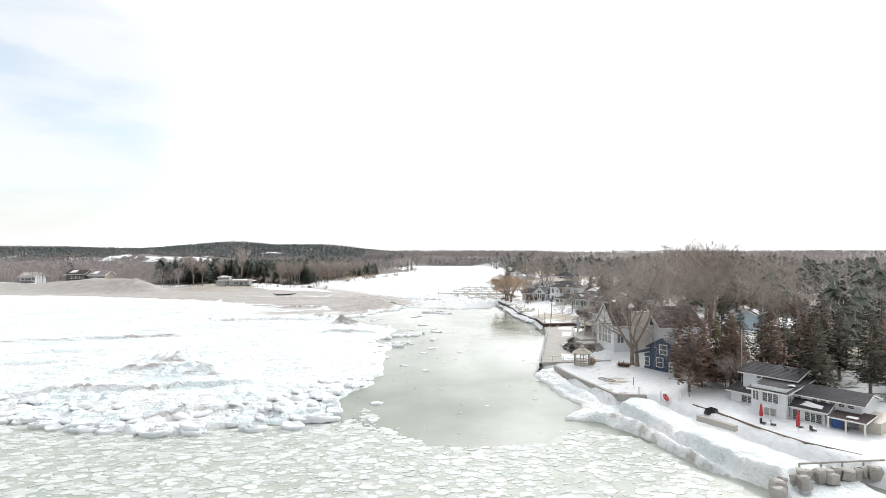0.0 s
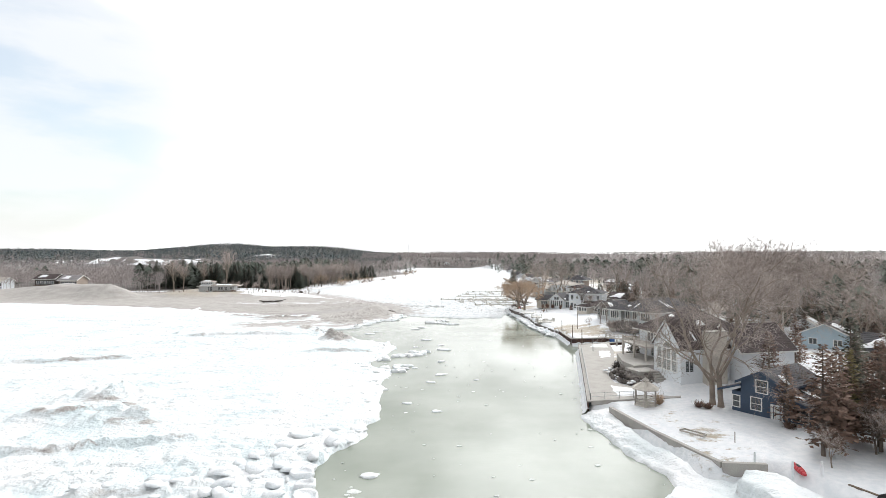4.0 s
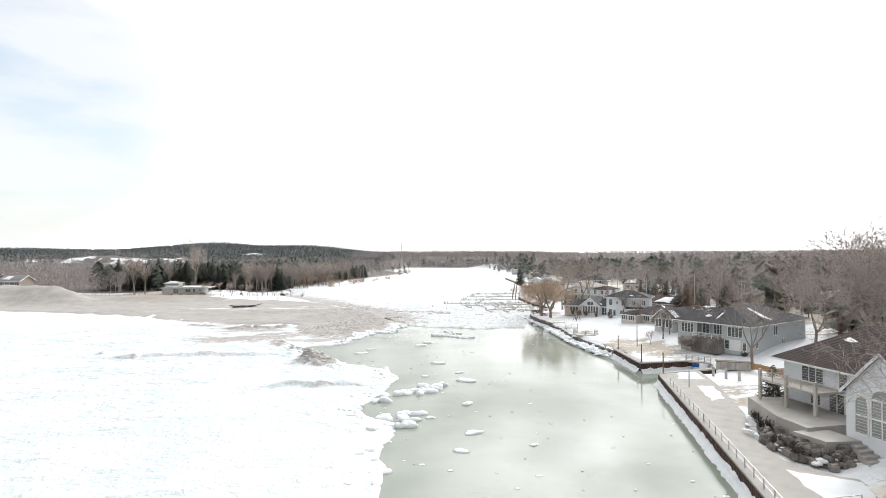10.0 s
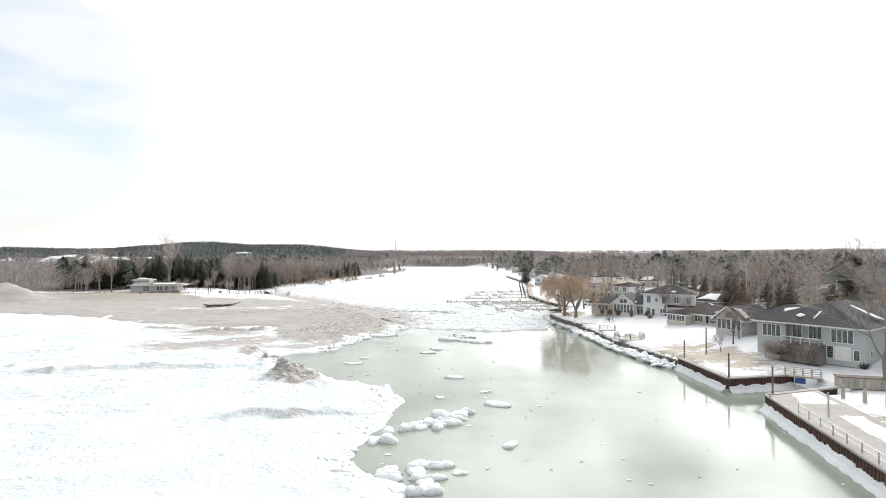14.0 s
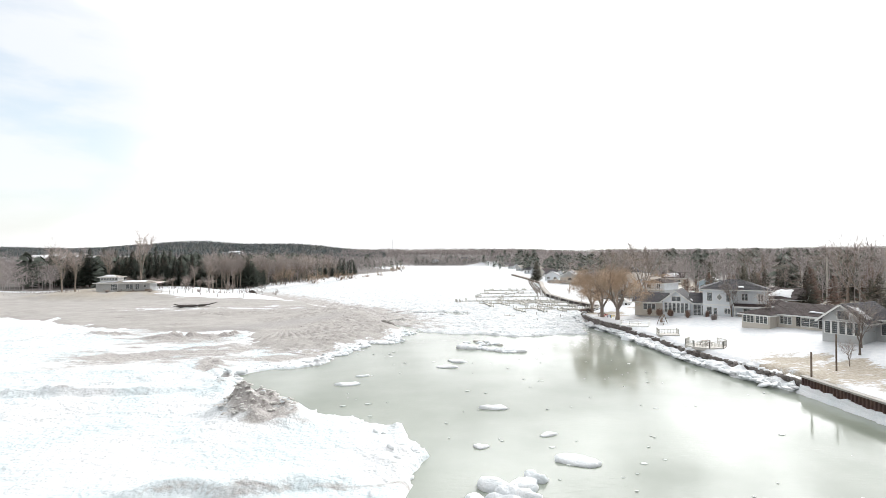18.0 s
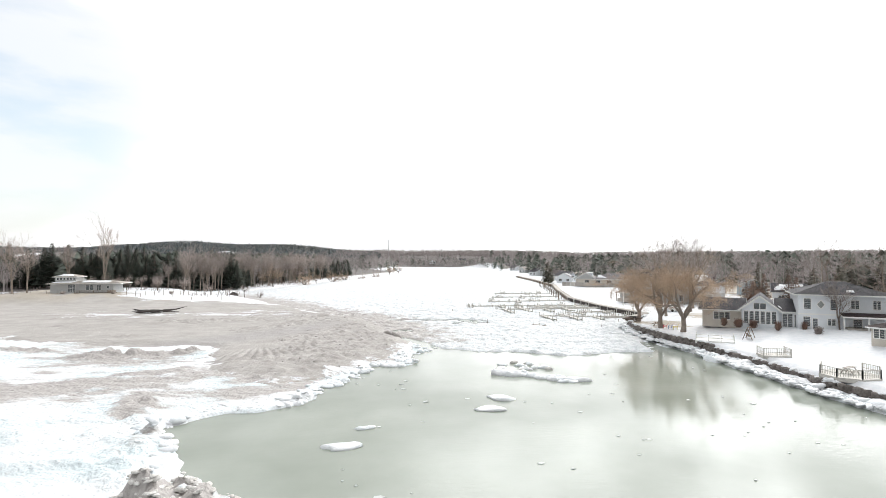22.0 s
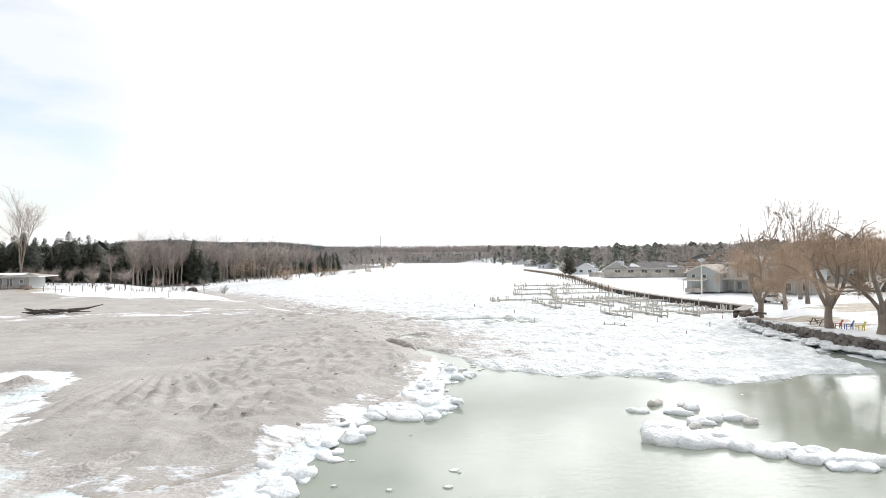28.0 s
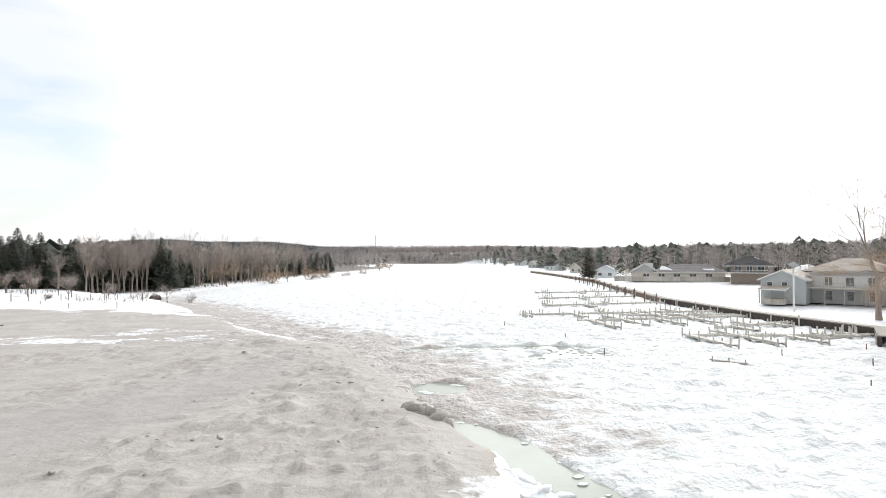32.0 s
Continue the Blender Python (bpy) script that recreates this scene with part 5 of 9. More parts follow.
def arched_window(h, pos, y0, y1, z0, zs, nx, frame_mat, pane, rise=None, bottom=True):
    """A window on the W wall whose head is a half round from zs up."""
    r = (y1 - y0) / 2
    rise = rise or r
    m = (y0 + y1) / 2
    arc = [(m - r * math.cos(math.pi * i / 14), zs + rise * math.sin(math.pi * i / 14)) for i in range(15)]
    f, p = Shape(), Shape()
    for (a, za), (c, zc) in zip(arc, arc[1:]):
        f.beam((pos - 0.03, a, za), (pos - 0.03, c, zc), 0.14, 0.13)
    if bottom:
        f.beam((pos - 0.03, y0, z0), (pos - 0.03, y1, z0), 0.16, 0.13)
    f.beam((pos - 0.03, y0, z0), (pos - 0.03, y0, zs), 0.14, 0.13)
    f.beam((pos - 0.03, y1, z0), (pos - 0.03, y1, zs), 0.14, 0.13)
    for i in range(1, nx):
        y = y0 + (y1 - y0) * i / nx
        f.beam((pos - 0.03, y, z0), (pos - 0.03, y, zs), 0.1, 0.1)
    ring = [(y0, z0)] + arc + [(y1, z0)]
    n = len(ring)
    p.add([(pos - 0.012, a, z) for a, z in ring] + [(pos + 0.05, a, z) for a, z in ring], [tuple(range(n)), tuple(range(2 * n - 1, n - 1, -1))] + [(i, n + i, n + (i + 1) % n, (i + 1) % n) for i in range(n)])
    w = part("window", f, frame_mat, h)
    part("pane", p, pane, w)
    return w


def snow_patch(h, pts, seed=0, thick=0.07, lift=0.05):
    """A ragged sheet of snow lying on a roof slope, through four corners of it."""
    r = random.Random(seed)
    a, b, c, d = [Vector(q) for q in pts]
    nrm = (b - a).cross(d - a).normalized()
    if nrm.z < 0:
        nrm = -nrm
    ring = []
    for p, q in ((a, b), (b, c), (c, d), (d, a)):
        for i in range(5):
            k = p.lerp(q, (i + r.uniform(-0.25, 0.25)) / 5)
            ring.append(k + (a + b + c + d - k * 4) * r.uniform(0.0, 0.07))
    n = len(ring)
    mid = (a + b + c + d) / 4
    s = Shape()
    v = [tuple(k + nrm * lift) for k in ring] + [tuple(k.lerp(mid, 0.12) + nrm * (lift + thick)) for k in ring] + [tuple(mid + nrm * (lift + thick * 1.2))]
    s.add(v, [(i, (i + 1) % n, n + (i + 1) % n, n + i) for i in range(n)] + [(n + i, n + (i + 1) % n, 2 * n) for i in range(n)])
    return part("snow_patch", s, snow, h, "patch of melting roof snow", True)


def house(name, x, y, z, turn, label, category="house"):
    return thing(name, pose(x, y, z, 0, 0, turn), label, category)


def chimney(h, x0, x1, y0, y1, z0, z1, mat, cap=True):
    c = part("chimney", Shape().box(x0, x1, y0, y1, z0, z1), mat, h)
    if cap:
        part("cap", Shape().box(x0 - 0.08, x1 + 0.08, y0 - 0.08, y1 + 0.08, z1, z1 + 0.15), concrete, c)
    return c


def railing(parent, pts, high, mat, gap=1.6, bars=2, rod=0.05, pickets=0.0):
    """Posts, each on its own, with rails between them; pickets: spacing of upright bars."""
    for a, b in zip(pts, pts[1:]):
        a, b = Vector(a), Vector(b)
        n = max(1, round((b - a).length / gap))
        for i in range(n + 1):
            p = a.lerp(b, i / n)
            part("post", Shape().box(p.x - rod, p.x + rod, p.y - rod, p.y + rod, p.z - 0.05, p.z + high), mat, parent)
        for k in range(bars):
            z = high * (k + 1) / bars - 0.04
            part("rail", Shape().beam(a + Vector((0, 0, z)), b + Vector((0, 0, z)), rod * 1.3, rod * 1.3), mat, parent)
        if pickets:
            s = Shape()
            m = int((b - a).length / pickets)
            for i in range(m):
                p = a.lerp(b, (i + 0.5) / m)
                s.box(p.x - 0.02, p.x + 0.02, p.y - 0.02, p.y + 0.02, p.z + 0.08, p.z + high - 0.05)
            tagged(part("picket_infill", s, mat, parent), kind="stuff")


# gabled house with the arched window
g = house("house", 49.4, 90.6, 3.2, 6, "white gabled house with tall arched windows and brown roof")
wall_block(g, 0, 9, 0, 7.2, -0.8, 5.4, siding_white, lap=0.3)
gable_roof(g, 0, 9, 0, 7.2, 5.4, 3.95, "x", shingle_brown, siding_white, 0.4, trim=siding_white)
wall_block(g, 5.5, 18, 6, 20, -0.8, 5.8, siding_white, lap=0.3)
hip_roof(g, 5.5, 18, 6, 20, 5.9, 4.6, shingle_brown, 1.0)
wall_block(g, 9, 19, -2.5, 6, -0.8, 5.0, siding_white)
gable_roof(g, 9, 19, -2.5, 6, 5.0, 3.6, "x", shingle_brown, siding_white, 0.4)
chimney(g, 3.9, 7.6, -1.1, 0.0, -0.8, 7.9, siding_beige)
arched_window(g, 0, 2.55, 4.65, 1.3, 4.9, 2, white_paint, pane_reflection)
arched_window(g, 0, 0.95, 2.3, 1.3, 4.1, 1, white_paint, pane_reflection, 0.9)
arched_window(g, 0, 4.9, 6.25, 1.3, 4.1, 1, white_paint, pane_reflection, 0.9)
part("transom", Shape().box(-0.1, 0.02, 0.95, 6.25, 3.0, 3.16), white_paint, g)
part("transom", Shape().box(-0.1, 0.02, 2.55, 4.65, 4.8, 4.98), white_paint, g)
window(g, "S", 0, 0.8, 2.2, 1.6, 3.4, 2, 1, frame_mat=siding_white)
window(g, "W", 5.5, 8.2, 9.0, 0.8, 2.7, 1, 1)
window(g, "W", 5.5, 8.0, 10.2, 3.9, 5.2, 2, 1)
window(g, "W", 5.5, 11.6, 12.6, 3.6, 5.4, 1, 1)
window(g, "W", 5.5, 12.0, 13.8, 0.9, 3.0, 2, 1, name="patio_door")
window(g, "W", 5.5, 15.0, 16.2, 1.2, 2.9, 1, 1)
window(g, "W", 5.5, 14.6, 17.4, 3.7, 5.4, 3, 1)
balcony = part("balcony", Shape().box(1.6, 5.5, 12.0, 20, 3.3, 3.55), timber_grey, g, "weathered timber balcony deck")
railing(balcony, [(1.7, 12.1, 3.55), (1.7, 19.9, 3.55), (5.3, 19.9, 3.55)], 1.0, timber_grey, 1.9, 2)
for y in (12.2, 16.0, 19.8):
    part("post", Shape().box(1.55, 1.85, y - 0.15, y + 0.15, 0.9, 4.7), timber_grey, g)
part("patio", Shape().prism([(-2.6, 9.2), (5.5, 9.2), (5.5, 20), (1.0, 21), (-2.2, 13.5)], -1.2, 0.95), concrete, g, "raised pale concrete patio")
part("patio", Shape().prism([(-3.6, 6.2), (0, 5.6), (0, 9.6), (-4.0, 9.6)], -1.2, 0.6), concrete, g, "lower concrete patio slab")
for k in range(5):
    part("step", Shape().box(-2.2 + 0.2 * k, 0.0, 2.6 + 0.62 * k, 3.3 + 0.62 * k, -1.3, -0.75 + 0.27 * k), concrete, g)
snow_patch(g, [(4.6, 2.2, 8.45), (6.4, 2.4, 8.45), (6.3, 3.3, 9.3), (4.9, 3.3, 9.3)], 3, lift=0.1)
snow_patch(g, [(2.9, 0.6, 6.3), (3.3, 0.6, 6.3), (3.2, 2.0, 7.7), (2.8, 2.0, 7.7)], 4, lift=0.1)
snow_patch(g, [(6.3, 12, 8.6), (7.6, 12, 8.6), (8.0, 13.3, 9.0), (7.0, 13.6, 8.7)], 5, lift=0.3)

# dark blue cottage
b = house("house", 50.7, 79.6, 1.75, 27, "dark blue clapboard cottage with white window frames")
wall_block(b, 0, 9.5, -6.6, -1.0, -0.6, 4.5, siding_blue)
gable_roof(b, 0, 9.5, -6.6, -1.0, 4.5, 1.55, "x", shingle_dark, siding_blue, 0.5, trim=siding_blue)
battens = Shape()
for k in range(14):
    battens.box(-0.04, 0.0, -6.5 + k * 0.41, -6.42 + k * 0.41, 0, 4.6)
tagged(part("batten_cladding", battens, siding_blue, b), kind="stuff")
wall_block(b, 0.0, 8, -1.0, 0.2, -0.6, 2.9, siding_blue)
shed_roof(b, -0.5, 8.5, -1.1, 2.0, 2.7, 3.9, "N", shingle_dark, trim=siding_blue)
wall_block(b, 0.4, 8, -9.4, -6.6, -0.6, 2.4, siding_blue)
shed_roof(b, -0.4, 8.5, -9.9, -5.2, 2.4, 4.0, "S", shingle_dark, trim=siding_blue)
window(b, "W", 0, -0.85, 0.05, 0.8, 2.3, 1, 2)
window(b, "W", 0, -3.7, -2.4, 0.9, 2.5, 1, 2)
window(b, "W", 0, -4.5, -3.1, 3.3, 4.9, 1, 2)
window(b, "W", 0.4, -9.2, -7.3, 0.5, 2.0, 2, 2)
window(b, "W", 0, -5.4, -5.0, 0.2, 2.0, name="shutter", pane=white_paint)
window(b, "W", 0, -6.3, -5.7, 0.1, 2.1, name="door", pane=siding_white)
snow_patch(b, [(0.6, -6.2, 4.75), (1.1, -6.9, 4.5), (2.2, -5.2, 5.5), (1.6, -4.8, 5.6)], 8, lift=0.25)
snow_patch(b, [(0.4, -8.2, 3.0), (1.5, -8.4, 3.0), (1.6, -7.5, 3.3), (0.6, -7.3, 3.3)], 9, lift=0.22)
snow_patch(b, [(3.4, -9.4, 2.6), (5.2, -9.2, 2.7), (5.0, -6.4, 3.6), (3.8, -6.6, 3.6)], 10, lift=0.22)

# white two-storey house by the sea wall
w = house("house", 51.6, 51.4, 1.5, 30, "white two-storey house with ribbed grey metal roof")
w.scale = (0.86, 0.86, 0.74)
wall_block(w, 0, 9, -5.0, 0, -0.6, 4.8, siding_white, lap=0.3)
shed_roof(w, -0.6, 9.6, -5.5, 0.5, 5.9, 4.8, "E", shingle_dark, step=0.5, label="ribbed dark grey metal roof")
part("gable", Shape().add([(0, -5, 4.8), (0, 0, 4.8), (0, 0, 5.75), (0, -5, 5.75), (9, -5, 4.8), (9, 0, 4.8)], [(0, 1, 2, 3), (0, 3, 4), (1, 5, 2)]), siding_white, w)
wall_block(w, 3.2, 9.5, -13.5, -5.0, -0.6, 4.6, siding_white, lap=0.3)
gable_roof(w, 3.2, 9.5, -13.5, -5.0, 4.6, 1.1, "y", shingle_dark, siding_white, 0.6, step=0.5)
wall_block(w, 1.4, 8, -9.6, -5.0, -0.6, 2.6, siding_white, lap=0.3)
shed_roof(w, 0.8, 3.4, -10.2, -4.6, 2.6, 3.7, "W", shingle_dark, step=0.5)
wall_block(w, 4.2, 9, 0, 5.2, -0.6, 2.5, siding_white, lap=0.3)
shed_roof(w, 3.6, 9.2, -0.2, 5.8, 2.5, 3.7, "W", shingle_dark, step=0.5)
wall_block(w, 6.0, 14, -4, 4, 2, 6.2, siding_white)
gable_roof(w, 6.0, 14, -4, 4, 6.2, 1.2, "y", shingle_dark, siding_white, 0.6, step=0.5)
window(w, "W", 6.0, 0.2, 1.8, 5.4, 6.0, 2, 1)
window(w, "W", 0, -3.9, -1.7, 2.9, 4.5, 3, 1)
window(w, "W", 0, -1.1, -0.3, 2.9, 4.7, 2, 1)
window(w, "W", 0, -3.6, -1.9, 0.6, 1.9, 2, 1, pane=pane_reflection)
window(w, "S", -5.0, 0.4, 1.6, 2.7, 4.4, 2, 1)
window(w, "S", -5.0, 0.3, 1.2, 0.7, 2.0, 2, 1)
window(w, "W", 1.4, -9.2, -7.0, 0.6, 2.1, 3, 1)
window(w, "S", -9.6, 1.8, 3.6, 0.5, 2.1, 2, 1)
window(w, "W", 1.4, -6.4, -5.4, 0.1, 2.2, 1, 1, name="patio_door")
window(w, "W", 3.2, -5.9, -5.4, 3.7, 4.3, 1, 1)
for k in range(5):
    window(w, "W", 3.2, -12.6 + k * 1.15, -11.9 + k * 1.15, 3.65, 4.3, 1, 1)
window(w, "W", 4.2, 1.6, 3.4, 0.7, 2.0, 2, 1)
part("door", Shape().box(0.9, 1.0, -11.9, -10.6, 0, 2.3), blue_paint, w, "bright blue door panel")
shed_roof(w, -0.2, 4.2, -15.0, -10.4, 2.5, 2.9, "W", shingle_brown, step=0.4, label="low brown porch roof")
for y in (-14.8, -12.6, -10.5):
    part("post", Shape().box(-0.1, 0.1, y - 0.1, y + 0.1, -0.3, 2.6), white_paint, w)
wall_block(w, 2.2, 9, -16, -13.5, -0.6, 2.4, siding_beige)
snow_patch(w, [(1.0, -9.4, 3.0), (2.0, -9.6, 3.4), (2.6, -6.8, 3.7), (1.2, -6.2, 3.1)], 12, lift=0.1)
snow_patch(w, [(2.4, -5.3, 5.55), (2.9, -5.3, 5.5), (5.2, -4.2, 5.3), (3.0, -3.8, 5.5)], 13, lift=0.24)
snow_patch(w, [(0.2, -14.0, 2.75), (1.4, -14.0, 2.8), (1.3, -12.4, 2.8), (0.3, -12.3, 2.75)], 14, lift=0.14)

# grey bungalow over a walk-out basement
r = house("house", 74.3, 146.0, 2.9, 27, "grey hipped-roof bungalow with white window groups over basement")
wall_block(r, 0, 24, 0, 5.6, -0.8, 5.0, siding_green, lap=0.3)
wall_block(r, 1.4, 24, 5.6, 10.8, -0.8, 5.0, siding_green, lap=0.3)
wall_block(r, 0, 24, 10.8, 15.2, -0.8, 5.0, siding_green, lap=0.3)
hip_roof(r, 0, 24, 0, 15.2, 5.1, 3.1, shingle_dark, 0.8)
window(r, "W", 0, 1.5, 4.3, 2.7, 4.6, 4, 1)
window(r, "W", 0, 4.1, 4.9, 0.2, 2.0, 1, 1)
window(r, "W", 0, 1.9, 3.8, 0.1, 2.0, 1, 1, pane=white_paint, name="garage_door")
window(r, "W", 0, 0.7, 1.4, 0.2, 1.7, 1, 1)
window(r, "W", 1.4, 6.2, 7.9, 2.7, 4.6, 3, 1)
window(r, "W", 1.4, 9.0, 10.3, 2.5, 4.7, 2, 1, name="patio_door")
part("panel", Shape().box(1.32, 1.4, 5.7, 6.05, 2.5, 4.9), white_paint, r)
window(r, "W", 0, 11.6, 14.3, 2.6, 4.5, 4, 1)
window(r, "S", 0, 2.0, 3.2, 0.6, 1.6, 2, 1)
window(r, "S", 0, 9.5, 11.0, 2.6, 4.4, 2, 1)
window(r, "S", 0, 13, 14.2, 0.7, 1.6, 2, 1)
part("terrace", Shape().box(-2.4, 1.4, 5.0, 10.6, -0.8, 2.1), rock, r, "terrace on dressed stone walls")
st = Shape()
rr = random.Random(4)
for lay in range(3):
    y = 5.0
    while y < 10.3:
        l = rr.uniform(0.6, 1.3)
        st = Shape().box(-2.62 + rr.uniform(-0.05, 0.05), -2.35, y + 0.03, min(10.6, y + l) - 0.03, -0.5 + lay * 0.85, 0.31 + lay * 0.85)
        part("stone", st, rock, r)
        y += l
rail = part("terrace_rail", Shape().box(-2.35, -2.25, 5.1, 10.4, 3.05, 3.15), white_paint, r)
railing(rail, [(-2.3, 5.1, 2.1), (-2.3, 10.4, 2.1)], 1.0, white_paint, 1.3, 2)
railing(rail, [(-2.3, 5.1, 2.1), (1.2, 5.1, 2.1)], 1.0, white_paint, 1.5, 2)
for k in range(8):
    part("step", Shape().box(-2.2 - 0.0 * k, -0.6, 10.7 + 0.3 * k, 11.0 + 0.3 * k, -0.8, 2.1 - 0.26 * k), timber_grey, r)
for k in range(6):
    part("roof_vent", Shape().box(8.0 + 0.6 * k, 8.3 + 0.6 * k, 7.3, 7.7, 8.9, 9.15), black_paint, r)
snow_patch(r, [(6.6, 0.2, 5.9), (8.6, -0.3, 5.6), (8.5, 4.6, 7.8), (7.6, 4.8, 7.9)], 21, lift=0.12)
snow_patch(r, [(1.0, 9.0, 5.85), (1.9, 8.4, 6.2), (2.2, 9.5, 6.4), (1.3, 10.0, 6.0)], 22, lift=0.12)
snow_patch(r, [(0.6, 7.2, 5.7), (0.9, 6.9, 5.8), (3.4, 6.6, 7.0), (3.2, 7.0, 6.9)], 23, lift=0.12)

# bungalow with a glazed gable
r2 = house("house", 70.6, 175.2, 3.6, 20, "low grey cottage with glazed gable sunroom and dark roof")
wall_block(r2, 0, 9, -5.4, 0, -0.8, 3.1, siding_grey, lap=0.3)
gable_roof(r2, 0, 9, -5.4, 0, 3.1, 2.1, "x", shingle_dark, siding_grey, 0.7)
for k in range(5):
    window(r2, "W", 0, -5.1 + k * 1.0, -4.35 + k * 1.0, 0.9, 2.7, 1, 1)
window(r2, "W", 0, -3.6, -2.1, 3.1, 4.3, 1, 1)
wall_block(r2, 4, 14, -16, -5.4, -0.8, 3.1, siding_grey, lap=0.3)
hip_roof(r2, 4, 14, -16, -4, 3.2, 2.6, shingle_dark, 0.7)
window(r2, "W", 4, -9.0, -6.0, 0.9, 2.6, 4, 1)
window(r2, "W", 4, -11.6, -9.8, 0.3, 2.4, 2, 1, name="patio_door")
window(r2, "W", 4, -14.6, -13.0, 1.0, 2.5, 2, 1)
snow_patch(r2, [(0.5, -5.7, 2.9), (2.2, -5.6, 3.0), (2.4, -3.4, 4.7), (0.3, -3.0, 5.0)], 31, lift=0.28)
snow_patch(r2, [(6.0, -9.4, 4.2), (7.4, -12.2, 5.0), (8.0, -12.0, 5.4), (7.4, -9.0, 5.0)], 32, lift=0.2)

# low beige bungalow
r3 = house("house", 70.3, 192.6, 3.2, 22, "low beige bungalow with shallow brown roof and window bands")
wall_block(r3, 0, 7, -5.0, 0, -0.6, 2.3, siding_beige, lap=0.3)
hip_roof(r3, 0, 7, -5.0, 0, 2.4, 1.0, shingle_brown, 0.5)
window(r3, "W", 0, -4.6, -2.6, 0.9, 2.1, 3, 1)
window(r3, "W", 0, -2.2, -0.3, 0.9, 2.1, 3, 1)
wall_block(r3, 2.5, 11, -16, -5.0, -0.6, 2.6, siding_beige, lap=0.3)
gable_roof(r3, 2.5, 11, -16, -4, 2.7, 1.5, "y", shingle_brown, siding_beige, 0.6)
window(r3, "W", 2.5, -7.4, -5.5, 0.9, 2.2, 3, 1)
window(r3, "W", 2.5, -11.6, -9.0, 0.8, 2.2, 2, 2)
window(r3, "W", 2.5, -12.3, -11.9, 0.8, 2.2, name="shutter", pane=black_paint, frame_mat=black_paint)
window(r3, "W", 2.5, -8.7, -8.3, 0.8, 2.2, name="shutter", pane=black_paint, frame_mat=black_paint)
snow_patch(r3, [(3.0, -12.4, 2.95), (3.4, -12.6, 3.1), (3.5, -9.6, 3.2), (3.1, -9.8, 3.0)], 33, lift=0.2)

# two-storey house
t = house("house", 72.9, 208.0, 2.9, 55, "pale grey two-storey house with hipped dark roof")
t.scale = (0.93, 0.93, 0.93)
wall_block(t, 0, 10, -6.0, 0, -0.8, 6.5, siding_white, lap=0.3)
wall_block(t, 0.8, 10, -13.0, -6.0, -0.8, 6.5, siding_white, lap=0.3)
hip_roof(t, 0, 10.5, -13.0, 0, 6.6, 2.1, shingle_dark, 0.7)
part("belt", Shape().box(-0.05, 0.0, -6.0, 0, 2.95, 3.2), white_paint, t)
window(t, "W", 0, -1.9, -0.9, 4.0, 5.8, 1, 1)
window(t, "W", 0, -5.6, -4.8, 3.9, 5.7, 1, 1)
window(t, "W", 0, -1.8, -0.8, 0.9, 2.6, 1, 1)
window(t, "W", 0, -5.5, -4.4, 1.2, 2.3, 2, 1)
window(t, "W", 0, -2.9, -2.2, 0.1, 2.3, 1, 1, name="door")
dia = Shape()
for k in range(4):
    p, q = [(-0.05, -3.4 + 0.62 * math.cos(a), 4.8 + 0.8 * math.sin(a)) for a in (math.pi / 2 * k, math.pi / 2 * (k + 1))]
    dia.beam(p, q, 0.1, 0.12)
dw = part("window", dia, white_paint, t)
part("pane", Shape().add([(-0.02, -3.4 + 0.6 * math.cos(math.pi / 2 * k), 4.8 + 0.78 * math.sin(math.pi / 2 * k)) for k in range(4)], [(0, 1, 2, 3)]), pane_reflection, dw)
window(t, "W", 0.8, -9.0, -7.9, 4.2, 5.6, 2, 1)
window(t, "W", 0.8, -12.0, -11.0, 4.2, 5.6, 2, 1)
window(t, "W", 0.8, -9.4, -8.2, 0.9, 2.3, 1, 1)
wall_block(t, -1.6, 0.8, -12.6, -7.0, -0.8, 1.0, timber_grey)
shed_roof(t, -2.2, 1.0, -13.4, -6.2, 2.9, 3.3, "W", shingle_brown)
for y in (-13.2, -9.8, -6.4):
    part("post", Shape().box(-2.0, -1.8, y - 0.1, y + 0.1, -0.8, 2.95), white_paint, t)
wall_block(t, 2, 9, -18, -13.0, -0.8, 3.0, siding_white)
hip_roof(t, 2, 9, -18, -13.0, 3.1, 1.2, shingle_brown, 0.5)
snow_patch(t, [(0.3, -8.4, 6.75), (1.2, -8.5, 7.0), (1.3, -7.1, 7.0), (0.4, -7.0, 6.75)], 41, thick=0.3, lift=0.1)
snow_patch(t, [(2, -17.6, 3.4), (6, -17.6, 3.4), (6, -16.4, 3.9), (3, -16.6, 3.9)], 42, lift=0.1)

# sunroom cottage
n = house("house", 67.6, 214.6, 2.9, 50, "white sunroom cottage with row of tall gable windows")
wall_block(n, 0, 9, -5.6, 0, -0.6, 3.2, siding_white, lap=0.3)
gable_roof(n, 0, 9, -5.6, 0, 3.2, 2.2, "x", shingle_dark, siding_white, 0.6)
for k in range(6):
    window(n, "W", 0, -5.2 + k * 0.84, -4.6 + k * 0.84, 0.7, 2.8, 1, 1)
window(n, "W", 0, -3.7, -1.9, 3.2, 4.2, 2, 1)
wall_block(n, 1.0, 9, -11.5, -5.6, -0.6, 3.0, siding_white, lap=0.3)
gable_roof(n, 1.0, 9, -11.5, -5.4, 3.0, 1.7, "y", shingle_dark, siding_white, 0.5)
window(n, "W", 1.0, -7.6, -6.2, 0.3, 2.5, 2, 1)
window(n, "W", 1.0, -8.8, -7.9, 0.1, 2.4, 1, 1, name="door")
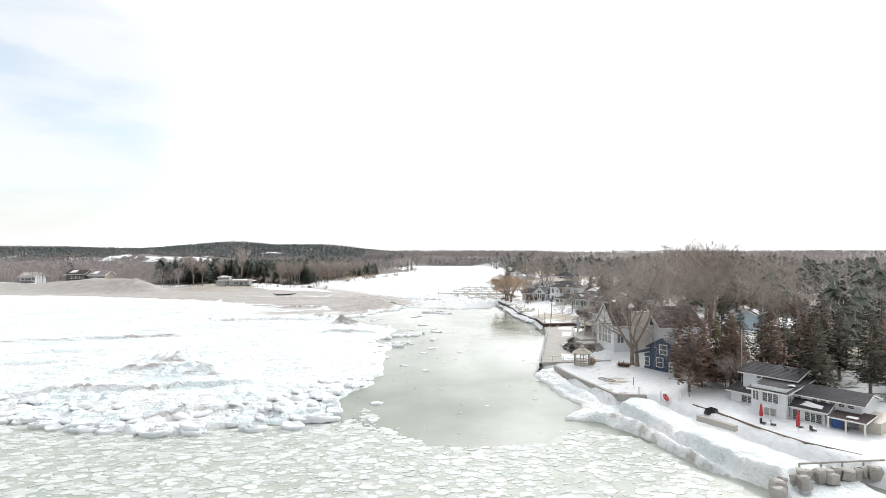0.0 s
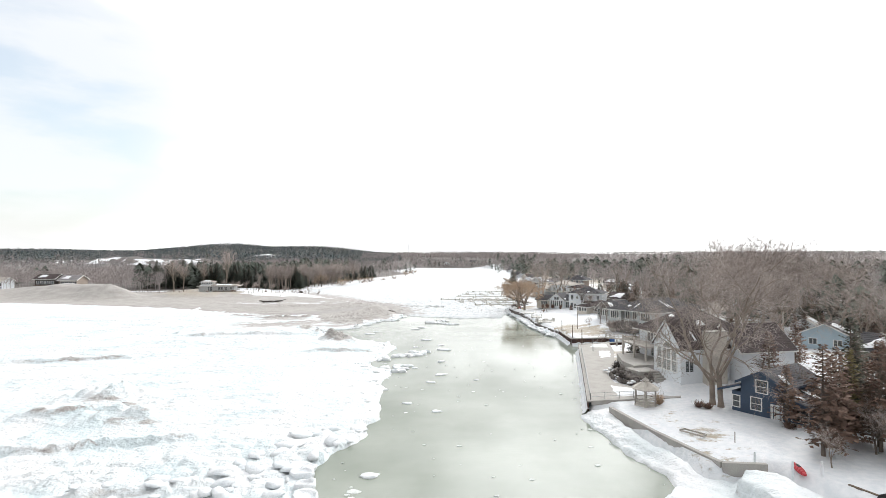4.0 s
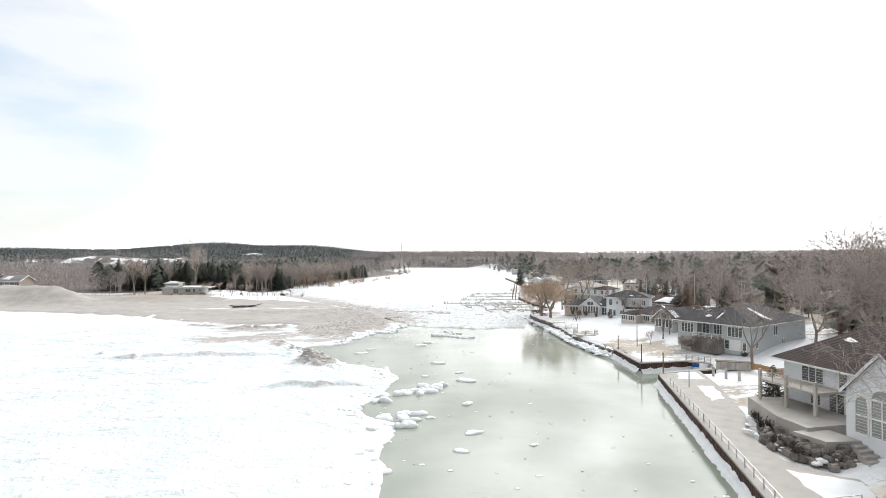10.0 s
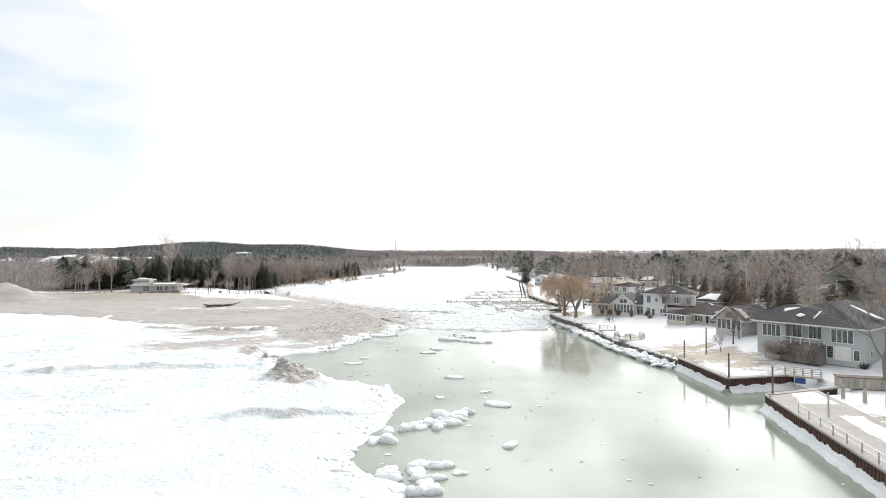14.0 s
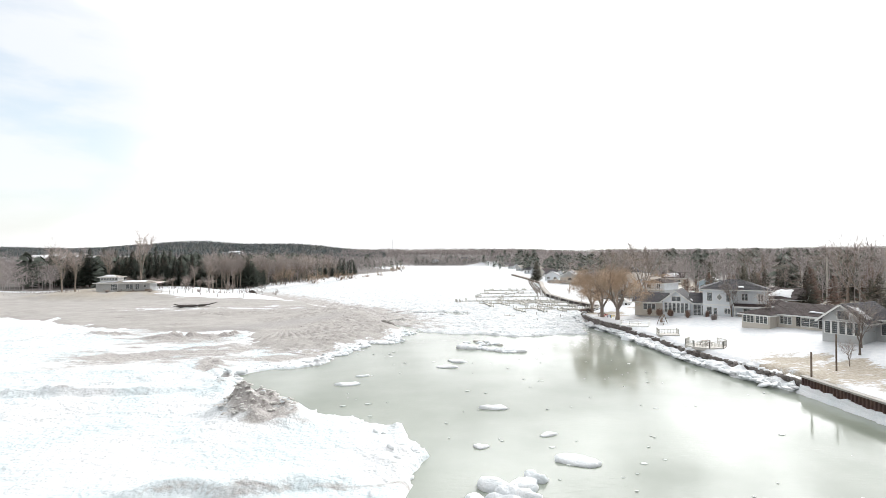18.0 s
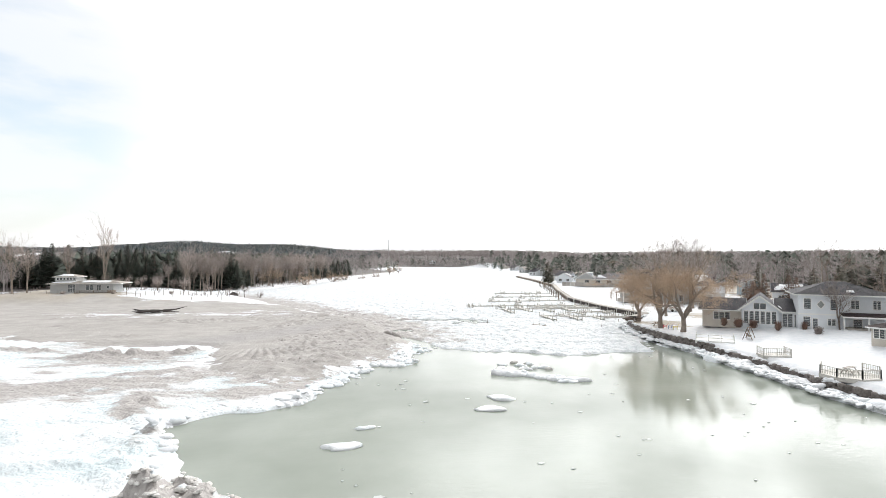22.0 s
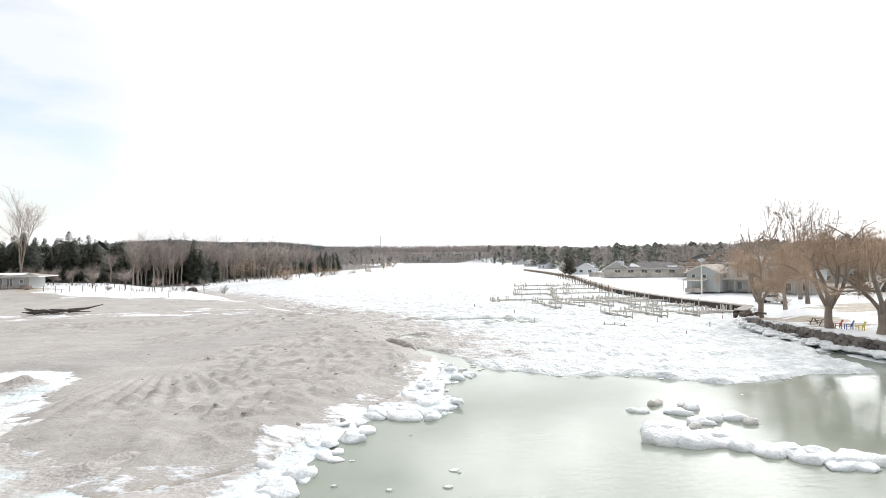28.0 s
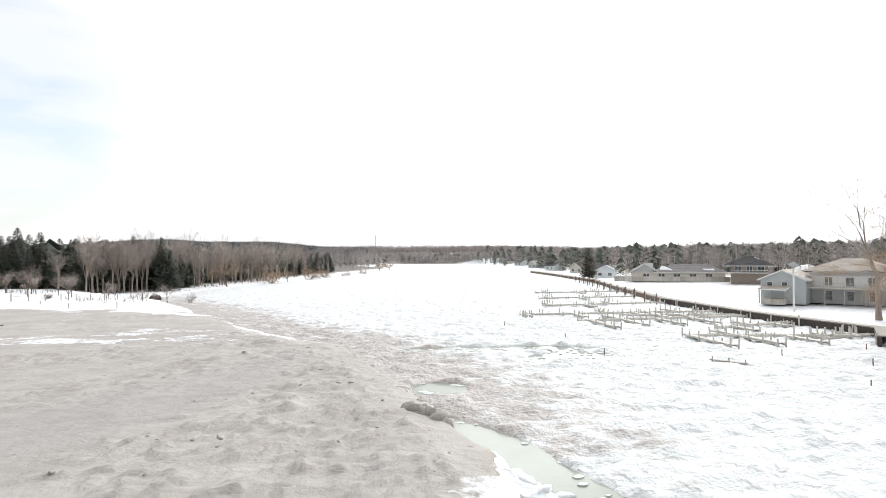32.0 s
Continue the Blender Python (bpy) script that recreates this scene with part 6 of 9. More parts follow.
window(n, "W", 1.0, -11.0, -9.6, 0.5, 2.5, 2, 1)
wall_block(n, 2.5, 10, 0, 6.5, -0.6, 2.7, siding_beige, lap=0.3)
gable_roof(n, 2.5, 10, 0, 6.5, 2.8, 1.6, "y", shingle_dark, siding_beige, 0.6)
window(n, "W", 2.5, 2.0, 4.6, 0.9, 2.2, 3, 1)
snow_patch(n, [(0.2, -5.9, 3.1), (3.5, -6.0, 3.1), (3.4, -5.2, 3.6), (0.4, -5.3, 3.6)], 51, lift=0.25)

# houses across the marina
bh = house("house", 81.5, 286.0, 2.2, 35, "grey-blue boathouse with pale sloping roof")
bh.scale = (0.82, 0.82, 0.88)
wall_block(bh, 0, 12, -9, 0, -0.6, 4.6, siding_green, lap=0.3)
gable_roof(bh, 0, 12, -9, 0, 4.6, 1.9, "x", shingle_light, siding_green, 0.6)
window(bh, "W", 0, -2.4, -1.4, 2.8, 4.0, 1, 1)
window(bh, "W", 0, -5.4, -4.4, 2.8, 4.0, 1, 1)
wall_block(bh, -4, 0, -5.5, -1, -0.6, 0.6, timber_grey)
shed_roof(bh, -4.4, 0, -6, -0.5, 2.5, 3.0, "W", shingle_light)
for y in (-5.8, -3.2, -0.7):
    part("post", Shape().box(-4.2, -4.0, y - 0.1, y + 0.1, -0.4, 2.6), timber_grey, bh)
big = house("house", 88.0, 281.5, 2.2, 35, "white two-storey house with pale hipped roof and long balcony")
big.scale = (0.85, 0.74, 0.88)
wall_block(big, 2.5, 15, -24, 0, -0.6, 2.7, siding_grey, lap=0.3)
wall_block(big, 2.5, 15, -24, 0, 2.7, 5.4, siding_white, lap=0.3)
hip_roof(big, 2.5, 15, -16, 0.5, 6.6, 2.4, shingle_light, 0.9)
wall_block(big, 3.5, 15, -15.5, 0, 5.3, 6.6, siding_white)
hip_roof(big, 2.5, 15, -24, -15, 5.4, 1.6, shingle_brown, 0.7)
bal = part("balcony", Shape().box(-1.5, 2.5, -24, 1.0, 2.7, 2.95), timber_grey, big)
railing(bal, [(-1.4, 0.9, 2.95), (-1.4, -23.9, 2.95)], 1.0, timber_grey, 2.0, 2, pickets=0.35)
for k in range(7):
    part("post", Shape().box(-1.4, -1.15, -23.6 + k * 4.0, -23.35 + k * 4.0, -0.6, 2.7), timber_grey, big)
for k in range(5):
    window(big, "W", 2.5, -22 + k * 4.4, -20.4 + k * 4.4, 3.3, 5.0, 2, 1)
    window(big, "W", 2.5, -22 + k * 4.4, -20.6 + k * 4.4, 0.1, 2.1, 1, 1, name="door")
bun = house("house", 103.5, 372, 2.3, 60, "long brown brick bungalow with shallow grey roof")
wall_block(bun, 0, 11, -30, 0, -0.6, 2.6, siding_beige)
hip_roof(bun, 0, 11, -30, -8, 2.7, 2.6, shingle_grey, 0.8)
gable_roof(bun, 0, 11, -9, 0, 2.7, 2.8, "x", shingle_grey, siding_grey, 0.7)
for k in range(5):
    window(bun, "W", 0, -26 + k * 5, -24 + k * 5, 0.9, 2.1, 2, 1)
snow_patch(bun, [(0.5, -14, 3.0), (0.8, -9, 3.0), (3.5, -10, 4.6), (3.2, -11, 4.6)], 91, lift=0.22)
snow_patch(bun, [(0.5, -27, 3.0), (0.8, -23, 3.0), (1.6, -23, 3.6), (1.4, -27, 3.6)], 92, lift=0.22)
part("dormer", Shape().box(2.0, 5.5, -7.4, -4.4, 3.4, 5.6), siding_white, bun)
for k in range(24):
    part("fence_panel", Shape().box(-6.1, -6.0, -40 + k * 1.9, -38.2 + k * 1.9, -0.4, 1.3), timber_grey, bun)
two = house("house", 122, 345, 2.4, 50, "two-storey cottage with dark hipped roof and balcony")
wall_block(two, 0, 9, -10, 0, -0.6, 5.0, siding_tan)
hip_roof(two, -2, 9, -11.5, 1.5, 5.1, 3.0, shingle_dark, 0.8)
part("balcony", Shape().box(-2, 0, -10, 0, 2.7, 2.95), white_paint, two)
part("rail", Shape().box(-2, -1.9, -10, 0, 3.6, 3.75), white_paint, two)
for k in range(3):
    window(two, "W", 0, -9 + k * 3.1, -7.4 + k * 3.1, 3.2, 4.9, 2, 1)
snow_patch(two, [(-1, -10.5, 5.5), (0.5, -10.8, 5.6), (3.0, -6.8, 7.4), (2.2, -6.2, 7.5)], 61, lift=0.2)

# house on the sandy bank
q = house("house", -76.0, 322.5, 3.3, 0, "long low grey beach house with flat snow-dusted roof")
q.scale = (0.78, 0.85, 0.85)
wall_block(q, -26, -2, 0, 9, -1.8, 3.4, siding_grey, lap=0.3)
hip_roof(q, -26, 0.5, -0.4, 9, 3.6, 0.9, shingle_light, 1.0)
wall_block(q, -25, -17, 1.5, 8, 3.6, 6.0, siding_grey)
hip_roof(q, -25, -17, 1.5, 8, 6.1, 1.0, shingle_light, 0.8)
for k in range(6):
    window(q, "S", 1.5, -24.4 + k * 1.25, -23.6 + k * 1.25, 4.9, 5.7, 1, 1)
window(q, "S", 0, -19.5, -16.6, 0.4, 3.0, 3, 2)
window(q, "S", 0, -12.6, -9.6, 1.0, 2.9, 2, 1)
window(q, "S", 0, -8.4, -6.8, 0.8, 3.0, 2, 1)
window(q, "S", 0, -4.6, -3.6, 1.6, 2.6, 1, 1)
deck = part("deck", Shape().box(-15.5, -1, -3.0, 0, -0.2, 0.05), timber, q, "dark timber deck")
railing(deck, [(-15.4, -2.9, 0.05), (-1.1, -2.9, 0.05)], 1.0, timber, 1.8, 3)
part("wall", Shape().box(-3.0, -1.0, -2.9, 0, -2.0, 0.9), siding_tan, q)
for k in range(9):
    part("step", Shape().box(-1 + k * 0.5, -0.5 + k * 0.5, -2.4, -0.9, -0.35 - k * 0.27, -0.2 - k * 0.27), timber_grey, q)
railing(deck, [(-1, -2.5, 0.0), (3.6, -2.5, -2.4)], 0.9, timber, 1.5, 1)
chimney(q, -14.6, -14.1, 3, 3.5, 3.6, 5.3, metal_grey, False)
snow_patch(q, [(-25.5, -1.2, 3.75), (-17, -1.2, 3.75), (-17, 1.2, 4.2), (-25, 1.2, 4.2)], 72, lift=0.12)
snow_patch(q, [(-25.2, 0.9, 6.2), (-17, 0.9, 6.2), (-19, 4.2, 7.0), (-23, 4.2, 7.0)], 73, lift=0.12)
snow_patch(q, [(-15, -0.8, 3.8), (-2, -0.8, 3.8), (-3.5, 3.4, 4.5), (-15, 3.4, 4.5)], 71, lift=0.1)
for x, y, z, wide, tall, wm, rm, label in ((-163, 331, 6.6, 10, 3.2, siding_tan, shingle_grey, "grey two-storey beach house on the dune"), (-176, 334, 6.8, 11, 3.6, black_wood, shingle_brown, "brown beach house with snowy roof on the dune"), (-214, 352, 5.0, 10, 3.2, siding_white, shingle_light, "small pale house among trees behind the dune")):
    far_house = house("house", x, y, z, -8, label)
    wall_block(far_house, -wide, 0, 0, 9, -4.0, tall, wm)
    gable_roof(far_house, -wide, 0, 0, 9, tall, 2.2, "x", rm, wm, 0.8, step=0.8)
    for k in range(4):
        window(far_house, "S", 0, -wide + 1.0 + k * (wide - 1) / 4, -wide + 3.0 + k * (wide - 1) / 4, 0.6, 2.2, 2, 1)
        window(far_house, "S", 0, -wide + 1.2 + k * (wide - 1) / 4, -wide + 2.4 + k * (wide - 1) / 4, -2.0, -0.6, 2, 1)
    part("balcony", Shape().box(-wide + 0.5, -0.5, -2.0, 0, -0.25, 0.0), timber, far_house)
    snow_patch(far_house, [(-wide + 1, 0.2, tall + 0.3), (-wide * 0.45, 0.2, tall + 0.3), (-wide * 0.5, 3.6, tall + 1.8), (-wide + 2, 3.6, tall + 1.8)], int(-x), lift=0.25)

# small cottages along the far bank
for i, (x, y, a, wm, rm) in enumerate(((119, 432, 15, siding_white, shingle_dark), (127, 470, 12, siding_beige, shingle_brown), (132, 520, 10, siding_white, shingle_dark), (146, 590, 12, siding_grey, shingle_light), (158, 660, 15, siding_white, shingle_dark), (172, 740, 10, siding_beige, shingle_dark), (186, 815, 14, siding_white, shingle_light), (120, 958, 80, siding_white, shingle_light), (165, 948, 75, siding_beige, shingle_dark))):
    fc = house("cottage", x, y, ground_at(x, y), a, "small pale cottage on the far river bank", "house")
    wall_block(fc, 0, 9, -5, 5, -0.8, 3.0, wm)
    gable_roof(fc, 0, 9, -5, 5, 3.0, 2.4, "x" if i % 2 else "y", rm, wm, 0.6, step=0.8)
    window(fc, "W", 0, -3.6, -1.6, 0.8, 2.2, 2, 1)
    window(fc, "W", 0, 1.2, 3.2, 0.8, 2.2, 2, 1)


# ---- sea walls, paving and shore ice ----
def pile_mesh():
    s = Shape()
    p = [(0, 0), (0.15, 0), (0.22, 0.16), (0.37, 0.16), (0.44, 0), (0.5, 0)]
    v = [(x, y, -1.4) for x, y in p] + [(x, y, 0) for x, y in p] + [(x, y + 0.03, -1.4) for x, y in p] + [(x, y + 0.03, 0) for x, y in p]
    n = len(p)
    s.add(v, [(i, i + 1, n + i + 1, n + i) for i in range(n - 1)] + [(2 * n + i + 1, 2 * n + i, 3 * n + i, 3 * n + i + 1) for i in range(n - 1)])
    return mesh_of("pile", s, steel_brown)


pile_me = pile_mesh()


def sheet_pile_wall(line, top, label):
    t = thing("sea_wall", Matrix(), label, "sea wall", kind="structure")
    for (ax, ay), (bx, by) in zip(line, line[1:]):
        a, b = Vector((ax, ay, top)), Vector((bx, by, top))
        d = (b - a)
        turn = math.degrees(math.atan2(d.y, d.x))
        n = int(d.length / 0.5)
        for i in range(n):
            p = a.lerp(b, i / n)
            shared("pile", pile_me, t, pose(p.x, p.y, top - 0.02, 0, 0, turn))
        side = Vector((d.y, -d.x, 0)).normalized()
        part("cap", Shape().beam(a + side * 0.12 + Vector((0, 0, 0.05)), b + side * 0.12 + Vector((0, 0, 0.05)), 0.75, 0.2), concrete, t, "worn concrete wall cap")
        f = Shape()
        rr = random.Random(int(ax * 10))
        m = max(2, int(d.length / 0.6))
        ring = []
        for i in range(m + 1):
            p = a.lerp(b, i / m)
            k, w = rr.uniform(0.75, 1.15), rr.uniform(0.8, 1.2)
            ring += [(p.x - side.x * q * w, p.y - side.y * q * w, z * k) for q, z in ((0.95, -0.2), (0.85, 0.12), (0.5, 0.38), (0.34, 0.62), (0.26, 0.95), (-0.15, 0.9))]
        f.add(ring, [(6 * i + c, 6 * i + c + 1, 6 * i + c + 7, 6 * i + c + 6) for i in range(m) for c in range(5)])
        o = part("foot_ice", f, ice_white, t, "white ice frozen to the wall foot", True)
        tagged(o, kind="stuff")
    return t


sheet_pile_wall([(49.5, 135.3), (40.4, 108.9), (32.4, 86.0)][::-1], 1.9, "steel sheet-pile sea wall with concrete cap")
sheet_pile_wall([(49.5, 135.3), (61.5, 137.6)], 1.9, "short sheet-pile wall at the boat slip mouth")
sheet_pile_wall([(61.6, 144.9), (50.9, 144.3)], 1.85, "brown steel sheet-pile wall along the boat slip")
sheet_pile_wall([(50.9, 144.3), (52.7, 159.2)], 1.85, "brown steel sheet-pile wall under the lawn")
pave = [(32.9, 86.3), (40.9, 109.0), (49.9, 135.2), (57.5, 136.4), (54, 126), (48, 112), (42.6, 103), (41.2, 97), (43.2, 93), (48.5, 89), (47, 86.6)]
solo("pavement", Shape().prism(pave, 1.3, 1.98), concrete, Matrix(), "pale concrete quay paving beside the sea wall", "pavement", kind="structure")
rail1 = thing("quay_railing", Matrix(), "grey metal quay railing on slim posts", "railing")
railing(rail1, [(32.9, 86.7, 1.98), (40.8, 109.4, 1.98), (47.0, 127.5, 1.98)], 1.05, metal_grey, 2.5, 2, 0.04)
railing(rail1, [(32.9, 86.7, 1.98), (39.8, 87.2, 1.98)], 1.05, metal_grey, 2.3, 2, 0.04)
retain = thing("retaining_wall", Matrix(), "low concrete retaining wall edged with snow", "wall", kind="structure")
for (ax, ay), (bx, by) in zip([(34.4, 83.0), (35.3, 73), (36.7, 64.6), (37.2, 62.0)], [(35.3, 73), (36.7, 64.6), (37.2, 62.0), (41.5, 61.0)]):
    part("wall", Shape().beam((ax, ay, 1.25), (bx, by, 1.25), 0.5, 1.4), concrete, retain)
log_edge = thing("log_edging", Matrix(), "dark timber edging of a snowy lawn", "edging", kind="structure")
for (ax, ay), (bx, by) in zip([(45.7, 55.6), (46.9, 51.1), (48.0, 44.7), (49.6, 39.5)], [(46.9, 51.1), (48.0, 44.7), (49.6, 39.5), (52.6, 35.2)]):
    part("beam", Shape().beam((ax, ay, 1.8), (bx, by, 1.8), 0.2, 0.22), timber, log_edge)
solo("concrete_block", Shape().beam((43.0, 49.9, 1.75), (45.1, 45.2, 1.75), 0.7, 0.7), concrete, Matrix(), "long low concrete block edged with snow", "concrete block")


# long ice-coated kerb: front line and back line of its flat top
PLAT = [(35.9, 57.6), (38.2, 60.2), (41.0, 58.8), (41.5, 47), (42.6, 32), (39.8, 30.6), (37.5, 45)]
LUMPS = [(31.5, 57.0), (33.8, 55.2), (35.3, 49), (35.6, 43), (36.0, 37.5), (38.2, 31.0)]


def line_distance(x, y, line):
    rd = np.full(x.shape, 1e9)
    for (ax, ay), (bx, by) in zip(line, line[1:]):
        tt = np.clip(((x - ax) * (bx - ax) + (y - ay) * (by - ay)) / ((bx - ax) ** 2 + (by - ay) ** 2), 0, 1)
        rd = np.minimum(rd, np.hypot(x - ax - tt * (bx - ax), y - ay - tt * (by - ay)))
    return rd


def cobbles(x, y, cell, seed):
    """Rounded domes packed side by side, 0..1."""
    best = np.full(x.shape, 9.0)
    cx, cy = np.floor(x / cell), np.floor(y / cell)
    for i in (-1, 0, 1):
        for j in (-1, 0, 1):
            a, b = (cx + i).astype(np.int64), (cy + j).astype(np.int64)
            n = (a * 374761393 + b * 668265263 + seed * 1442695041) & 0xFFFFFFFF
            n = ((n ^ (n >> 13)) * 1274126177) & 0xFFFFFFFF
            best = np.minimum(best, np.hypot(x / cell - a - (n & 0xFFFF) / 65535.0, y / cell - b - ((n >> 16) & 0xFFFF) / 65535.0))
    return np.sqrt(np.clip(1 - best ** 2, 0, 1))


def shore_ice_height(x, y):
    wx, wy = x + fractal(x, y, 4, 271, 3) * 0.6, y + fractal(x, y, 4, 283, 3) * 0.6
    d = inside_distance(wx, wy, RIGHT_LAND)
    pd = inside_distance(x * 0.8 + wx * 0.2, y * 0.8 + wy * 0.2, PLAT)
    drip = 0.14 * value_noise(x * 0.6, y, 0.55, 35) + 0.10 * value_noise(x, y, 1.7, 36)
    plat = smooth(-0.22, 0.18, pd + drip) * (0.9 + 0.1 * smooth(0.1, 0.9, pd))
    gap = 1 - 0.45 * np.exp(-(((y - 46.5 - 0.2 * (x - 39)) / 0.8) ** 2))
    ridge = np.exp(-(line_distance(x, y, LUMPS) / 1.15) ** 4) * (0.05 + 0.75 * cobbles(x, y, 2.0, 7) + 0.10 * fractal(x, y, 0.8, 18, 2)) * smooth(60, 54, y)
    slabs = [(32.2, 36.2), (34.6, 38.4), (36.9, 35.9), (36.4, 33.6), (33.2, 33.0)]
    block = (0.75 + 0.12 * (x - 34)) * smooth(-0.15, 0.2, inside_distance(wx, wy, slabs))
    base = 0.28 + 0.22 * smooth(0.5, 3.5, d) + fractal(x, y, 2.5, 29, 4) * 0.13 + 0.30 * np.clip(fractal(x, y, 1.3, 27, 3), 0, 1) * smooth(5, 1, d) + 0.2 * np.exp(-((d - 0.9) / 0.7) ** 2)
    base = base + 0.6 * smooth(0.8, 2.4, d) * smooth(62, 65, y)
    trench = 0.28 * np.exp(-((pd + 0.9) / 0.5) ** 2)
    h = base - trench + np.maximum(plat * gap * (1.6 + 0.06 * fractal(x, y, 6, 3, 2) + 0.05 * fractal(x, y, 1.8, 33, 3)), np.maximum(ridge, block))
    z = -0.7 + smooth(-0.35, 0.35, d) * (0.7 + h)
    cut = smooth(4.1, 3.4, d) * smooth(61, 62.5, y) + smooth(13.5, 11.0, d) * (1 - smooth(61, 62.5, y))
    return np.where(y > 85.5, -0.7, -0.7 + (z + 0.7) * cut)


def shore_dirt(x, y, z):
    """Sand caught in the lumps and in the face of the old spray ice."""
    face = np.exp(-((inside_distance(x, y, PLAT) + 0.1) / 0.35) ** 2)
    lump = np.exp(-(line_distance(x, y, LUMPS) / 1.4) ** 4) * smooth(58, 53, y)
    return np.clip(0.36 * lump + 0.24 * face + 0.04, 0, 1)


shore_ice = sheet("shore_ice", np.arange(24, 49, 0.24), np.arange(2, 87, 0.24), shore_ice_height, shelf_material("shore_ice", (0.62, 0.67, 0.69), (0.77, 0.785, 0.80), 0.5), keep=lambda x, y, z: z > -0.6, attrs=(("dirt", shore_dirt),))
tagged(shore_ice, "rounded spray-ice crust over the shore wall", "ice", kind="structure")


def bank_ice_height(x, y):
    wx, wy = x + fractal(x, y, 3, 371, 3) * 0.7, y + fractal(x, y, 3, 383, 3) * 0.7
    d = inside_distance(wx, wy, RIGHT_LAND) + 0.5
    lumps = np.clip(fractal(x, y, 1.9, 91, 3) + 0.25, 0, 2) * 0.42
    big = 0.8 * np.exp(-(((y - 166) / 6) ** 2)) * np.abs(fractal(x, y, 2.2, 14, 3))
    return -0.5 + smooth(-0.2, 0.5, d) * (0.85 + lumps + big + 0.25 * smooth(0.5, 3, d)) * (smooth(5.2, 3.6, d) * (1 - smooth(200, 210, y)) + smooth(2.6, 1.7, d) * smooth(200, 210, y)) * smooth(159, 160.5, y) * (1 - smooth(246, 250, y)) * (1 - 0.45 * smooth(206, 212, y))


bank_ice = sheet("bank_ice", np.arange(48.5, 68, 0.4), np.arange(157, 251, 0.4), bank_ice_height, ice_white, keep=lambda x, y, z: z > -0.35)
tagged(bank_ice, "lumpy white ice along the foot of the bank", "ice", kind="structure")

# rock wall under the lawns
stone_mes = []
for k in range(7):
    r7 = random.Random(100 + k)
    s = Shape()
    n7 = 8
    lo = [(0.5 * math.cos(a) * r7.uniform(0.8, 1.1), 0.36 * math.sin(a) * r7.uniform(0.8, 1.1)) for a in [2 * math.pi * i / n7 for i in range(n7)]]
    s.add([(x, y, -0.35) for x, y in lo] + [(x * 1.05, y * 1.05, 0.1 + r7.uniform(-0.05, 0.05)) for x, y in lo] + [(x * 0.7, y * 0.7, 0.3 + r7.uniform(-0.05, 0.08)) for x, y in lo],
          [(i, (i + 1) % n7, n7 + (i + 1) % n7, n7 + i) for i in range(n7)] + [(n7 + i, n7 + (i + 1) % n7, 2 * n7 + (i + 1) % n7, 2 * n7 + i) for i in range(n7)] + [tuple(range(2 * n7, 3 * n7))])
    stone_mes.append(mesh_of("stone", s, rock))
ROCK_LINE = [(53.0, 159.4), (52.6, 170), (52.2, 181), (53.9, 193.8), (54.4, 204), (54.0, 211), (53.8, 219), (55.0, 228), (58.4, 237.4), (61.0, 241.0), (65.4, 245.6), (69, 250.0)]
rock_wall = thing("rock_wall", Matrix(), "dark dry-stone wall edging the river lawns", "rock wall", kind="structure")
r8 = random.Random(8)
for (ax, ay), (bx, by) in zip(ROCK_LINE, ROCK_LINE[1:]):
    L = math.hypot(bx - ax, by - ay)
    turn = math.degrees(math.atan2(by - ay, bx - ax))
    n8 = int(L / 0.95)
    for i in range(n8):
        for lay in range(3 if ay >= 203 else 2):
            f = (i + 0.5 * (lay % 2)) / n8
            shared("stone", stone_mes[r8.randrange(7)], rock_wall, pose(ax + (bx - ax) * f + r8.uniform(-0.1, 0.1), ay + (by - ay) * f, (0.72 if ay < 222 else 0.42 if ay < 232 else 0.1) + lay * 0.42, r8.uniform(-8, 8), r8.uniform(-8, 8), turn + r8.uniform(-12, 12)) @ Matrix.Diagonal((r8.uniform(0.9, 1.3), r8.uniform(0.8, 1.1), r8.uniform(0.6, 0.95), 1)))
# boulders of the sea wall corner, snow on top
boulders = thing("boulder_row", Matrix(), "row of rough armour stones with snow tops", "boulders", kind="structure")
r27 = random.Random(27)
for i, (x, y) in enumerate([(43.2 + k * 1.02, 32.6 + 0.25 * math.sin(k * 2.1)) for k in range(9)] + [(41.6, 32.0), (40.4, 31.3), (39.2, 30.4), (38.3, 29.2), (42.4, 31.0), (46, 31.6)]):
    w, dp, h = r27.uniform(0.42, 0.62), r27.uniform(0.4, 0.6), r27.uniform(0.55, 0.85)
    v = [(sx * w * c + r27.uniform(-0.1, 0.1), sy * dp * c + r27.uniform(-0.1, 0.1), z * h + r27.uniform(-0.06, 0.06)) for z, c in ((-0.6, 1.0), (0.35, 1.05), (0.8, 0.95), (1.0, 0.7)) for sx, sy in ((-1, -0.8), (0.2, -1.05), (1, -0.7), (1.05, 0.6), (0, 1), (-0.95, 0.8))]
    f = [(6 * k + q, 6 * k + (q + 1) % 6, 6 * k + 6 + (q + 1) % 6, 6 * k + 6 + q) for k in range(3) for q in range(6)] + [(18, 19, 20, 21, 22, 23)]
    part("block", Shape().add(v, f).moved(pose(x, y, 1.0, r27.uniform(-6, 6), r27.uniform(-6, 6), r27.uniform(-25, 25))), concrete, boulders)
rail_fence = thing("log_fence", Matrix(), "low log rail fence above the stones", "fence")
for i in range(4):
    part("rail", Shape().tube((44 + i * 2.4, 33.6, 1.9), (46.3 + i * 2.4, 33.5, 1.95), 0.1, 0.09, 6), timber_grey, rail_fence)
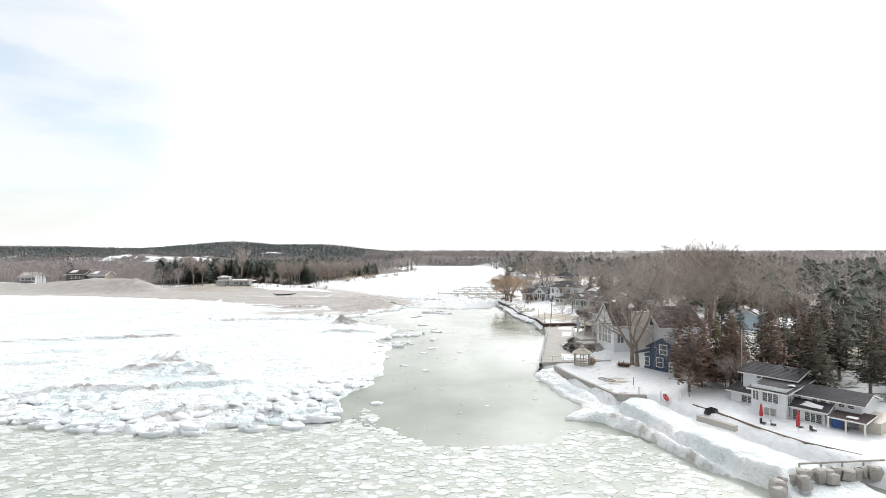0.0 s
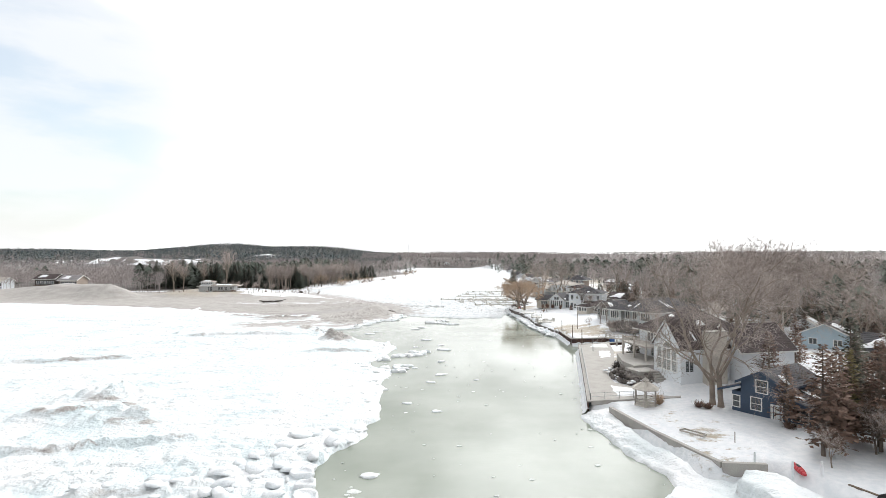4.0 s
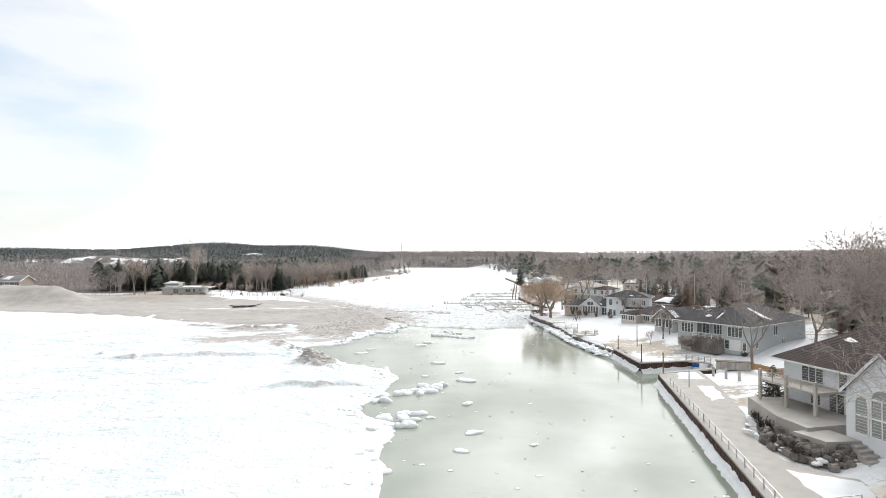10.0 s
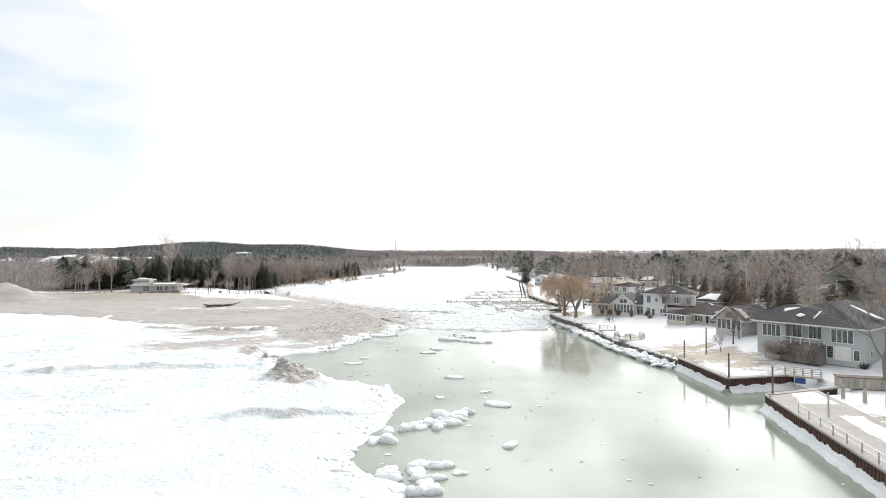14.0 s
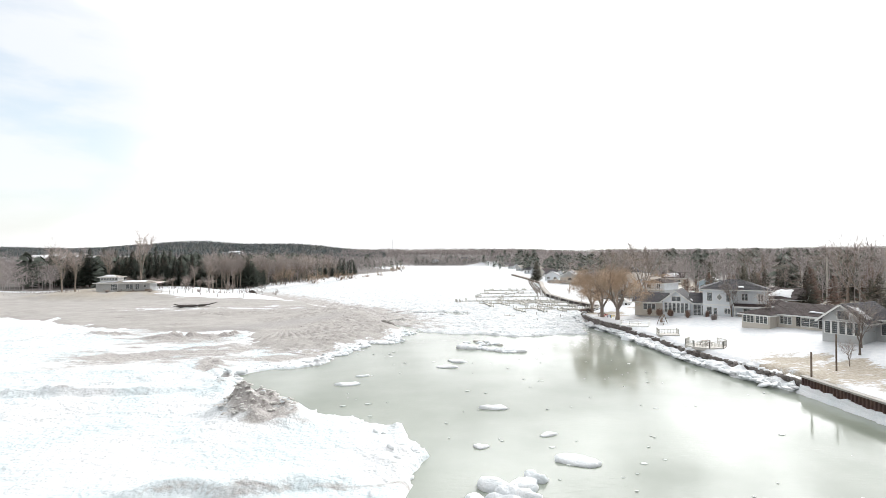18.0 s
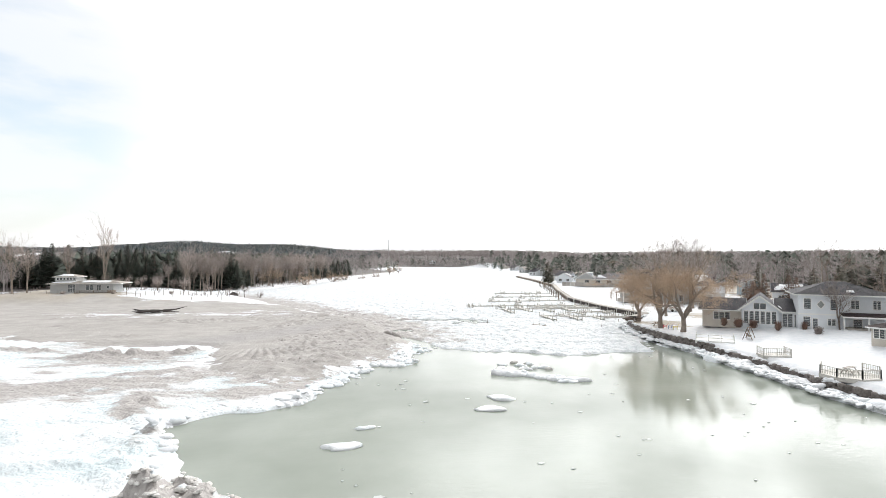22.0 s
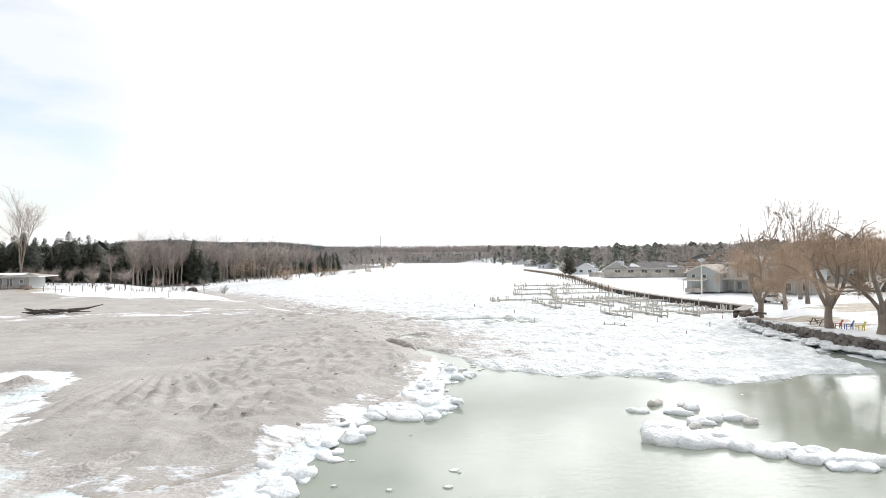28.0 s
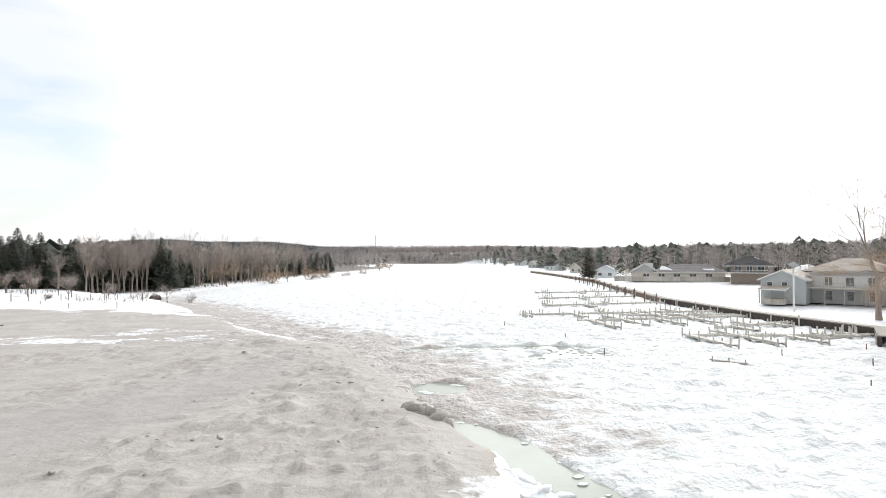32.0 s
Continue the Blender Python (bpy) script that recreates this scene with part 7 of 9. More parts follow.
for i in range(5):
    part("post", Shape().tube((44 + i * 2.4, 33.6, 0.9), (44 + i * 2.4, 33.6, 2.0), 0.1, 0.1, 6), timber_grey, rail_fence)

# patches of snow on the paving and the rock garden
def ground_snow(pts, z, seed, label="thin patch of old snow on the paving"):
    rr = random.Random(seed)
    ring = []
    for (ax, ay), (bx, by) in zip(pts, pts[1:] + pts[:1]):
        for i in range(6):
            ring.append((ax + (bx - ax) * i / 6 + rr.uniform(-0.25, 0.25), ay + (by - ay) * i / 6 + rr.uniform(-0.25, 0.25)))
    cx, cy = sum(p[0] for p in ring) / len(ring), sum(p[1] for p in ring) / len(ring)
    m = len(ring)
    s = Shape().add([(x, y, z - 0.05) for x, y in ring] + [(cx + (x - cx) * 0.9, cy + (y - cy) * 0.9, z + 0.05) for x, y in ring] + [(cx, cy, z + 0.08)], [(i, (i + 1) % m, m + (i + 1) % m, m + i) for i in range(m)] + [(m + i, m + (i + 1) % m, 2 * m) for i in range(m)])
    solo("snow_patch", s, snow, Matrix(), label, "snow", "snow patches on the quay", smooth=True)


ground_snow([(37.6, 88.0), (44.5, 88.6), (44.0, 92.0), (39.4, 95.2)], 1.98, 1)
ground_snow([(44.5, 88.3), (48.0, 87.4), (48.4, 89.4), (45.0, 91.0)], 1.98, 2)
ground_snow([(50.5, 131), (54.5, 130), (56.3, 135.6), (52.5, 135.2)], 1.98, 3)
ground_snow([(47.5, 118), (50.4, 119), (53.0, 126), (50.5, 126.5)], 1.98, 4)
garden = thing("rock_garden", Matrix(), "curved snow-streaked rock garden of dark stones", "rock garden", kind="structure")
r9 = random.Random(9)
for i in range(95):
    a = r9.random()
    p0, p1 = [((46.6, 107.5), (42.8, 102.5)), ((42.8, 102.5), (42.2, 97.2)), ((42.2, 97.2), (44.0, 94.4)), ((44.0, 94.4), (48.2, 94.8))][i % 4]
    f, inn = r9.random(), r9.random()
    x, y = p0[0] + (p1[0] - p0[0]) * f, p0[1] + (p1[1] - p0[1]) * f
    x, y = x + (47.5 - x) * 0.45 * inn, y + (100 - y) * 0.30 * inn
    k = r9.uniform(0.5, 1.2)
    shared("stone", stone_mes[r9.randrange(7)], garden, pose(x, y, 2.1 + 1.2 * inn, r9.uniform(-15, 15), r9.uniform(-15, 15), r9.uniform(0, 360)) @ Matrix.Diagonal((k, k, k, 1)))
part("bed", Shape().prism([(46.8, 107.5), (43.0, 102.5), (42.4, 97.3), (44.2, 94.6), (48.0, 95.0), (48.4, 104)], 1.4, 2.35), rock, garden)


def shrub(name, x, y, z, rad, high, mat, label, seed, n=110, lean=1.0):
    rr = random.Random(seed)
    s = Shape()
    for i in range(n):
        a, e = rr.uniform(0, 6.283), rr.uniform(0.15, 1.0)
        tip = Vector((math.cos(a) * rad * rr.uniform(0.3, 1) * lean, math.sin(a) * rad * rr.uniform(0.3, 1) * lean, high * e))
        b = Vector((math.cos(a) * rad * 0.2, math.sin(a) * rad * 0.2, 0))
        w = Vector((-math.sin(a), math.cos(a), 0.3)) * rad * 0.09
        s.add([tuple(b - w * 0.5), tuple(b + w * 0.5), tuple(b.lerp(tip, 0.6) + w), tuple(tip)], [(0, 1, 2), (0, 2, 3)])
        c = b.lerp(tip, rr.uniform(0.5, 0.9))
        o = Vector((rr.uniform(-1, 1), rr.uniform(-1, 1), rr.uniform(-0.2, 1))) * rad * 0.3
        s.add([tuple(c), tuple(c + o + w), tuple(c + o * 1.4)], [(0, 1, 2)])
    return solo(name, s, mat, pose(x, y, z), label, "shrub")


for i, (x, y, z, k) in enumerate(((43.2, 100.5, 2.3, 1.1), (43.0, 97.6, 2.3, 1.2), (45.0, 95.6, 2.3, 1.0), (47.0, 96.0, 2.4, 0.9), (45.4, 105.2, 2.4, 1.3), (47.2, 108.6, 2.3, 1.2))):
    shrub("shrub", x, y, z, 1.0 * k, 0.8 * k, black_wood, "low dark brown winter shrub among rocks", i)
for i, (x, y, z) in enumerate(((52.4, 71.4, 1.8), (46.8, 81.6, 1.9), (47.6, 80.8, 1.9))):
    shrub("shrub", x, y, z, 1.0, 0.9, needle_red, "dark red-brown evergreen shrub", 20 + i)
shrub("shrub", 66.0, 154.0, 3.2, 2.2, 1.9, twig_grey, "broad rusty dormant shrub by the terrace", 30, 260)
shrub("shrub", 70.5, 142.5, 2.9, 1.0, 0.8, black_wood, "dark round shrub against the basement wall", 31)
shrub("shrub", 42.0, 83.6, 1.9, 0.9, 1.6, twig_willow, "tall straw-coloured ornamental grass", 32, 160)
for i, (x, y, k, h) in enumerate(((65.2, 216.0, 0.9, 1.7), (66.4, 213.9, 1.2, 1.6), (68.0, 212.2, 1.1, 1.5), (70.0, 209.0, 0.9, 1.7), (73.4, 207.2, 0.7, 1.7), (72.0, 203.0, 1.0, 1.4))):
    shrub("shrub", x, y, 2.9, k, h, needle_red if i < 5 else twig_grey, "clipped dark burgundy shrub by the cottage" if i < 5 else "bare grey rounded shrub by the house", 40 + i, 200, 0.8)
for i, (x, y) in enumerate(((75.5, 165.5), (77.5, 164.5), (-62, 330), (-76, 318.5), (-90, 317))):
    shrub("shrub", x, y, ground_at(x, y), 1.1, 1.0, needle_red if i < 2 else twig_grey, "low dark shrub near the house wall", 60 + i)

# gazebo
gz = thing("gazebo", pose(40.1, 84.0, 1.9), "weathered timber gazebo with shingled hexagon roof", "gazebo")
hexa = [(math.cos(math.pi / 3 * k), math.sin(math.pi / 3 * k)) for k in range(6)]
part("floor", Shape().prism([(x * 1.7, y * 1.7) for x, y in hexa], -0.4, 0.12), timber_grey, gz)
for x, y in hexa:
    part("post", Shape().box(x * 1.55 - 0.07, x * 1.55 + 0.07, y * 1.55 - 0.07, y * 1.55 + 0.07, 0.1, 2.4), timber_grey, gz)
part("roof", Shape().add([(x * 2.05, y * 2.05, 2.3) for x, y in hexa] + [(x * 0.5, y * 0.5, 3.2) for x, y in hexa] + [(x * 2.0, y * 2.0, 2.2) for x, y in hexa], [(i, (i + 1) % 6, 6 + (i + 1) % 6, 6 + i) for i in range(6)] + [(12 + (i + 1) % 6, 12 + i, i, (i + 1) % 6)[::-1] for i in range(6)] + [(6, 7, 8, 9, 10, 11)]), timber_grey, gz)
part("cupola", Shape().prism([(x * 0.42, y * 0.42) for x, y in hexa], 3.15, 3.4), timber_grey, gz)
part("cupola_roof", Shape().add([(x * 0.55, y * 0.55, 3.4) for x, y in hexa] + [(0, 0, 3.9)], [(i, (i + 1) % 6, 6) for i in range(6)] + [(5, 4, 3, 2, 1, 0)]), timber_grey, gz)
for k in (0, 1, 2, 3, 4):
    (ax, ay), (bx, by) = hexa[k], hexa[(k + 1) % 6]
    part("rail", Shape().beam((ax * 1.55, ay * 1.55, 0.9), (bx * 1.55, by * 1.55, 0.9), 0.08, 0.1), timber_grey, gz)
    part("bench", Shape().beam((ax * 1.35, ay * 1.35, 0.45), (bx * 1.35, by * 1.35, 0.45), 0.35, 0.06), timber_grey, gz)


# ---- posts, decks and lawn furniture ----
def pole(name, x, y, z, high, r, mat, label, category="post"):
    return solo(name, Shape().tube((0, 0, -0.3), (0, 0, high), r, r * 0.9, 8), mat, pose(x, y, z), label, category)


pole("mooring_post", 51.3, 144.7, 1.9, 3.4, 0.11, timber, "slim timber mooring post at the wall corner")
pole("mooring_post", 53.2, 158.4, 1.9, 3.0, 0.11, timber, "slim timber mooring post on the brown wall")
pole("mooring_post", 50.1, 135.0, 1.9, 3.6, 0.11, timber, "slim timber mooring post at the slip mouth")
pole("lawn_post", 58.4, 160.3, 2.4, 4.2, 0.10, timber, "tall timber post on the lawn")
pole("mooring_post", 49.2, 126.0, 1.95, 2.6, 0.09, metal_grey, "slim grey post on the quay")
for i, (x, y) in enumerate(((58.0, 133.2), (58.9, 131.2), (59.8, 129.2))):
    pole("bollard", x, y, 2.0, 1.3, 0.22, timber_grey, "short thick timber bollard on the quay", "bollard")
pole("flag_pole", 55.2, 58.5, 1.5, 10.5, 0.07, metal_grey, "tall thin grey flagpole beside the white house", "flagpole")
wp = thing("lamp_post", pose(74.7, 271.0, 1.8), "tall white steel post with solar panel on top", "lamp post")
part("shaft", Shape().tube((0, 0, -0.3), (0, 0, 7.3), 0.16, 0.12, 10), white_paint, wp)
part("panel", Shape().add(*roof_slope([(-0.7, -0.6, 6.9), (0.7, -0.6, 7.3), (0.7, 0.6, 7.9), (-0.7, 0.6, 7.5)], 0.06)), pane_dark, wp)
part("arm", Shape().beam((0, 0, 6.2), (0.9, 0, 6.6), 0.08, 0.08), white_paint, wp)
for x, y, h in ((60.0, 252.0, 0), (80, 300, 0), (95, 320, 0), (118, 250, 8.5), (120, 300, 8.5), (100, 205, 9), (96, 178, 9), (128, 350, 9), (110, 160, 9)):
    if h:
        up = thing("utility_pole", pose(x, y, ground_at(x, y)), "wooden utility pole with cross-arm", "utility pole", "utility poles behind the cottages")
        part("shaft", Shape().tube((0, 0, -0.4), (0, 0, h + 3), 0.17, 0.12, 8), timber_grey, up)
        part("cross_arm", Shape().box(-1.1, 1.1, -0.06, 0.06, h + 2.2, h + 2.35), timber_grey, up)
sign = thing("quay_sign", pose(48.9, 133.9, 1.95, 0, 0, 70), "small white notice board with grey writing bars", "sign")
part("board", Shape().box(-0.5, 0.5, -0.03, 0.03, -0.1, 0.6), white_paint, sign)
part("writing", Shape().box(-0.35, 0.35, 0.03, 0.036, 0.35, 0.45).box(-0.3, 0.3, 0.03, 0.036, 0.12, 0.2), black_paint, sign)

# curved river deck with railing, small fenced deck and white deck
d1 = thing("river_deck", pose(55.5, 181.6, 1.75, 0, 0, 0), "grey timber lookout deck with picket railing", "deck")
octo = [(3.0 * math.cos(math.pi / 8 + math.pi / 4 * k) * 1.05, 3.0 * math.sin(math.pi / 8 + math.pi / 4 * k)) for k in range(8)]
part("platform", Shape().prism(octo, -0.35, 0.12), timber_pale, d1)
railing(d1, [(x * 0.96, y * 0.96, 0.12) for x, y in octo[2:] + octo[:1]], 1.0, timber_pale, 1.6, 2, 0.05, 0.22)
for x, y in octo[3:7]:
    part("leg", Shape().box(x * 0.9 - 0.1, x * 0.9 + 0.1, y * 0.9 - 0.1, y * 0.9 + 0.1, -1.6, -0.3), timber, d1)


def picnic_table(x, y, z, turn, mat, label):
    p = thing("picnic_table", pose(x, y, z, 0, 0, turn), label, "picnic table", "picnic tables by the river")
    for k in range(4):
        part("top_board", Shape().box(-0.9, 0.9, -0.36 + k * 0.185, -0.20 + k * 0.185, 0.72, 0.76), mat, p)
    for sy in (-0.75, 0.6):
        part("bench", Shape().box(-0.9, 0.9, sy, sy + 0.24, 0.42, 0.46), mat, p)
    for sx in (-0.6, 0.6):
        part("leg", Shape().beam((sx, -0.7, 0), (sx, -0.15, 0.72), 0.09, 0.09), mat, p)
        part("leg", Shape().beam((sx, 0.7, 0), (sx, 0.15, 0.72), 0.09, 0.09), mat, p)
        part("crossbar", Shape().box(sx - 0.04, sx + 0.04, -0.8, 0.8, 0.34, 0.42), mat, p)
    return p


picnic_table(55.7, 181.8, 1.87, 20, timber_grey, "weathered picnic table on the lookout deck")
picnic_table(58.6, 226.0, ground_at(58.6, 226.0), 100, timber, "brown picnic table on the willow point")
picnic_table(80.5, 258.5, ground_at(80.5, 258.5), 15, timber_grey, "grey picnic table on the snowy quay")
d2 = thing("garden_deck", pose(56.4, 194.0, 1.8, 0, 0, -20), "small grey deck with picket railing", "deck")
part("platform", Shape().box(-1.8, 1.8, -1.2, 1.2, -0.3, 0.1), timber_pale, d2)
railing(d2, [(-1.7, 1.1, 0.1), (-1.7, -1.1, 0.1), (1.7, -1.1, 0.1), (1.7, 1.1, 0.1)], 1.0, timber_pale, 1.7, 2, 0.05, 0.25)
d3 = thing("garden_deck", pose(57.3, 207.2, 1.8, 0, 0, -35), "white-railed deck with snowy floor", "deck")
part("platform", Shape().box(-3, 2.6, -2.0, 2.0, -0.35, 0.12), white_paint, d3)
railing(d3, [(-2.9, 1.9, 0.12), (-2.9, -1.9, 0.12), (2.5, -1.9, 0.12), (2.5, 1.9, 0.12)], 0.95, white_paint, 1.9, 2, 0.05)
part("bench", Shape().box(-0.5, 1.0, -0.6, -0.1, 0.4, 0.5), white_paint, d3)


def adirondack(x, y, z, turn, mat, label):
    c = thing("garden_chair", pose(x, y, z, 0, 0, turn), label, "chair", "painted garden chairs under the willow")
    for k in range(4):
        part("back_slat", Shape().add(*roof_slope([(-0.28 + k * 0.145, 0.1, 0.3), (-0.16 + k * 0.145, 0.1, 0.3), (-0.16 + k * 0.145, 0.42, 1.0), (-0.28 + k * 0.145, 0.42, 1.0)], 0.03)), mat, c)
    part("seat", Shape().add(*roof_slope([(-0.28, -0.45, 0.38), (0.28, -0.45, 0.38), (0.28, 0.12, 0.28), (-0.28, 0.12, 0.28)], 0.03)), mat, c)
    for sx in (-0.36, 0.30):
        part("arm", Shape().box(sx, sx + 0.1, -0.5, 0.3, 0.56, 0.6), mat, c)
        part("leg", Shape().box(sx + 0.02, sx + 0.08, -0.45, -0.38, 0, 0.56), mat, c)
        part("leg", Shape().box(sx + 0.02, sx + 0.08, 0.15, 0.22, 0, 0.56), mat, c)


for i, (mt, lb) in enumerate(((red_paint, "red slatted garden chair under a willow"), (blue_paint, "dark blue slatted garden chair under a willow"), (yellow_paint, "yellow slatted garden chair under a willow"))):
    x, y = 58.0 + 0.35 * i, 222.6 - 1.1 * i
    adirondack(x, y, ground_at(x, y), -120, mt, lb)


def umbrella(x, y, z, high, label):
    u = thing("patio_umbrella", pose(x, y, z), label, "umbrella", "closed red umbrellas")
    part("pole", Shape().tube((0, 0, -0.2), (0, 0, high), 0.03, 0.03, 6), metal_grey, u)
    part("canopy", Shape().tube((0, 0, high * 0.38), (0, 0, high * 0.5), 0.20, 0.24, 8).tube((0, 0, high * 0.5), (0, 0, high * 0.86), 0.24, 0.13, 8).tube((0, 0, high * 0.86), (0, 0, high * 1.02), 0.13, 0.02, 8), red_paint, u)
    part("base", Shape().tube((0, 0, -0.05), (0, 0, 0.1), 0.3, 0.25, 10), black_paint, u)


umbrella(50.0, 47.3, 1.5, 2.7, "closed red patio umbrella before the house")
umbrella(51.6, 43.0, 1.5, 2.9, "closed red patio umbrella beside the porch")
kay = thing("kayak", pose(43.6, 59.2, 1.7, 0, 0, 70), "red upturned kayak on a snowy rack", "kayak")
ks = Shape()
for i in range(8):
    a, c = -1.7 + i * 0.425, -1.7 + (i + 1) * 0.425
    ks.tube((a, 0, 0.3), (c, 0, 0.3), 0.33 * math.sqrt(max(0, 1 - (a / 1.72) ** 2)) + 0.01, 0.33 * math.sqrt(max(0, 1 - (c / 1.72) ** 2)) + 0.01, 8)
part("hull", ks, red_paint, kay, smooth=True)
part("cockpit", Shape().tube((-0.3, 0, 0.55), (0.4, 0, 0.55), 0.15, 0.15, 6), black_paint, kay)
tarp = Shape()
for k in range(10):
    a = k * 0.628
    tarp.add([(0, 0, 0.9), (1.1 * math.cos(a), 0.7 * math.sin(a), 0.0), (1.1 * math.cos(a + 0.628), 0.7 * math.sin(a + 0.628), 0.0), (0.8 * math.cos(a + 0.3), 0.5 * math.sin(a + 0.3), 0.65)], [(0, 1, 3), (0, 3, 2), (3, 1, 2)])
solo("covered_grill", tarp, black_paint, pose(46.4, 52.3, 1.5), "black cover draped over garden furniture", "cover")
for i, (x, y) in enumerate(((42.6, 58.8), (44.8, 57.6), (45.4, 58.4), (40.6, 61.6))):
    pole("garden_stake", x, y, 1.4, 1.6, 0.12, ice_white, "ice-coated stake by the wall", "stake")
for i, (x, y, a) in enumerate(((49.6, 46.4, 30), (50.4, 45.6, 50), (53.0, 44.4, 10), (53.6, 43.0, 80))):
    gc = thing("patio_chair", pose(x, y, 1.55, 0, 0, a), "dark patio chair beside the house wall", "chair", "dark patio chairs")
    part("seat", Shape().box(-0.28, 0.28, -0.28, 0.28, 0.40, 0.46), black_paint, gc)
    part("backrest", Shape().box(-0.28, 0.28, 0.24, 0.3, 0.46, 0.95), black_paint, gc)
    for sx in (-0.26, 0.21):
        for sy in (-0.26, 0.22):
            part("leg", Shape().box(sx, sx + 0.05, sy, sy + 0.05, -0.1, 0.4), black_paint, gc)
frame_ = thing("cold_frame", pose(39.6, 71.2, 1.9, 0, 0, 30), "low rectangular timber frame lying on snow", "frame")
for a, c in (((-0.5, -1.4), (-0.5, 1.4)), ((0.5, -1.4), (0.5, 1.4)), ((-0.5, -1.4), (0.5, -1.4)), ((-0.5, 1.4), (0.5, 1.4))):
    part("side", Shape().beam((*a, 0.05), (*c, 0.05), 0.1, 0.18), timber_grey, frame_)
pole("garden_stake", 42.7, 67.8, 1.8, 1.2, 0.05, timber, "thin stake in the snowy lawn", "stake")

# boat slip: gangway, shed and fence
gw = thing("gangway", pose(62.2, 144.0, 1.9, 0, 0, -35), "grey timber gangway with railings over the slip", "gangway")
part("deck", Shape().box(-2.2, 2.2, -0.7, 0.7, -0.15, 0.05), timber_grey, gw)
railing(gw, [(-2.1, -0.6, 0.05), (2.1, -0.6, 0.05)], 1.0, timber_grey, 1.0, 2)
railing(gw, [(-2.1, 0.6, 0.05), (2.1, 0.6, 0.05)], 1.0, timber_grey, 1.0, 2)
part("tarp", Shape().box(-1.0, 0.2, -1.0, -0.4, -0.9, -0.2), blue_paint, gw, "folded blue tarpaulin")
bx = thing("storage_box", pose(64.4, 137.2, 2.2, 0, 0, -25), "grey slatted storage bench with dark lid", "storage box")
part("body", Shape().box(-2.6, 2.6, -0.7, 0.7, -0.4, 0.95), timber_grey, bx)
part("lid", Shape().box(-2.75, 2.75, -0.8, 0.8, 0.95, 1.05), timber, bx)
for k in range(14):
    part("slat", Shape().box(-2.55 + k * 0.38, -2.27 + k * 0.38, -0.75, -0.69, -0.3, 0.9), timber_grey, bx)
fence = thing("plank_fence", Matrix(), "low tan plank fence along the lawn edge", "fence")
for i in range(11):
    a, c = (66.6 + i * 0.35, 135.6 - i * 2.0), (66.95 + i * 0.35, 133.6 - i * 2.0)
    part("panel", Shape().beam((*a, 2.75), (*c, 2.75), 0.06, 1.0), timber_new, fence)
    part("post", Shape().box(a[0] - 0.07, a[0] + 0.07, a[1] - 0.07, a[1] + 0.07, 1.8, 3.35), timber_new, fence)

# swing frame before the sunroom, log pile on the point, parked van
sw = thing("garden_swing", pose(63.0, 207.0, ground_at(63.0, 207.0), 0, 0, 40), "timber garden swing with A-shaped legs", "swing")
for sx in (-1.1, 1.1):
    part("leg", Shape().beam((sx, -0.7, 0), (sx, 0, 1.9), 0.1, 0.1), timber, sw)
    part("leg", Shape().beam((sx, 0.7, 0), (sx, 0, 1.9), 0.1, 0.1), timber, sw)
part("top_bar", Shape().box(-1.2, 1.2, -0.06, 0.06, 1.85, 1.97), timber, sw)
part("seat", Shape().box(-0.7, 0.7, -0.25, 0.25, 0.5, 0.56), timber, sw)
part("backrest", Shape().box(-0.7, 0.7, 0.22, 0.27, 0.56, 1.0), timber, sw)
logs = thing("log_pile", pose(60.6, 240.0, ground_at(60.6, 240.0)), "heap of cut brown logs under the willow", "log pile")
r10 = random.Random(10)
for i in range(26):
    a = r10.uniform(0, 3.14)
    c = Vector((r10.uniform(-1.6, 1.6), r10.uniform(-1.0, 1.0), 0.15 + 0.7 * r10.random()))
    dd = Vector((math.cos(a), math.sin(a), r10.uniform(-0.2, 0.2))) * r10.uniform(0.3, 0.6)
    part("log", Shape().tube(c - dd, c + dd, 0.16, 0.15, 7), bark, logs)
van = thing("van", pose(79.6, 256.5, ground_at(79.6, 256.5), 0, 0, -60), "white parked van seen past the willow", "van")
part("body", Shape().add([(-2.3, -0.9, 0.4), (2.3, -0.9, 0.4), (2.3, 0.9, 0.4), (-2.3, 0.9, 0.4), (-2.3, -0.9, 1.1), (2.3, -0.9, 1.0), (2.3, 0.9, 1.0), (-2.3, 0.9, 1.1), (-2.2, -0.8, 1.85), (0.8, -0.8, 1.85), (0.8, 0.8, 1.85), (-2.2, 0.8, 1.85), (1.5, -0.88, 1.1), (1.5, 0.88, 1.1)],
                         [(0, 3, 2, 1), (0, 1, 5, 12, 4), (2, 3, 7, 13, 6), (1, 2, 6, 5), (3, 0, 4, 7), (4, 12, 9, 8), (13, 7, 11, 10), (8, 9, 10, 11), (7, 4, 8, 11), (12, 13, 10, 9), (5, 6, 13, 12)]), white_paint, van)
for sx in (-1.5, 1.4):
    for sy in (-0.92, 0.92):
        part("wheel", Shape().tube((sx, sy - 0.1, 0.33), (sx, sy + 0.1, 0.33), 0.33, 0.33, 14), black_paint, van)
for sy in (-0.885, 0.885):
    part("window", Shape().box(-1.9, 0.7, sy - 0.02, sy + 0.02, 1.15, 1.6), pane_dark, van)
part("rear_window", Shape().box(-2.28, -2.2, -0.65, 0.65, 1.2, 1.65), pane_dark, van)


# ---- marina docks ----
post_me = mesh_of("post", Shape().tube((0, 0, -1.2), (0, 0, 1.0), 0.11, 0.10, 7), timber_pale)
board_me = mesh_of("board", Shape().box(-0.09, 0.09, -0.6, 0.6, 0.0, 0.05), timber_pale)


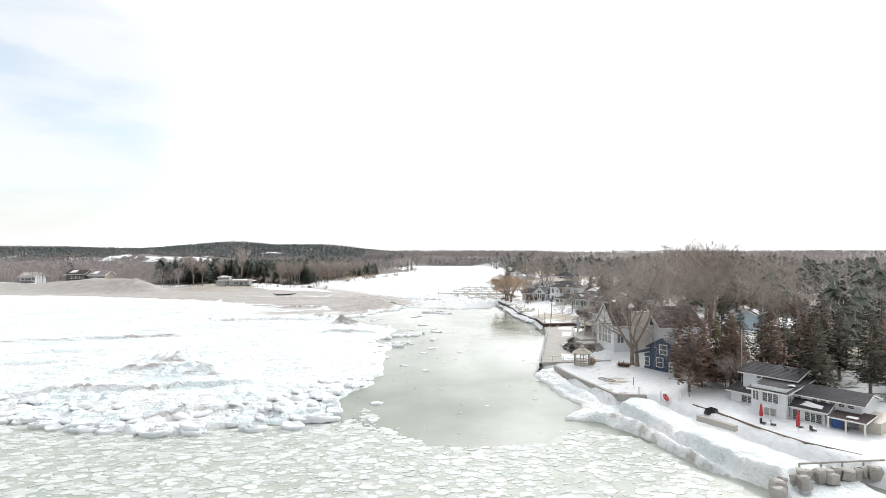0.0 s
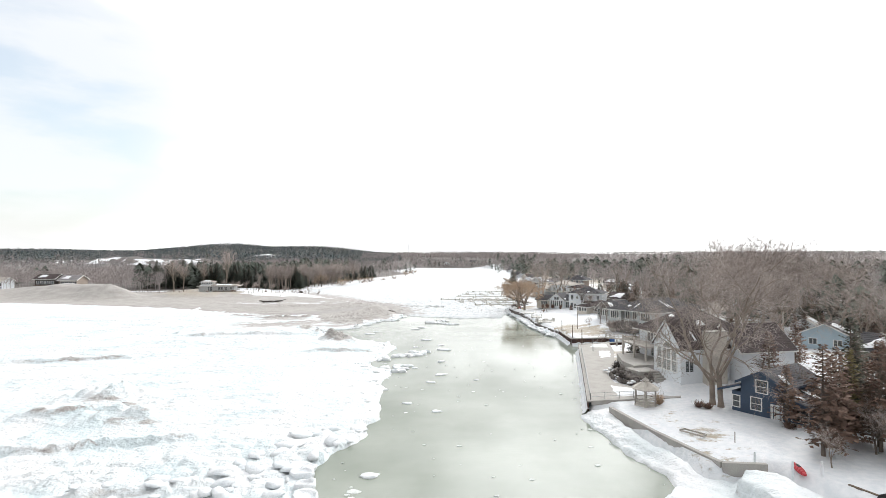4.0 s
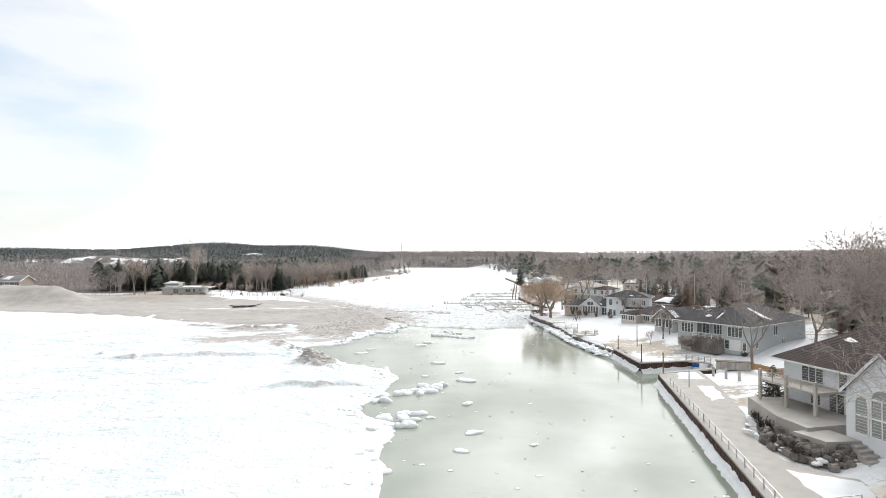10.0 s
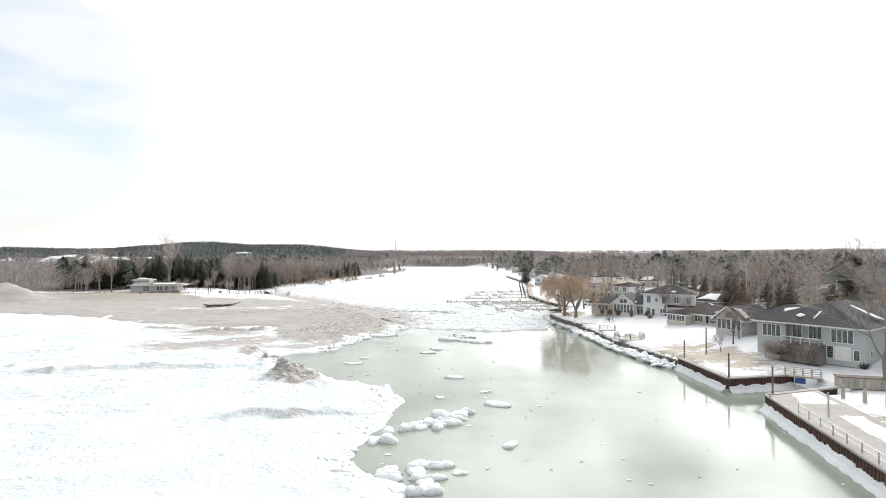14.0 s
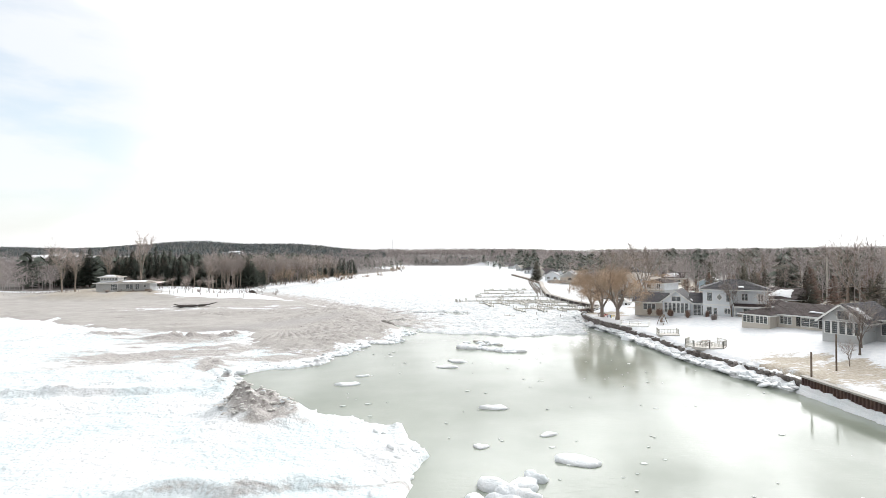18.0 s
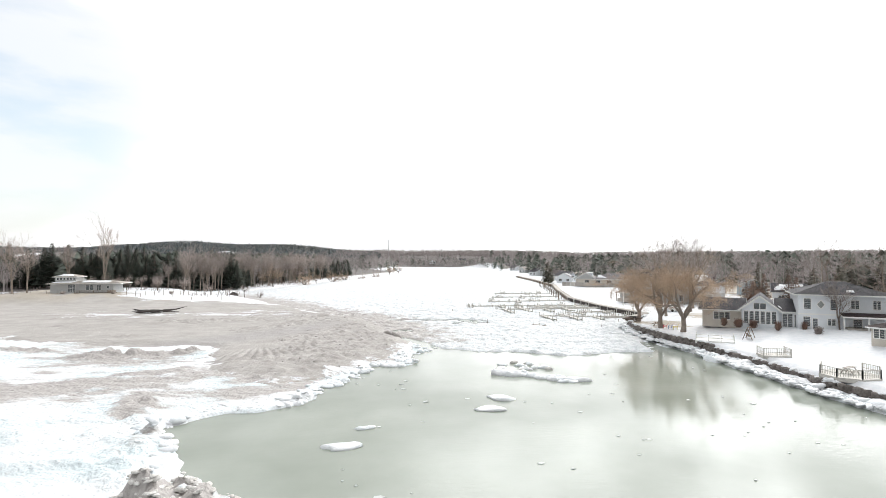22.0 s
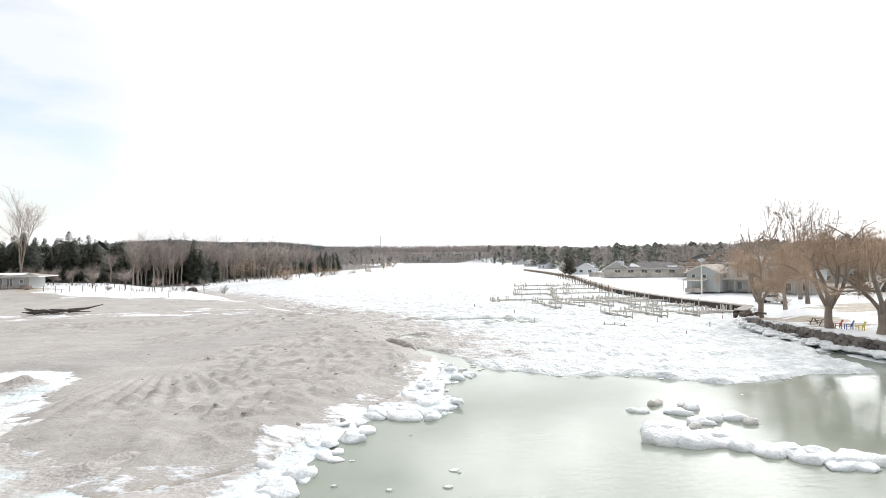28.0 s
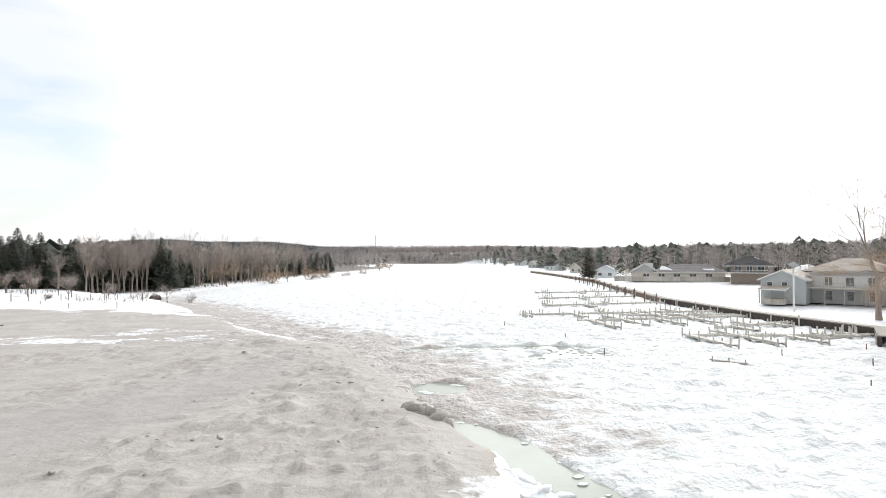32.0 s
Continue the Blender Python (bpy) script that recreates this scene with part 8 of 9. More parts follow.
def dock(x0, x1, y, fingers, label, high=0.55, slope=0.0):
    """A walkway from x0 to x1 on posts, with finger piers at the given x, each of a given length along y."""
    d = thing("dock", Matrix(), label, "dock", "winter docks in the frozen marina")
    rr = random.Random(int(x0 * 7 + y))

    def yy(x):
        return y + slope * (x - x0)
    for sy in (-0.55, 0.55):
        part("stringer", Shape().beam((x0, yy(x0) + sy, high), (x1, yy(x1) + sy, high), 0.12, 0.2), timber_pale, d)
    n = int((x1 - x0) / 0.55)
    for i in range(n):
        x = x0 + (i + 0.5) * (x1 - x0) / n
        if rr.random() > 0.12:
            shared("board", board_me, d, pose(x, yy(x), high + 0.1 + rr.uniform(-0.01, 0.02), 0, 0, rr.uniform(-2, 2)))
    m = int((x1 - x0) / 3.4)
    for i in range(m + 1):
        x = x0 + (x1 - x0) * i / m
        for sy in (-0.75, 0.75):
            shared("post", post_me, d, pose(x, yy(x) + sy, rr.uniform(-0.1, 0.5), rr.uniform(-3, 3), rr.uniform(-3, 3), 0))
    for x, ln in fingers:
        fy = yy(x)
        fp = part("finger", Shape().beam((x - 0.4, fy, high), (x - 0.4, fy + ln, high - 0.08), 0.1, 0.18).beam((x + 0.4, fy, high), (x + 0.4, fy + ln, high - 0.08), 0.1, 0.18).box(x - 0.45, x + 0.45, min(fy, fy + ln), max(fy, fy + ln), high + 0.08, high + 0.13), timber_pale, d)
        k = 3
        for i in range(1, k + 1):
            for sx in (-0.55, 0.55):
                shared("post", post_me, fp, pose(x + sx, fy + ln * i / k, rr.uniform(0.0, 0.6), rr.uniform(-4, 4), rr.uniform(-4, 4), 0))
    return d


dock(46.0, 66.5, 258.0, [(46.3, -8.5), (52.5, -7), (58, -6), (52.5, 5)], "weathered grey timber dock frozen in river ice", slope=-0.26)
dock(39.5, 69.5, 276.0, [(41.5, -8.5), (47, -7), (53, -7.5), (59, -7), (47, 6), (56, 6)], "weathered grey timber dock with finger piers in ice")
dock(33.5, 70, 287.0, [(34.2, -2.5), (43, -5), (50, 5), (57, -5), (63, 5)], "long grey timber dock reaching into the ice", slope=-0.08)
dock(55, 69.5, 263.5, [(58, -4.5), (62, 4.0), (66, -3.5)], "weathered short timber dock near the bulkhead", slope=0.22)
dock(50.5, 70, 281.5, [(54, 4.0), (60, -4.5), (65, 4.0)], "grey timber dock with crooked finger piers", slope=-0.2)
dock(60.5, 70.5, 252.6, [(64, 3.5), (68, 3.0)], "low timber dock below the marina lamp", 0.4, 0.12)
dock(44, 71.5, 303.0, [(46, 5), (53, -5), (60, 5)], "grey timber dock farther up the marina")
dock(50, 75, 321.0, [(53, 4.5), (60, -5), (67, 4)], "grey timber dock near the bend")
dock(56, 82, 340.0, [(60, 4.5), (68, -5), (75, 4)], "grey timber dock near the tall cedar")
low_dock = thing("low_dock", Matrix(), "low broken plank walk lying on the ice", "dock")
part("plank", Shape().beam((39.2, 244.2, 0.25), (41.3, 241.4, 0.25), 0.5, 0.08), timber_grey, low_dock)
for x, y in ((39.3, 244.0), (40.3, 242.8), (41.2, 241.6)):
    part("post", Shape().tube((x, y, -0.6), (x, y, 0.6), 0.07, 0.07, 6), timber_grey, low_dock)
for i, (x, y) in enumerate(((48.5, 245.0), (52.8, 238.5), (30.4, 250.0), (60.5, 246.0), (44.0, 231.0), (31, 262), (27, 276))):
    pole("ice_stake", x, y, 0.0, 0.8, 0.05, timber, "thin marker stake frozen in the ice", "stake")
marina_wall = thing("marina_wall", Matrix(), "dark timber bulkhead with pilings round the marina", "bulkhead", kind="structure")
MW = [(63.5, 247.0), (70.5, 253.5), (69.6, 268), (69.8, 281), (72.3, 305), (84, 345), (99.5, 393), (111, 460), (119, 518)]
for (ax, ay), (bx, by) in zip(MW, MW[1:]):
    part("bulkhead", Shape().beam((ax, ay, 0.2), (bx, by, 0.2), 0.4, 2.1), black_wood if ay < 300 else timber, marina_wall)
    part("boardwalk", Shape().beam((ax + 1.0, ay, 1.32), (bx + 1.0, by, 1.32), 1.7, 0.12), timber_grey, marina_wall)
    L = math.hypot(bx - ax, by - ay)
    for i in range(int(L / 4.5)):
        f = (i + 0.6 * math.sin(i * 2.7 + ax)) / int(L / 4.5)
        shared("post", post_me, marina_wall, pose(ax + (bx - ax) * f - 0.35, ay + (by - ay) * f, 0.55 + 0.3 * math.sin(i * 4.1), 5 * math.sin(i * 1.7), 4 * math.cos(i * 2.3), 0))
for i in range(24):
    pole("mooring_pile", 70 + i * 1.2 - 1.5 * (i % 2), 303 + i * 4.3, 0, 2.6, 0.14, timber, "dark timber mooring pile in the ice", "pile")


# ---- loose ice ----
def lump_shape(rx, ry, h, seed, n=12, rings=4):
    rr = random.Random(seed)
    ph = [rr.uniform(0, 6.28) for _ in range(4)]
    s = Shape()
    v = []
    for j in range(rings + 1):
        f = j / rings
        rad = (1.0, 1.06, 0.86, 0.5, 0.0)[j] if rings == 4 else 1 - f
        z = (-0.25, 0.25, 0.75, 0.95, 1.0)[j] * h
        for i in range(n):
            a = 2 * math.pi * i / n
            k = 1 + 0.18 * math.sin(2 * a + ph[0]) + 0.12 * math.sin(3 * a + ph[1]) + 0.09 * math.sin(5 * a + ph[2] + j)
            v.append((rx * rad * k * math.cos(a) + 0.06 * rx * math.sin(j * 2 + ph[3]), ry * rad * k * math.sin(a), z * (1 + (0.25, 0.3, 0.36, 0.22, 0.0)[j] * math.sin(a * 2 + ph[3] + j))))
    s.add(v, [(j * n + i, j * n + (i + 1) % n, (j + 1) * n + (i + 1) % n, (j + 1) * n + i) for j in range(rings) for i in range(n)])
    return s


r11 = random.Random(77)
FLOES = [(17.7, 142.9, 1.7, 1.2, 0.35), (-0.8, 172.0, 1.6, 0.8, 0.25), (1.1, 176.4, 0.8, 0.4, 0.2), (14.9, 158.6, 1.6, 0.7, 0.3), (13.6, 180.6, 1.5, 0.9, 0.25), (15.7, 184.3, 1.5, 0.8, 0.3), (11.0, 147.2, 0.7, 0.5, 0.2), (17.8, 149.3, 0.8, 0.5, 0.2),
         (13.9, 115.2, 1.1, 0.8, 0.25), (15.4, 128.0, 0.9, 0.6, 0.3), (11.3, 109.2, 0.9, 0.6, 0.2), (6.3, 95.4, 0.8, 0.5, 0.2), (2.4, 104.3, 0.9, 0.6, 0.3), (0.9, 67.5, 1.1, 0.6, 0.25), (10.4, 90.4, 0.8, 0.5, 0.2), (9.3, 122, 0.6, 0.5, 0.2), (20, 110, 0.5, 0.4, 0.15)]
for i in range(18):
    FLOES.append((r11.uniform(-1.5, 8), r11.uniform(118, 124.5), r11.uniform(0.6, 1.5), r11.uniform(0.5, 0.9), r11.uniform(0.3, 0.6)))
for i in range(22):
    f = r11.random()
    FLOES.append((2.2 + 11.5 * f + r11.uniform(-1, 1), 131.8 + 7.5 * f + r11.uniform(-1.6, 1.6), r11.uniform(0.6, 1.5), r11.uniform(0.5, 1.0), r11.uniform(0.3, 0.7)))
for i in range(26):
    f = r11.random()
    FLOES.append((18.9 + 8.4 * f + r11.uniform(-0.3, 0.8), 195.6 - 5.4 * f + r11.uniform(-0.3, 2.2) * (1 - 0.5 * f), r11.uniform(0.7, 1.4), r11.uniform(0.45, 0.8), r11.uniform(0.3, 0.75) * (1 - 0.4 * f)))
for i in range(7):
    FLOES.append((r11.uniform(20, 26), r11.uniform(198.5, 202), r11.uniform(0.5, 1.0), r11.uniform(0.35, 0.6), r11.uniform(0.15, 0.35)))
for x, y, a, c, h in FLOES:
    solo("ice_floe", lump_shape(a, c, h, int(x * 31 + y * 7)), ice_white, pose(x, y, 0, 0, 0, r11.uniform(-25, 25)), "snow-capped white ice floe on open water", "ice floe", "ice floes in the channel", smooth=True)
for i, (x, y, k) in enumerate(((22.6, 203.2, 0.9), (24.4, 202.2, 0.8), (26.0, 198.0, 0.7), (22.0, 197.8, 0.6))):
    solo("dirty_floe", lump_shape(k * 0.7, k * 0.45, 0.3, 900 + i), ice_dirty, pose(x, y, 0.02), "small grey sand-stained ice lump", "ice floe", "sand-stained ice lumps", smooth=True)


def broken_ice(name, places, mat, label, size=(0.35, 1.1), seed=3):
    rr = random.Random(seed)
    s = Shape()
    for x, y, z, k in places:
        a = rr.uniform(*size) * k
        b = lump_shape(a, a * rr.uniform(0.5, 0.9), a * rr.uniform(0.2, 0.5), rr.randrange(10 ** 6), 7, 4)
        s.add([tuple(p) for p in b.moved(pose(x, y, z, rr.uniform(-12, 12), rr.uniform(-12, 12), rr.uniform(0, 360))).v], b.f)
    return solo(name, s, mat, Matrix(), label, "ice blocks", kind="stuff", smooth=True)


def on_shelf(n, x0, x1, y0, y1, d0, d1, seed, field=shelf_height):
    g0 = np.random.default_rng(seed)
    x, y = g0.uniform(x0, x1, n), g0.uniform(y0, y1, n)
    d = inside_distance(x, y, SHELF)
    z = field(x[None], y[None])[0]
    ok = (d > d0) & (d < d1) & (z > -0.5)
    return [(float(a), float(b), max(0.0, float(c)) - 0.05, float(k)) for a, b, c, k in zip(x[ok], y[ok], z[ok], g0.uniform(0.5, 1.2, ok.sum()))]


broken_ice("ice_blocks", on_shelf(520, -75, 0, 56, 82, -0.5, 9, 5), ice_white, "jumbled snow-covered ice blocks on the shelf front", (0.4, 1.5), 5)
broken_ice("ice_blocks", on_shelf(420, -15, 8, 80, 175, -0.4, 3, 6), ice_white, "broken white ice along the shelf edge", (0.25, 0.8), 6)
broken_ice("ice_blocks", [p for p in on_shelf(5200, -60, 14, 172, 222, -0.4, 2.4, 7) if p[2] > ground_at(p[0], p[1]) - 0.15], ice_white, "snowy ice blocks fringing the sandbar", (0.18, 0.7), 7)
broken_ice("ice_rubble", [(x, y, z, k) for x, y, z, k in on_shelf(2600, -17, -2, 150, 168, -0.3, 9, 9) if ((x + 9.4) / 4.0) ** 2 + ((y - 159.5) / 4.2) ** 2 < 1], ice_dirty, "heap of dirty broken ice at the shelf edge", (0.12, 0.36), 9)

r28 = random.Random(28)
BAR_EDGE = [(-16.2, 180), (-12.5, 183.5), (-7.2, 184.2), (-4.5, 187), (-2.1, 193.7), (0.9, 198), (2.6, 204), (7.4, 203.5), (8.9, 206), (7.9, 209), (8.6, 212), (11.4, 214.6), (11.7, 217)]
for (ax, ay), (bx, by) in zip(BAR_EDGE, BAR_EDGE[1:]):
    for i in range(int(math.hypot(bx - ax, by - ay) * 1.0) + 1):
        f, a = r28.random(), r28.uniform(0.3, 0.8) * (1.1 if 186 < ay < 205 else 0.9)
        solo("ice_lump", lump_shape(a, a * r28.uniform(0.6, 0.9), a * r28.uniform(0.25, 0.55), r28.randrange(10 ** 6)), ice_white, pose(ax + (bx - ax) * f + r28.uniform(-0.7, 0.5), ay + (by - ay) * f + r28.uniform(-0.5, 0.5), 0.0, 0, 0, r28.uniform(0, 360)), "rounded snow-capped ice lump at the water's edge", "ice lump", "ice lumps along the sandbar", smooth=True)
r15 = random.Random(15)
along = []
for (ax, ay), (bx, by) in zip(ROCK_LINE, ROCK_LINE[1:]):
    for i in range(int(math.hypot(bx - ax, by - ay) * 9)):
        f, off = r15.random(), r15.uniform(0.6, 2.6) * (0.7 if ay > 203 else 1)
        along.append((ax + (bx - ax) * f - off, ay + (by - ay) * f, 0.35 + 0.25 * (2.6 - off) / 2 + r15.uniform(-0.1, 0.1), r15.uniform(0.5, 1.2)))
broken_ice("ice_blocks", along, ice_white, "lumpy broken ice frozen to the foot of the bank", (0.25, 0.75), 16)
caps = [(ax + (bx - ax) * f + 0.2, ay + (by - ay) * f, 1.32 if ay < 203 else 1.78 if ay < 222 else 1.48 if ay < 232 else 1.15, r15.uniform(0.6, 1.2)) for (ax, ay), (bx, by) in zip(ROCK_LINE, ROCK_LINE[1:]) for f in [r15.random() for _ in range(int(math.hypot(bx - ax, by - ay) * 1.1))]]
broken_ice("snow_caps", caps, snow, "small drifts of snow lying on the wall stones", (0.3, 0.7), 17)

r19 = random.Random(19)
broken_ice("snow_caps", [(x, y, ground_at(x, y) + r19.uniform(0.35, 0.75), r19.uniform(0.5, 1.0)) for x, y in [(r19.uniform(42.6, 48.2), r19.uniform(94.5, 107)) for _ in range(70)]], snow, "pockets of snow among the garden stones", (0.3, 0.75), 20)


def rimmed_plate(a, c, h, seed):
    """A pancake of ice: flat middle, thick pushed-up rim."""
    rr = random.Random(seed)
    n = 12
    w = [rr.uniform(0.85, 1.12) for _ in range(n)]
    s = Shape()
    v = []
    for k, z in ((0.92, -0.1), (1.0, h * 0.5), (0.96, h), (0.78, h * 0.95), (0.66, h * 0.7)):
        v += [(a * k * w[i] * math.cos(6.283 * i / n), c * k * w[i] * math.sin(6.283 * i / n), z * (1 if k == 0.92 else rr.uniform(0.8, 1.15))) for i in range(n)]
    f = [(j * n + i, j * n + (i + 1) % n, (j + 1) * n + (i + 1) % n, (j + 1) * n + i) for j in range(4) for i in range(n)]
    return s.add(v, f + [tuple(range(4 * n, 5 * n))])


r18 = random.Random(18)
EDGE = SHELF[2:11]
for (ax, ay), (bx, by) in zip(EDGE, EDGE[1:]):
    for i in range(max(1, int(math.hypot(bx - ax, by - ay) / 1.5))):
        f, off = r18.random(), r18.uniform(-1.8, 0.9)
        a = r18.uniform(0.8, 1.9)
        solo("ice_plate", rimmed_plate(a, a * r18.uniform(0.6, 0.85), r18.uniform(0.35, 0.8), r18.randrange(10 ** 6)), ice_white, pose(ax + (bx - ax) * f, ay + (by - ay) * f + off, 0.0 if off < -0.6 else 0.25, r18.uniform(-6, 6), r18.uniform(-6, 6), r18.uniform(-30, 30)), "rimmed pancake of white ice at the shelf front", "ice plate", "pancake ice along the shelf", smooth=True)


def brash(name, n, x0, x1, y0, y1, test, label, lo, hi, seed):
    """Thin plates of drifting ice."""
    rr = random.Random(seed)
    g0 = np.random.default_rng(seed)
    xs, ys = g0.uniform(x0, x1, n), g0.uniform(y0, y1, n)
    ok = test(xs, ys)
    s = Shape()
    for x, y in zip(xs[ok].tolist(), ys[ok].tolist()):
        a = lo * (hi / lo) ** rr.random() ** 1.6
        m = rr.choice((5, 6, 7))
        t0 = rr.uniform(0, 6.28)
        p = [(x + a * rr.uniform(0.75, 1.15) * math.cos(t0 + 6.283 * i / m), y + a * 0.75 * rr.uniform(0.75, 1.15) * math.sin(t0 + 6.283 * i / m)) for i in range(m)]
        h = rr.uniform(0.025, 0.075)
        s.add([(u, v, -0.03) for u, v in p] + [(x + (u - x) * 0.9, y + (v - y) * 0.9, h) for u, v in p], [(i, (i + 1) % m, m + (i + 1) % m, m + i) for i in range(m)] + [tuple(range(m, 2 * m))])
    return solo(name, s, brash_mat, Matrix(), label, "brash ice", kind="stuff")


def outside(x, y):
    return (inside_distance(x, y, SHELF) < 0.2) & (inside_distance(x, y, RIGHT_LAND) < 0)


front = [(-70, 0), (-88, 20), (-96, 50), (-80, 76), (-51, 63), (-20, 57), (-4, 59), (0, 66), (1, 58), (6, 50), (14, 47), (24, 47), (27, 52), (34, 48), (40, 20), (22, 6), (-10, 12), (-40, 4)]
brash("brash_ice", 27000, -96, 40, 2, 76, lambda x, y: outside(x, y) & (inside_distance(x + 1.5 * value_noise(x, y, 5, 2), y, front) > 0), "drifting plates of thin white brash ice", 0.16, 1.05, 21)
brash("brash_ice", 230, -4, 48, 50, 205, lambda x, y: outside(x, y) & (inside_distance(x, y, RIVER_ICE) < -0.5), "scattered small ice plates on open water", 0.10, 0.42, 22)
brash("brash_ice", 1500, 8, 54, 204, 262, lambda x, y: inside_distance(x, y, RIVER_ICE) > -0.8, "thin ice plates frozen into the river", 0.2, 0.6, 23)

g13 = np.random.default_rng(13)
cx, cy = g13.uniform(-26, 11, 1500), g13.uniform(200, 268, 1500)
cz = ground_height(cx[None], cy[None])[0]
cok = (inside_distance(cx, cy, LEFT_LAND) > 0.3) & (cx + 0.10 * (cy - 215) > -14 + g13.uniform(-12, 8, 1500)) & (cz < 3)
broken_ice("sand_clods", [(float(a), float(b), float(c) - 0.05, float(k)) for a, b, c, k in zip(cx[cok], cy[cok], cz[cok], g13.uniform(0.2, 0.9, cok.sum()) ** 2.5)], sand_wet, "lumps of churned wet sand and clay", (0.14, 0.4), 14)
for i in range(9):
    a = i * 0.7
    solo("sand_mound", lump_shape(0.75 + 0.25 * math.sin(i * 3.1), 0.45, 0.45 + 0.15 * math.cos(i * 2.3), 61 + i), sand_wet, pose(6.4 + 0.35 * i, 230.6 - 0.2 * i + 0.5 * math.sin(a), ground_at(6.4 + 0.35 * i, 230.6 - 0.2 * i) - 0.05, 0, 0, 40 * i), "dark clump of churned sand at the bar edge", "sand mound", "sand clumps at the bar edge", smooth=True)

# driftwood, stumps and bank posts on the sandbar
dw_ = thing("driftwood", pose(-48.5, 273.0, ground_at(-48.5, 273.0)), "low black tangle of stranded tree trunks on sand", "driftwood")
r17 = random.Random(17)
for i in range(30):
    a = r17.uniform(-0.5, 0.5) + (math.pi if i % 2 else 0)
    c = Vector((r17.uniform(-4.2, 3.2), r17.uniform(-1.0, 1.0), r17.uniform(0.1, 0.65)))
    e = c + Vector((math.cos(a), math.sin(a), r17.uniform(-0.08, 0.22))) * r17.uniform(1.0, 3.4)
    k = r17.uniform(0.08, 0.3)
    part("log" if k > 0.16 else "branch", Shape().tube(c, c.lerp(e, 0.5) + Vector((0, 0, r17.uniform(-0.1, 0.15))), k, k * 0.8, 7).tube(c.lerp(e, 0.5), e, k * 0.8, k * 0.3, 6), black_wood, dw_)
part("branch", Shape().tube((2.0, 0.4, 0.6), (4.6, 1.3, 0.75), 0.26, 0.18, 7).tube((4.6, 1.3, 0.75), (7.0, 2.0, 1.35), 0.18, 0.05, 6), black_wood, dw_)
solo("stump", lump_shape(1.3, 1.0, 1.1, 44), black_wood, pose(-44.6, 345.5, ground_at(-44.6, 345.5)), "dark brush stump at the snowy bank", "stump")
for i in range(14):
    x, y = -68 + i * 1.9, 315 + i * 2.6
    pole("bank_post", x, y, ground_at(x, y), 1.5, 0.12, timber_grey, "weathered post along the snowy bank", "post")


# ---- back-garden cottages, poles and wires ----
def back_cottage(x, y, w, d, h, rise, axis, wm, rm, turn, label, white=0.6, base=None):
    """A cottage seen over the front row: walls, roof, windows and a sheet of snow on the roof."""
    c = house("cottage", x, y, (ground_at(x, y) if base is None else base), turn, label, "house")
    wall_block(c, 0, d, -w / 2, w / 2, -0.8, h, wm)
    gable_roof(c, 0, d, -w / 2, w / 2, h, rise, axis, rm, wm, 0.5, step=0.6)
    for k in (-1, 1):
        window(c, "W", 0, k * w * 0.25 - 0.7, k * w * 0.25 + 0.7, 0.9, 2.1, 2, 1)
    window(c, "S", -w / 2, d * 0.35, d * 0.35 + 1.2, 0.9, 2.1, 2, 1)
    if white:
        if axis == "x":
            snow_patch(c, [(0.3, -w / 2, h + 0.15), (d * white, -w / 2, h + 0.15), (d * white * 0.8, -0.4, h + rise * 0.92), (0.5, -0.4, h + rise * 0.92)], int(x), lift=0.2)
        else:
            snow_patch(c, [(0, -w / 2 * white, h + 0.15), (0, w / 2, h + 0.15), (d / 2 - 0.4, w / 2 * white, h + rise * 0.92), (d / 2 - 0.4, -w / 2 * white, h + rise * 0.92)][::-1], int(x), lift=0.2)
    return c


siding_sky = material("siding_sky", (0.42, 0.53, 0.60), 0.65, 0.08, 2, 0.2)
back_cottage(97, 116, 9, 10, 3.2, 2.2, "x", siding_sky, shingle_brown, 35, "light blue cottage with half-snowed brown roof", 0.55)
back_cottage(109, 136, 5, 5, 3.0, 1.6, "x", siding_white, shingle_light, 40, "small white outbuilding with snowy roof", 0.9)
back_cottage(143, 166, 10, 9, 3.2, 2.4, "y", siding_white, shingle_dark, 30, "white cottage under snow among the trees", 0.9)
back_cottage(149, 236, 10, 10, 3.4, 2.8, "x", siding_beige, shingle_light, 30, "pale gabled cottage with snow-covered roof", 0.8)
back_cottage(178, 239, 13, 10, 3.2, 2.6, "y", siding_white, shingle_dark, 30, "long white cottage with snow-covered roof", 0.9)
back_cottage(139, 198, 12, 9, 3.2, 2.2, "y", siding_white, shingle_brown, 30, "white cottage with bare brown roof", 0.0)
back_cottage(161, 252, 9, 9, 3.2, 2.4, "x", siding_grey, shingle_dark, 30, "grey cottage with streaks of roof snow", 0.5)
back_cottage(114, 153, 8, 8, 3.2, 2.2, "y", siding_grey, shingle_dark, 30, "grey cottage behind the bungalow", 0.7)
back_cottage(92, 208, 8, 9, 3.0, 2.0, "y", siding_tan, shingle_brown, 40, "brown cottage behind the two-storey house", 0.4)
back_cottage(99, 236, 6, 4, 2.8, 0.8, "x", white_paint, shingle_light, 50, "small white garden building under bare trees", 0.9)
back_cottage(125, 268, 9, 8, 3.2, 2.2, "y", siding_white, shingle_dark, 50, "white cottage half hidden by conifers", 0.8)
back_cottage(138, 300, 9, 9, 3.2, 2.2, "x", siding_sky, shingle_dark, 50, "blue cottage beyond the marina", 0.6)
back_cottage(150, 345, 10, 9, 3.2, 2.4, "y", siding_beige, shingle_brown, 55, "beige cottage beyond the marina", 0.5)
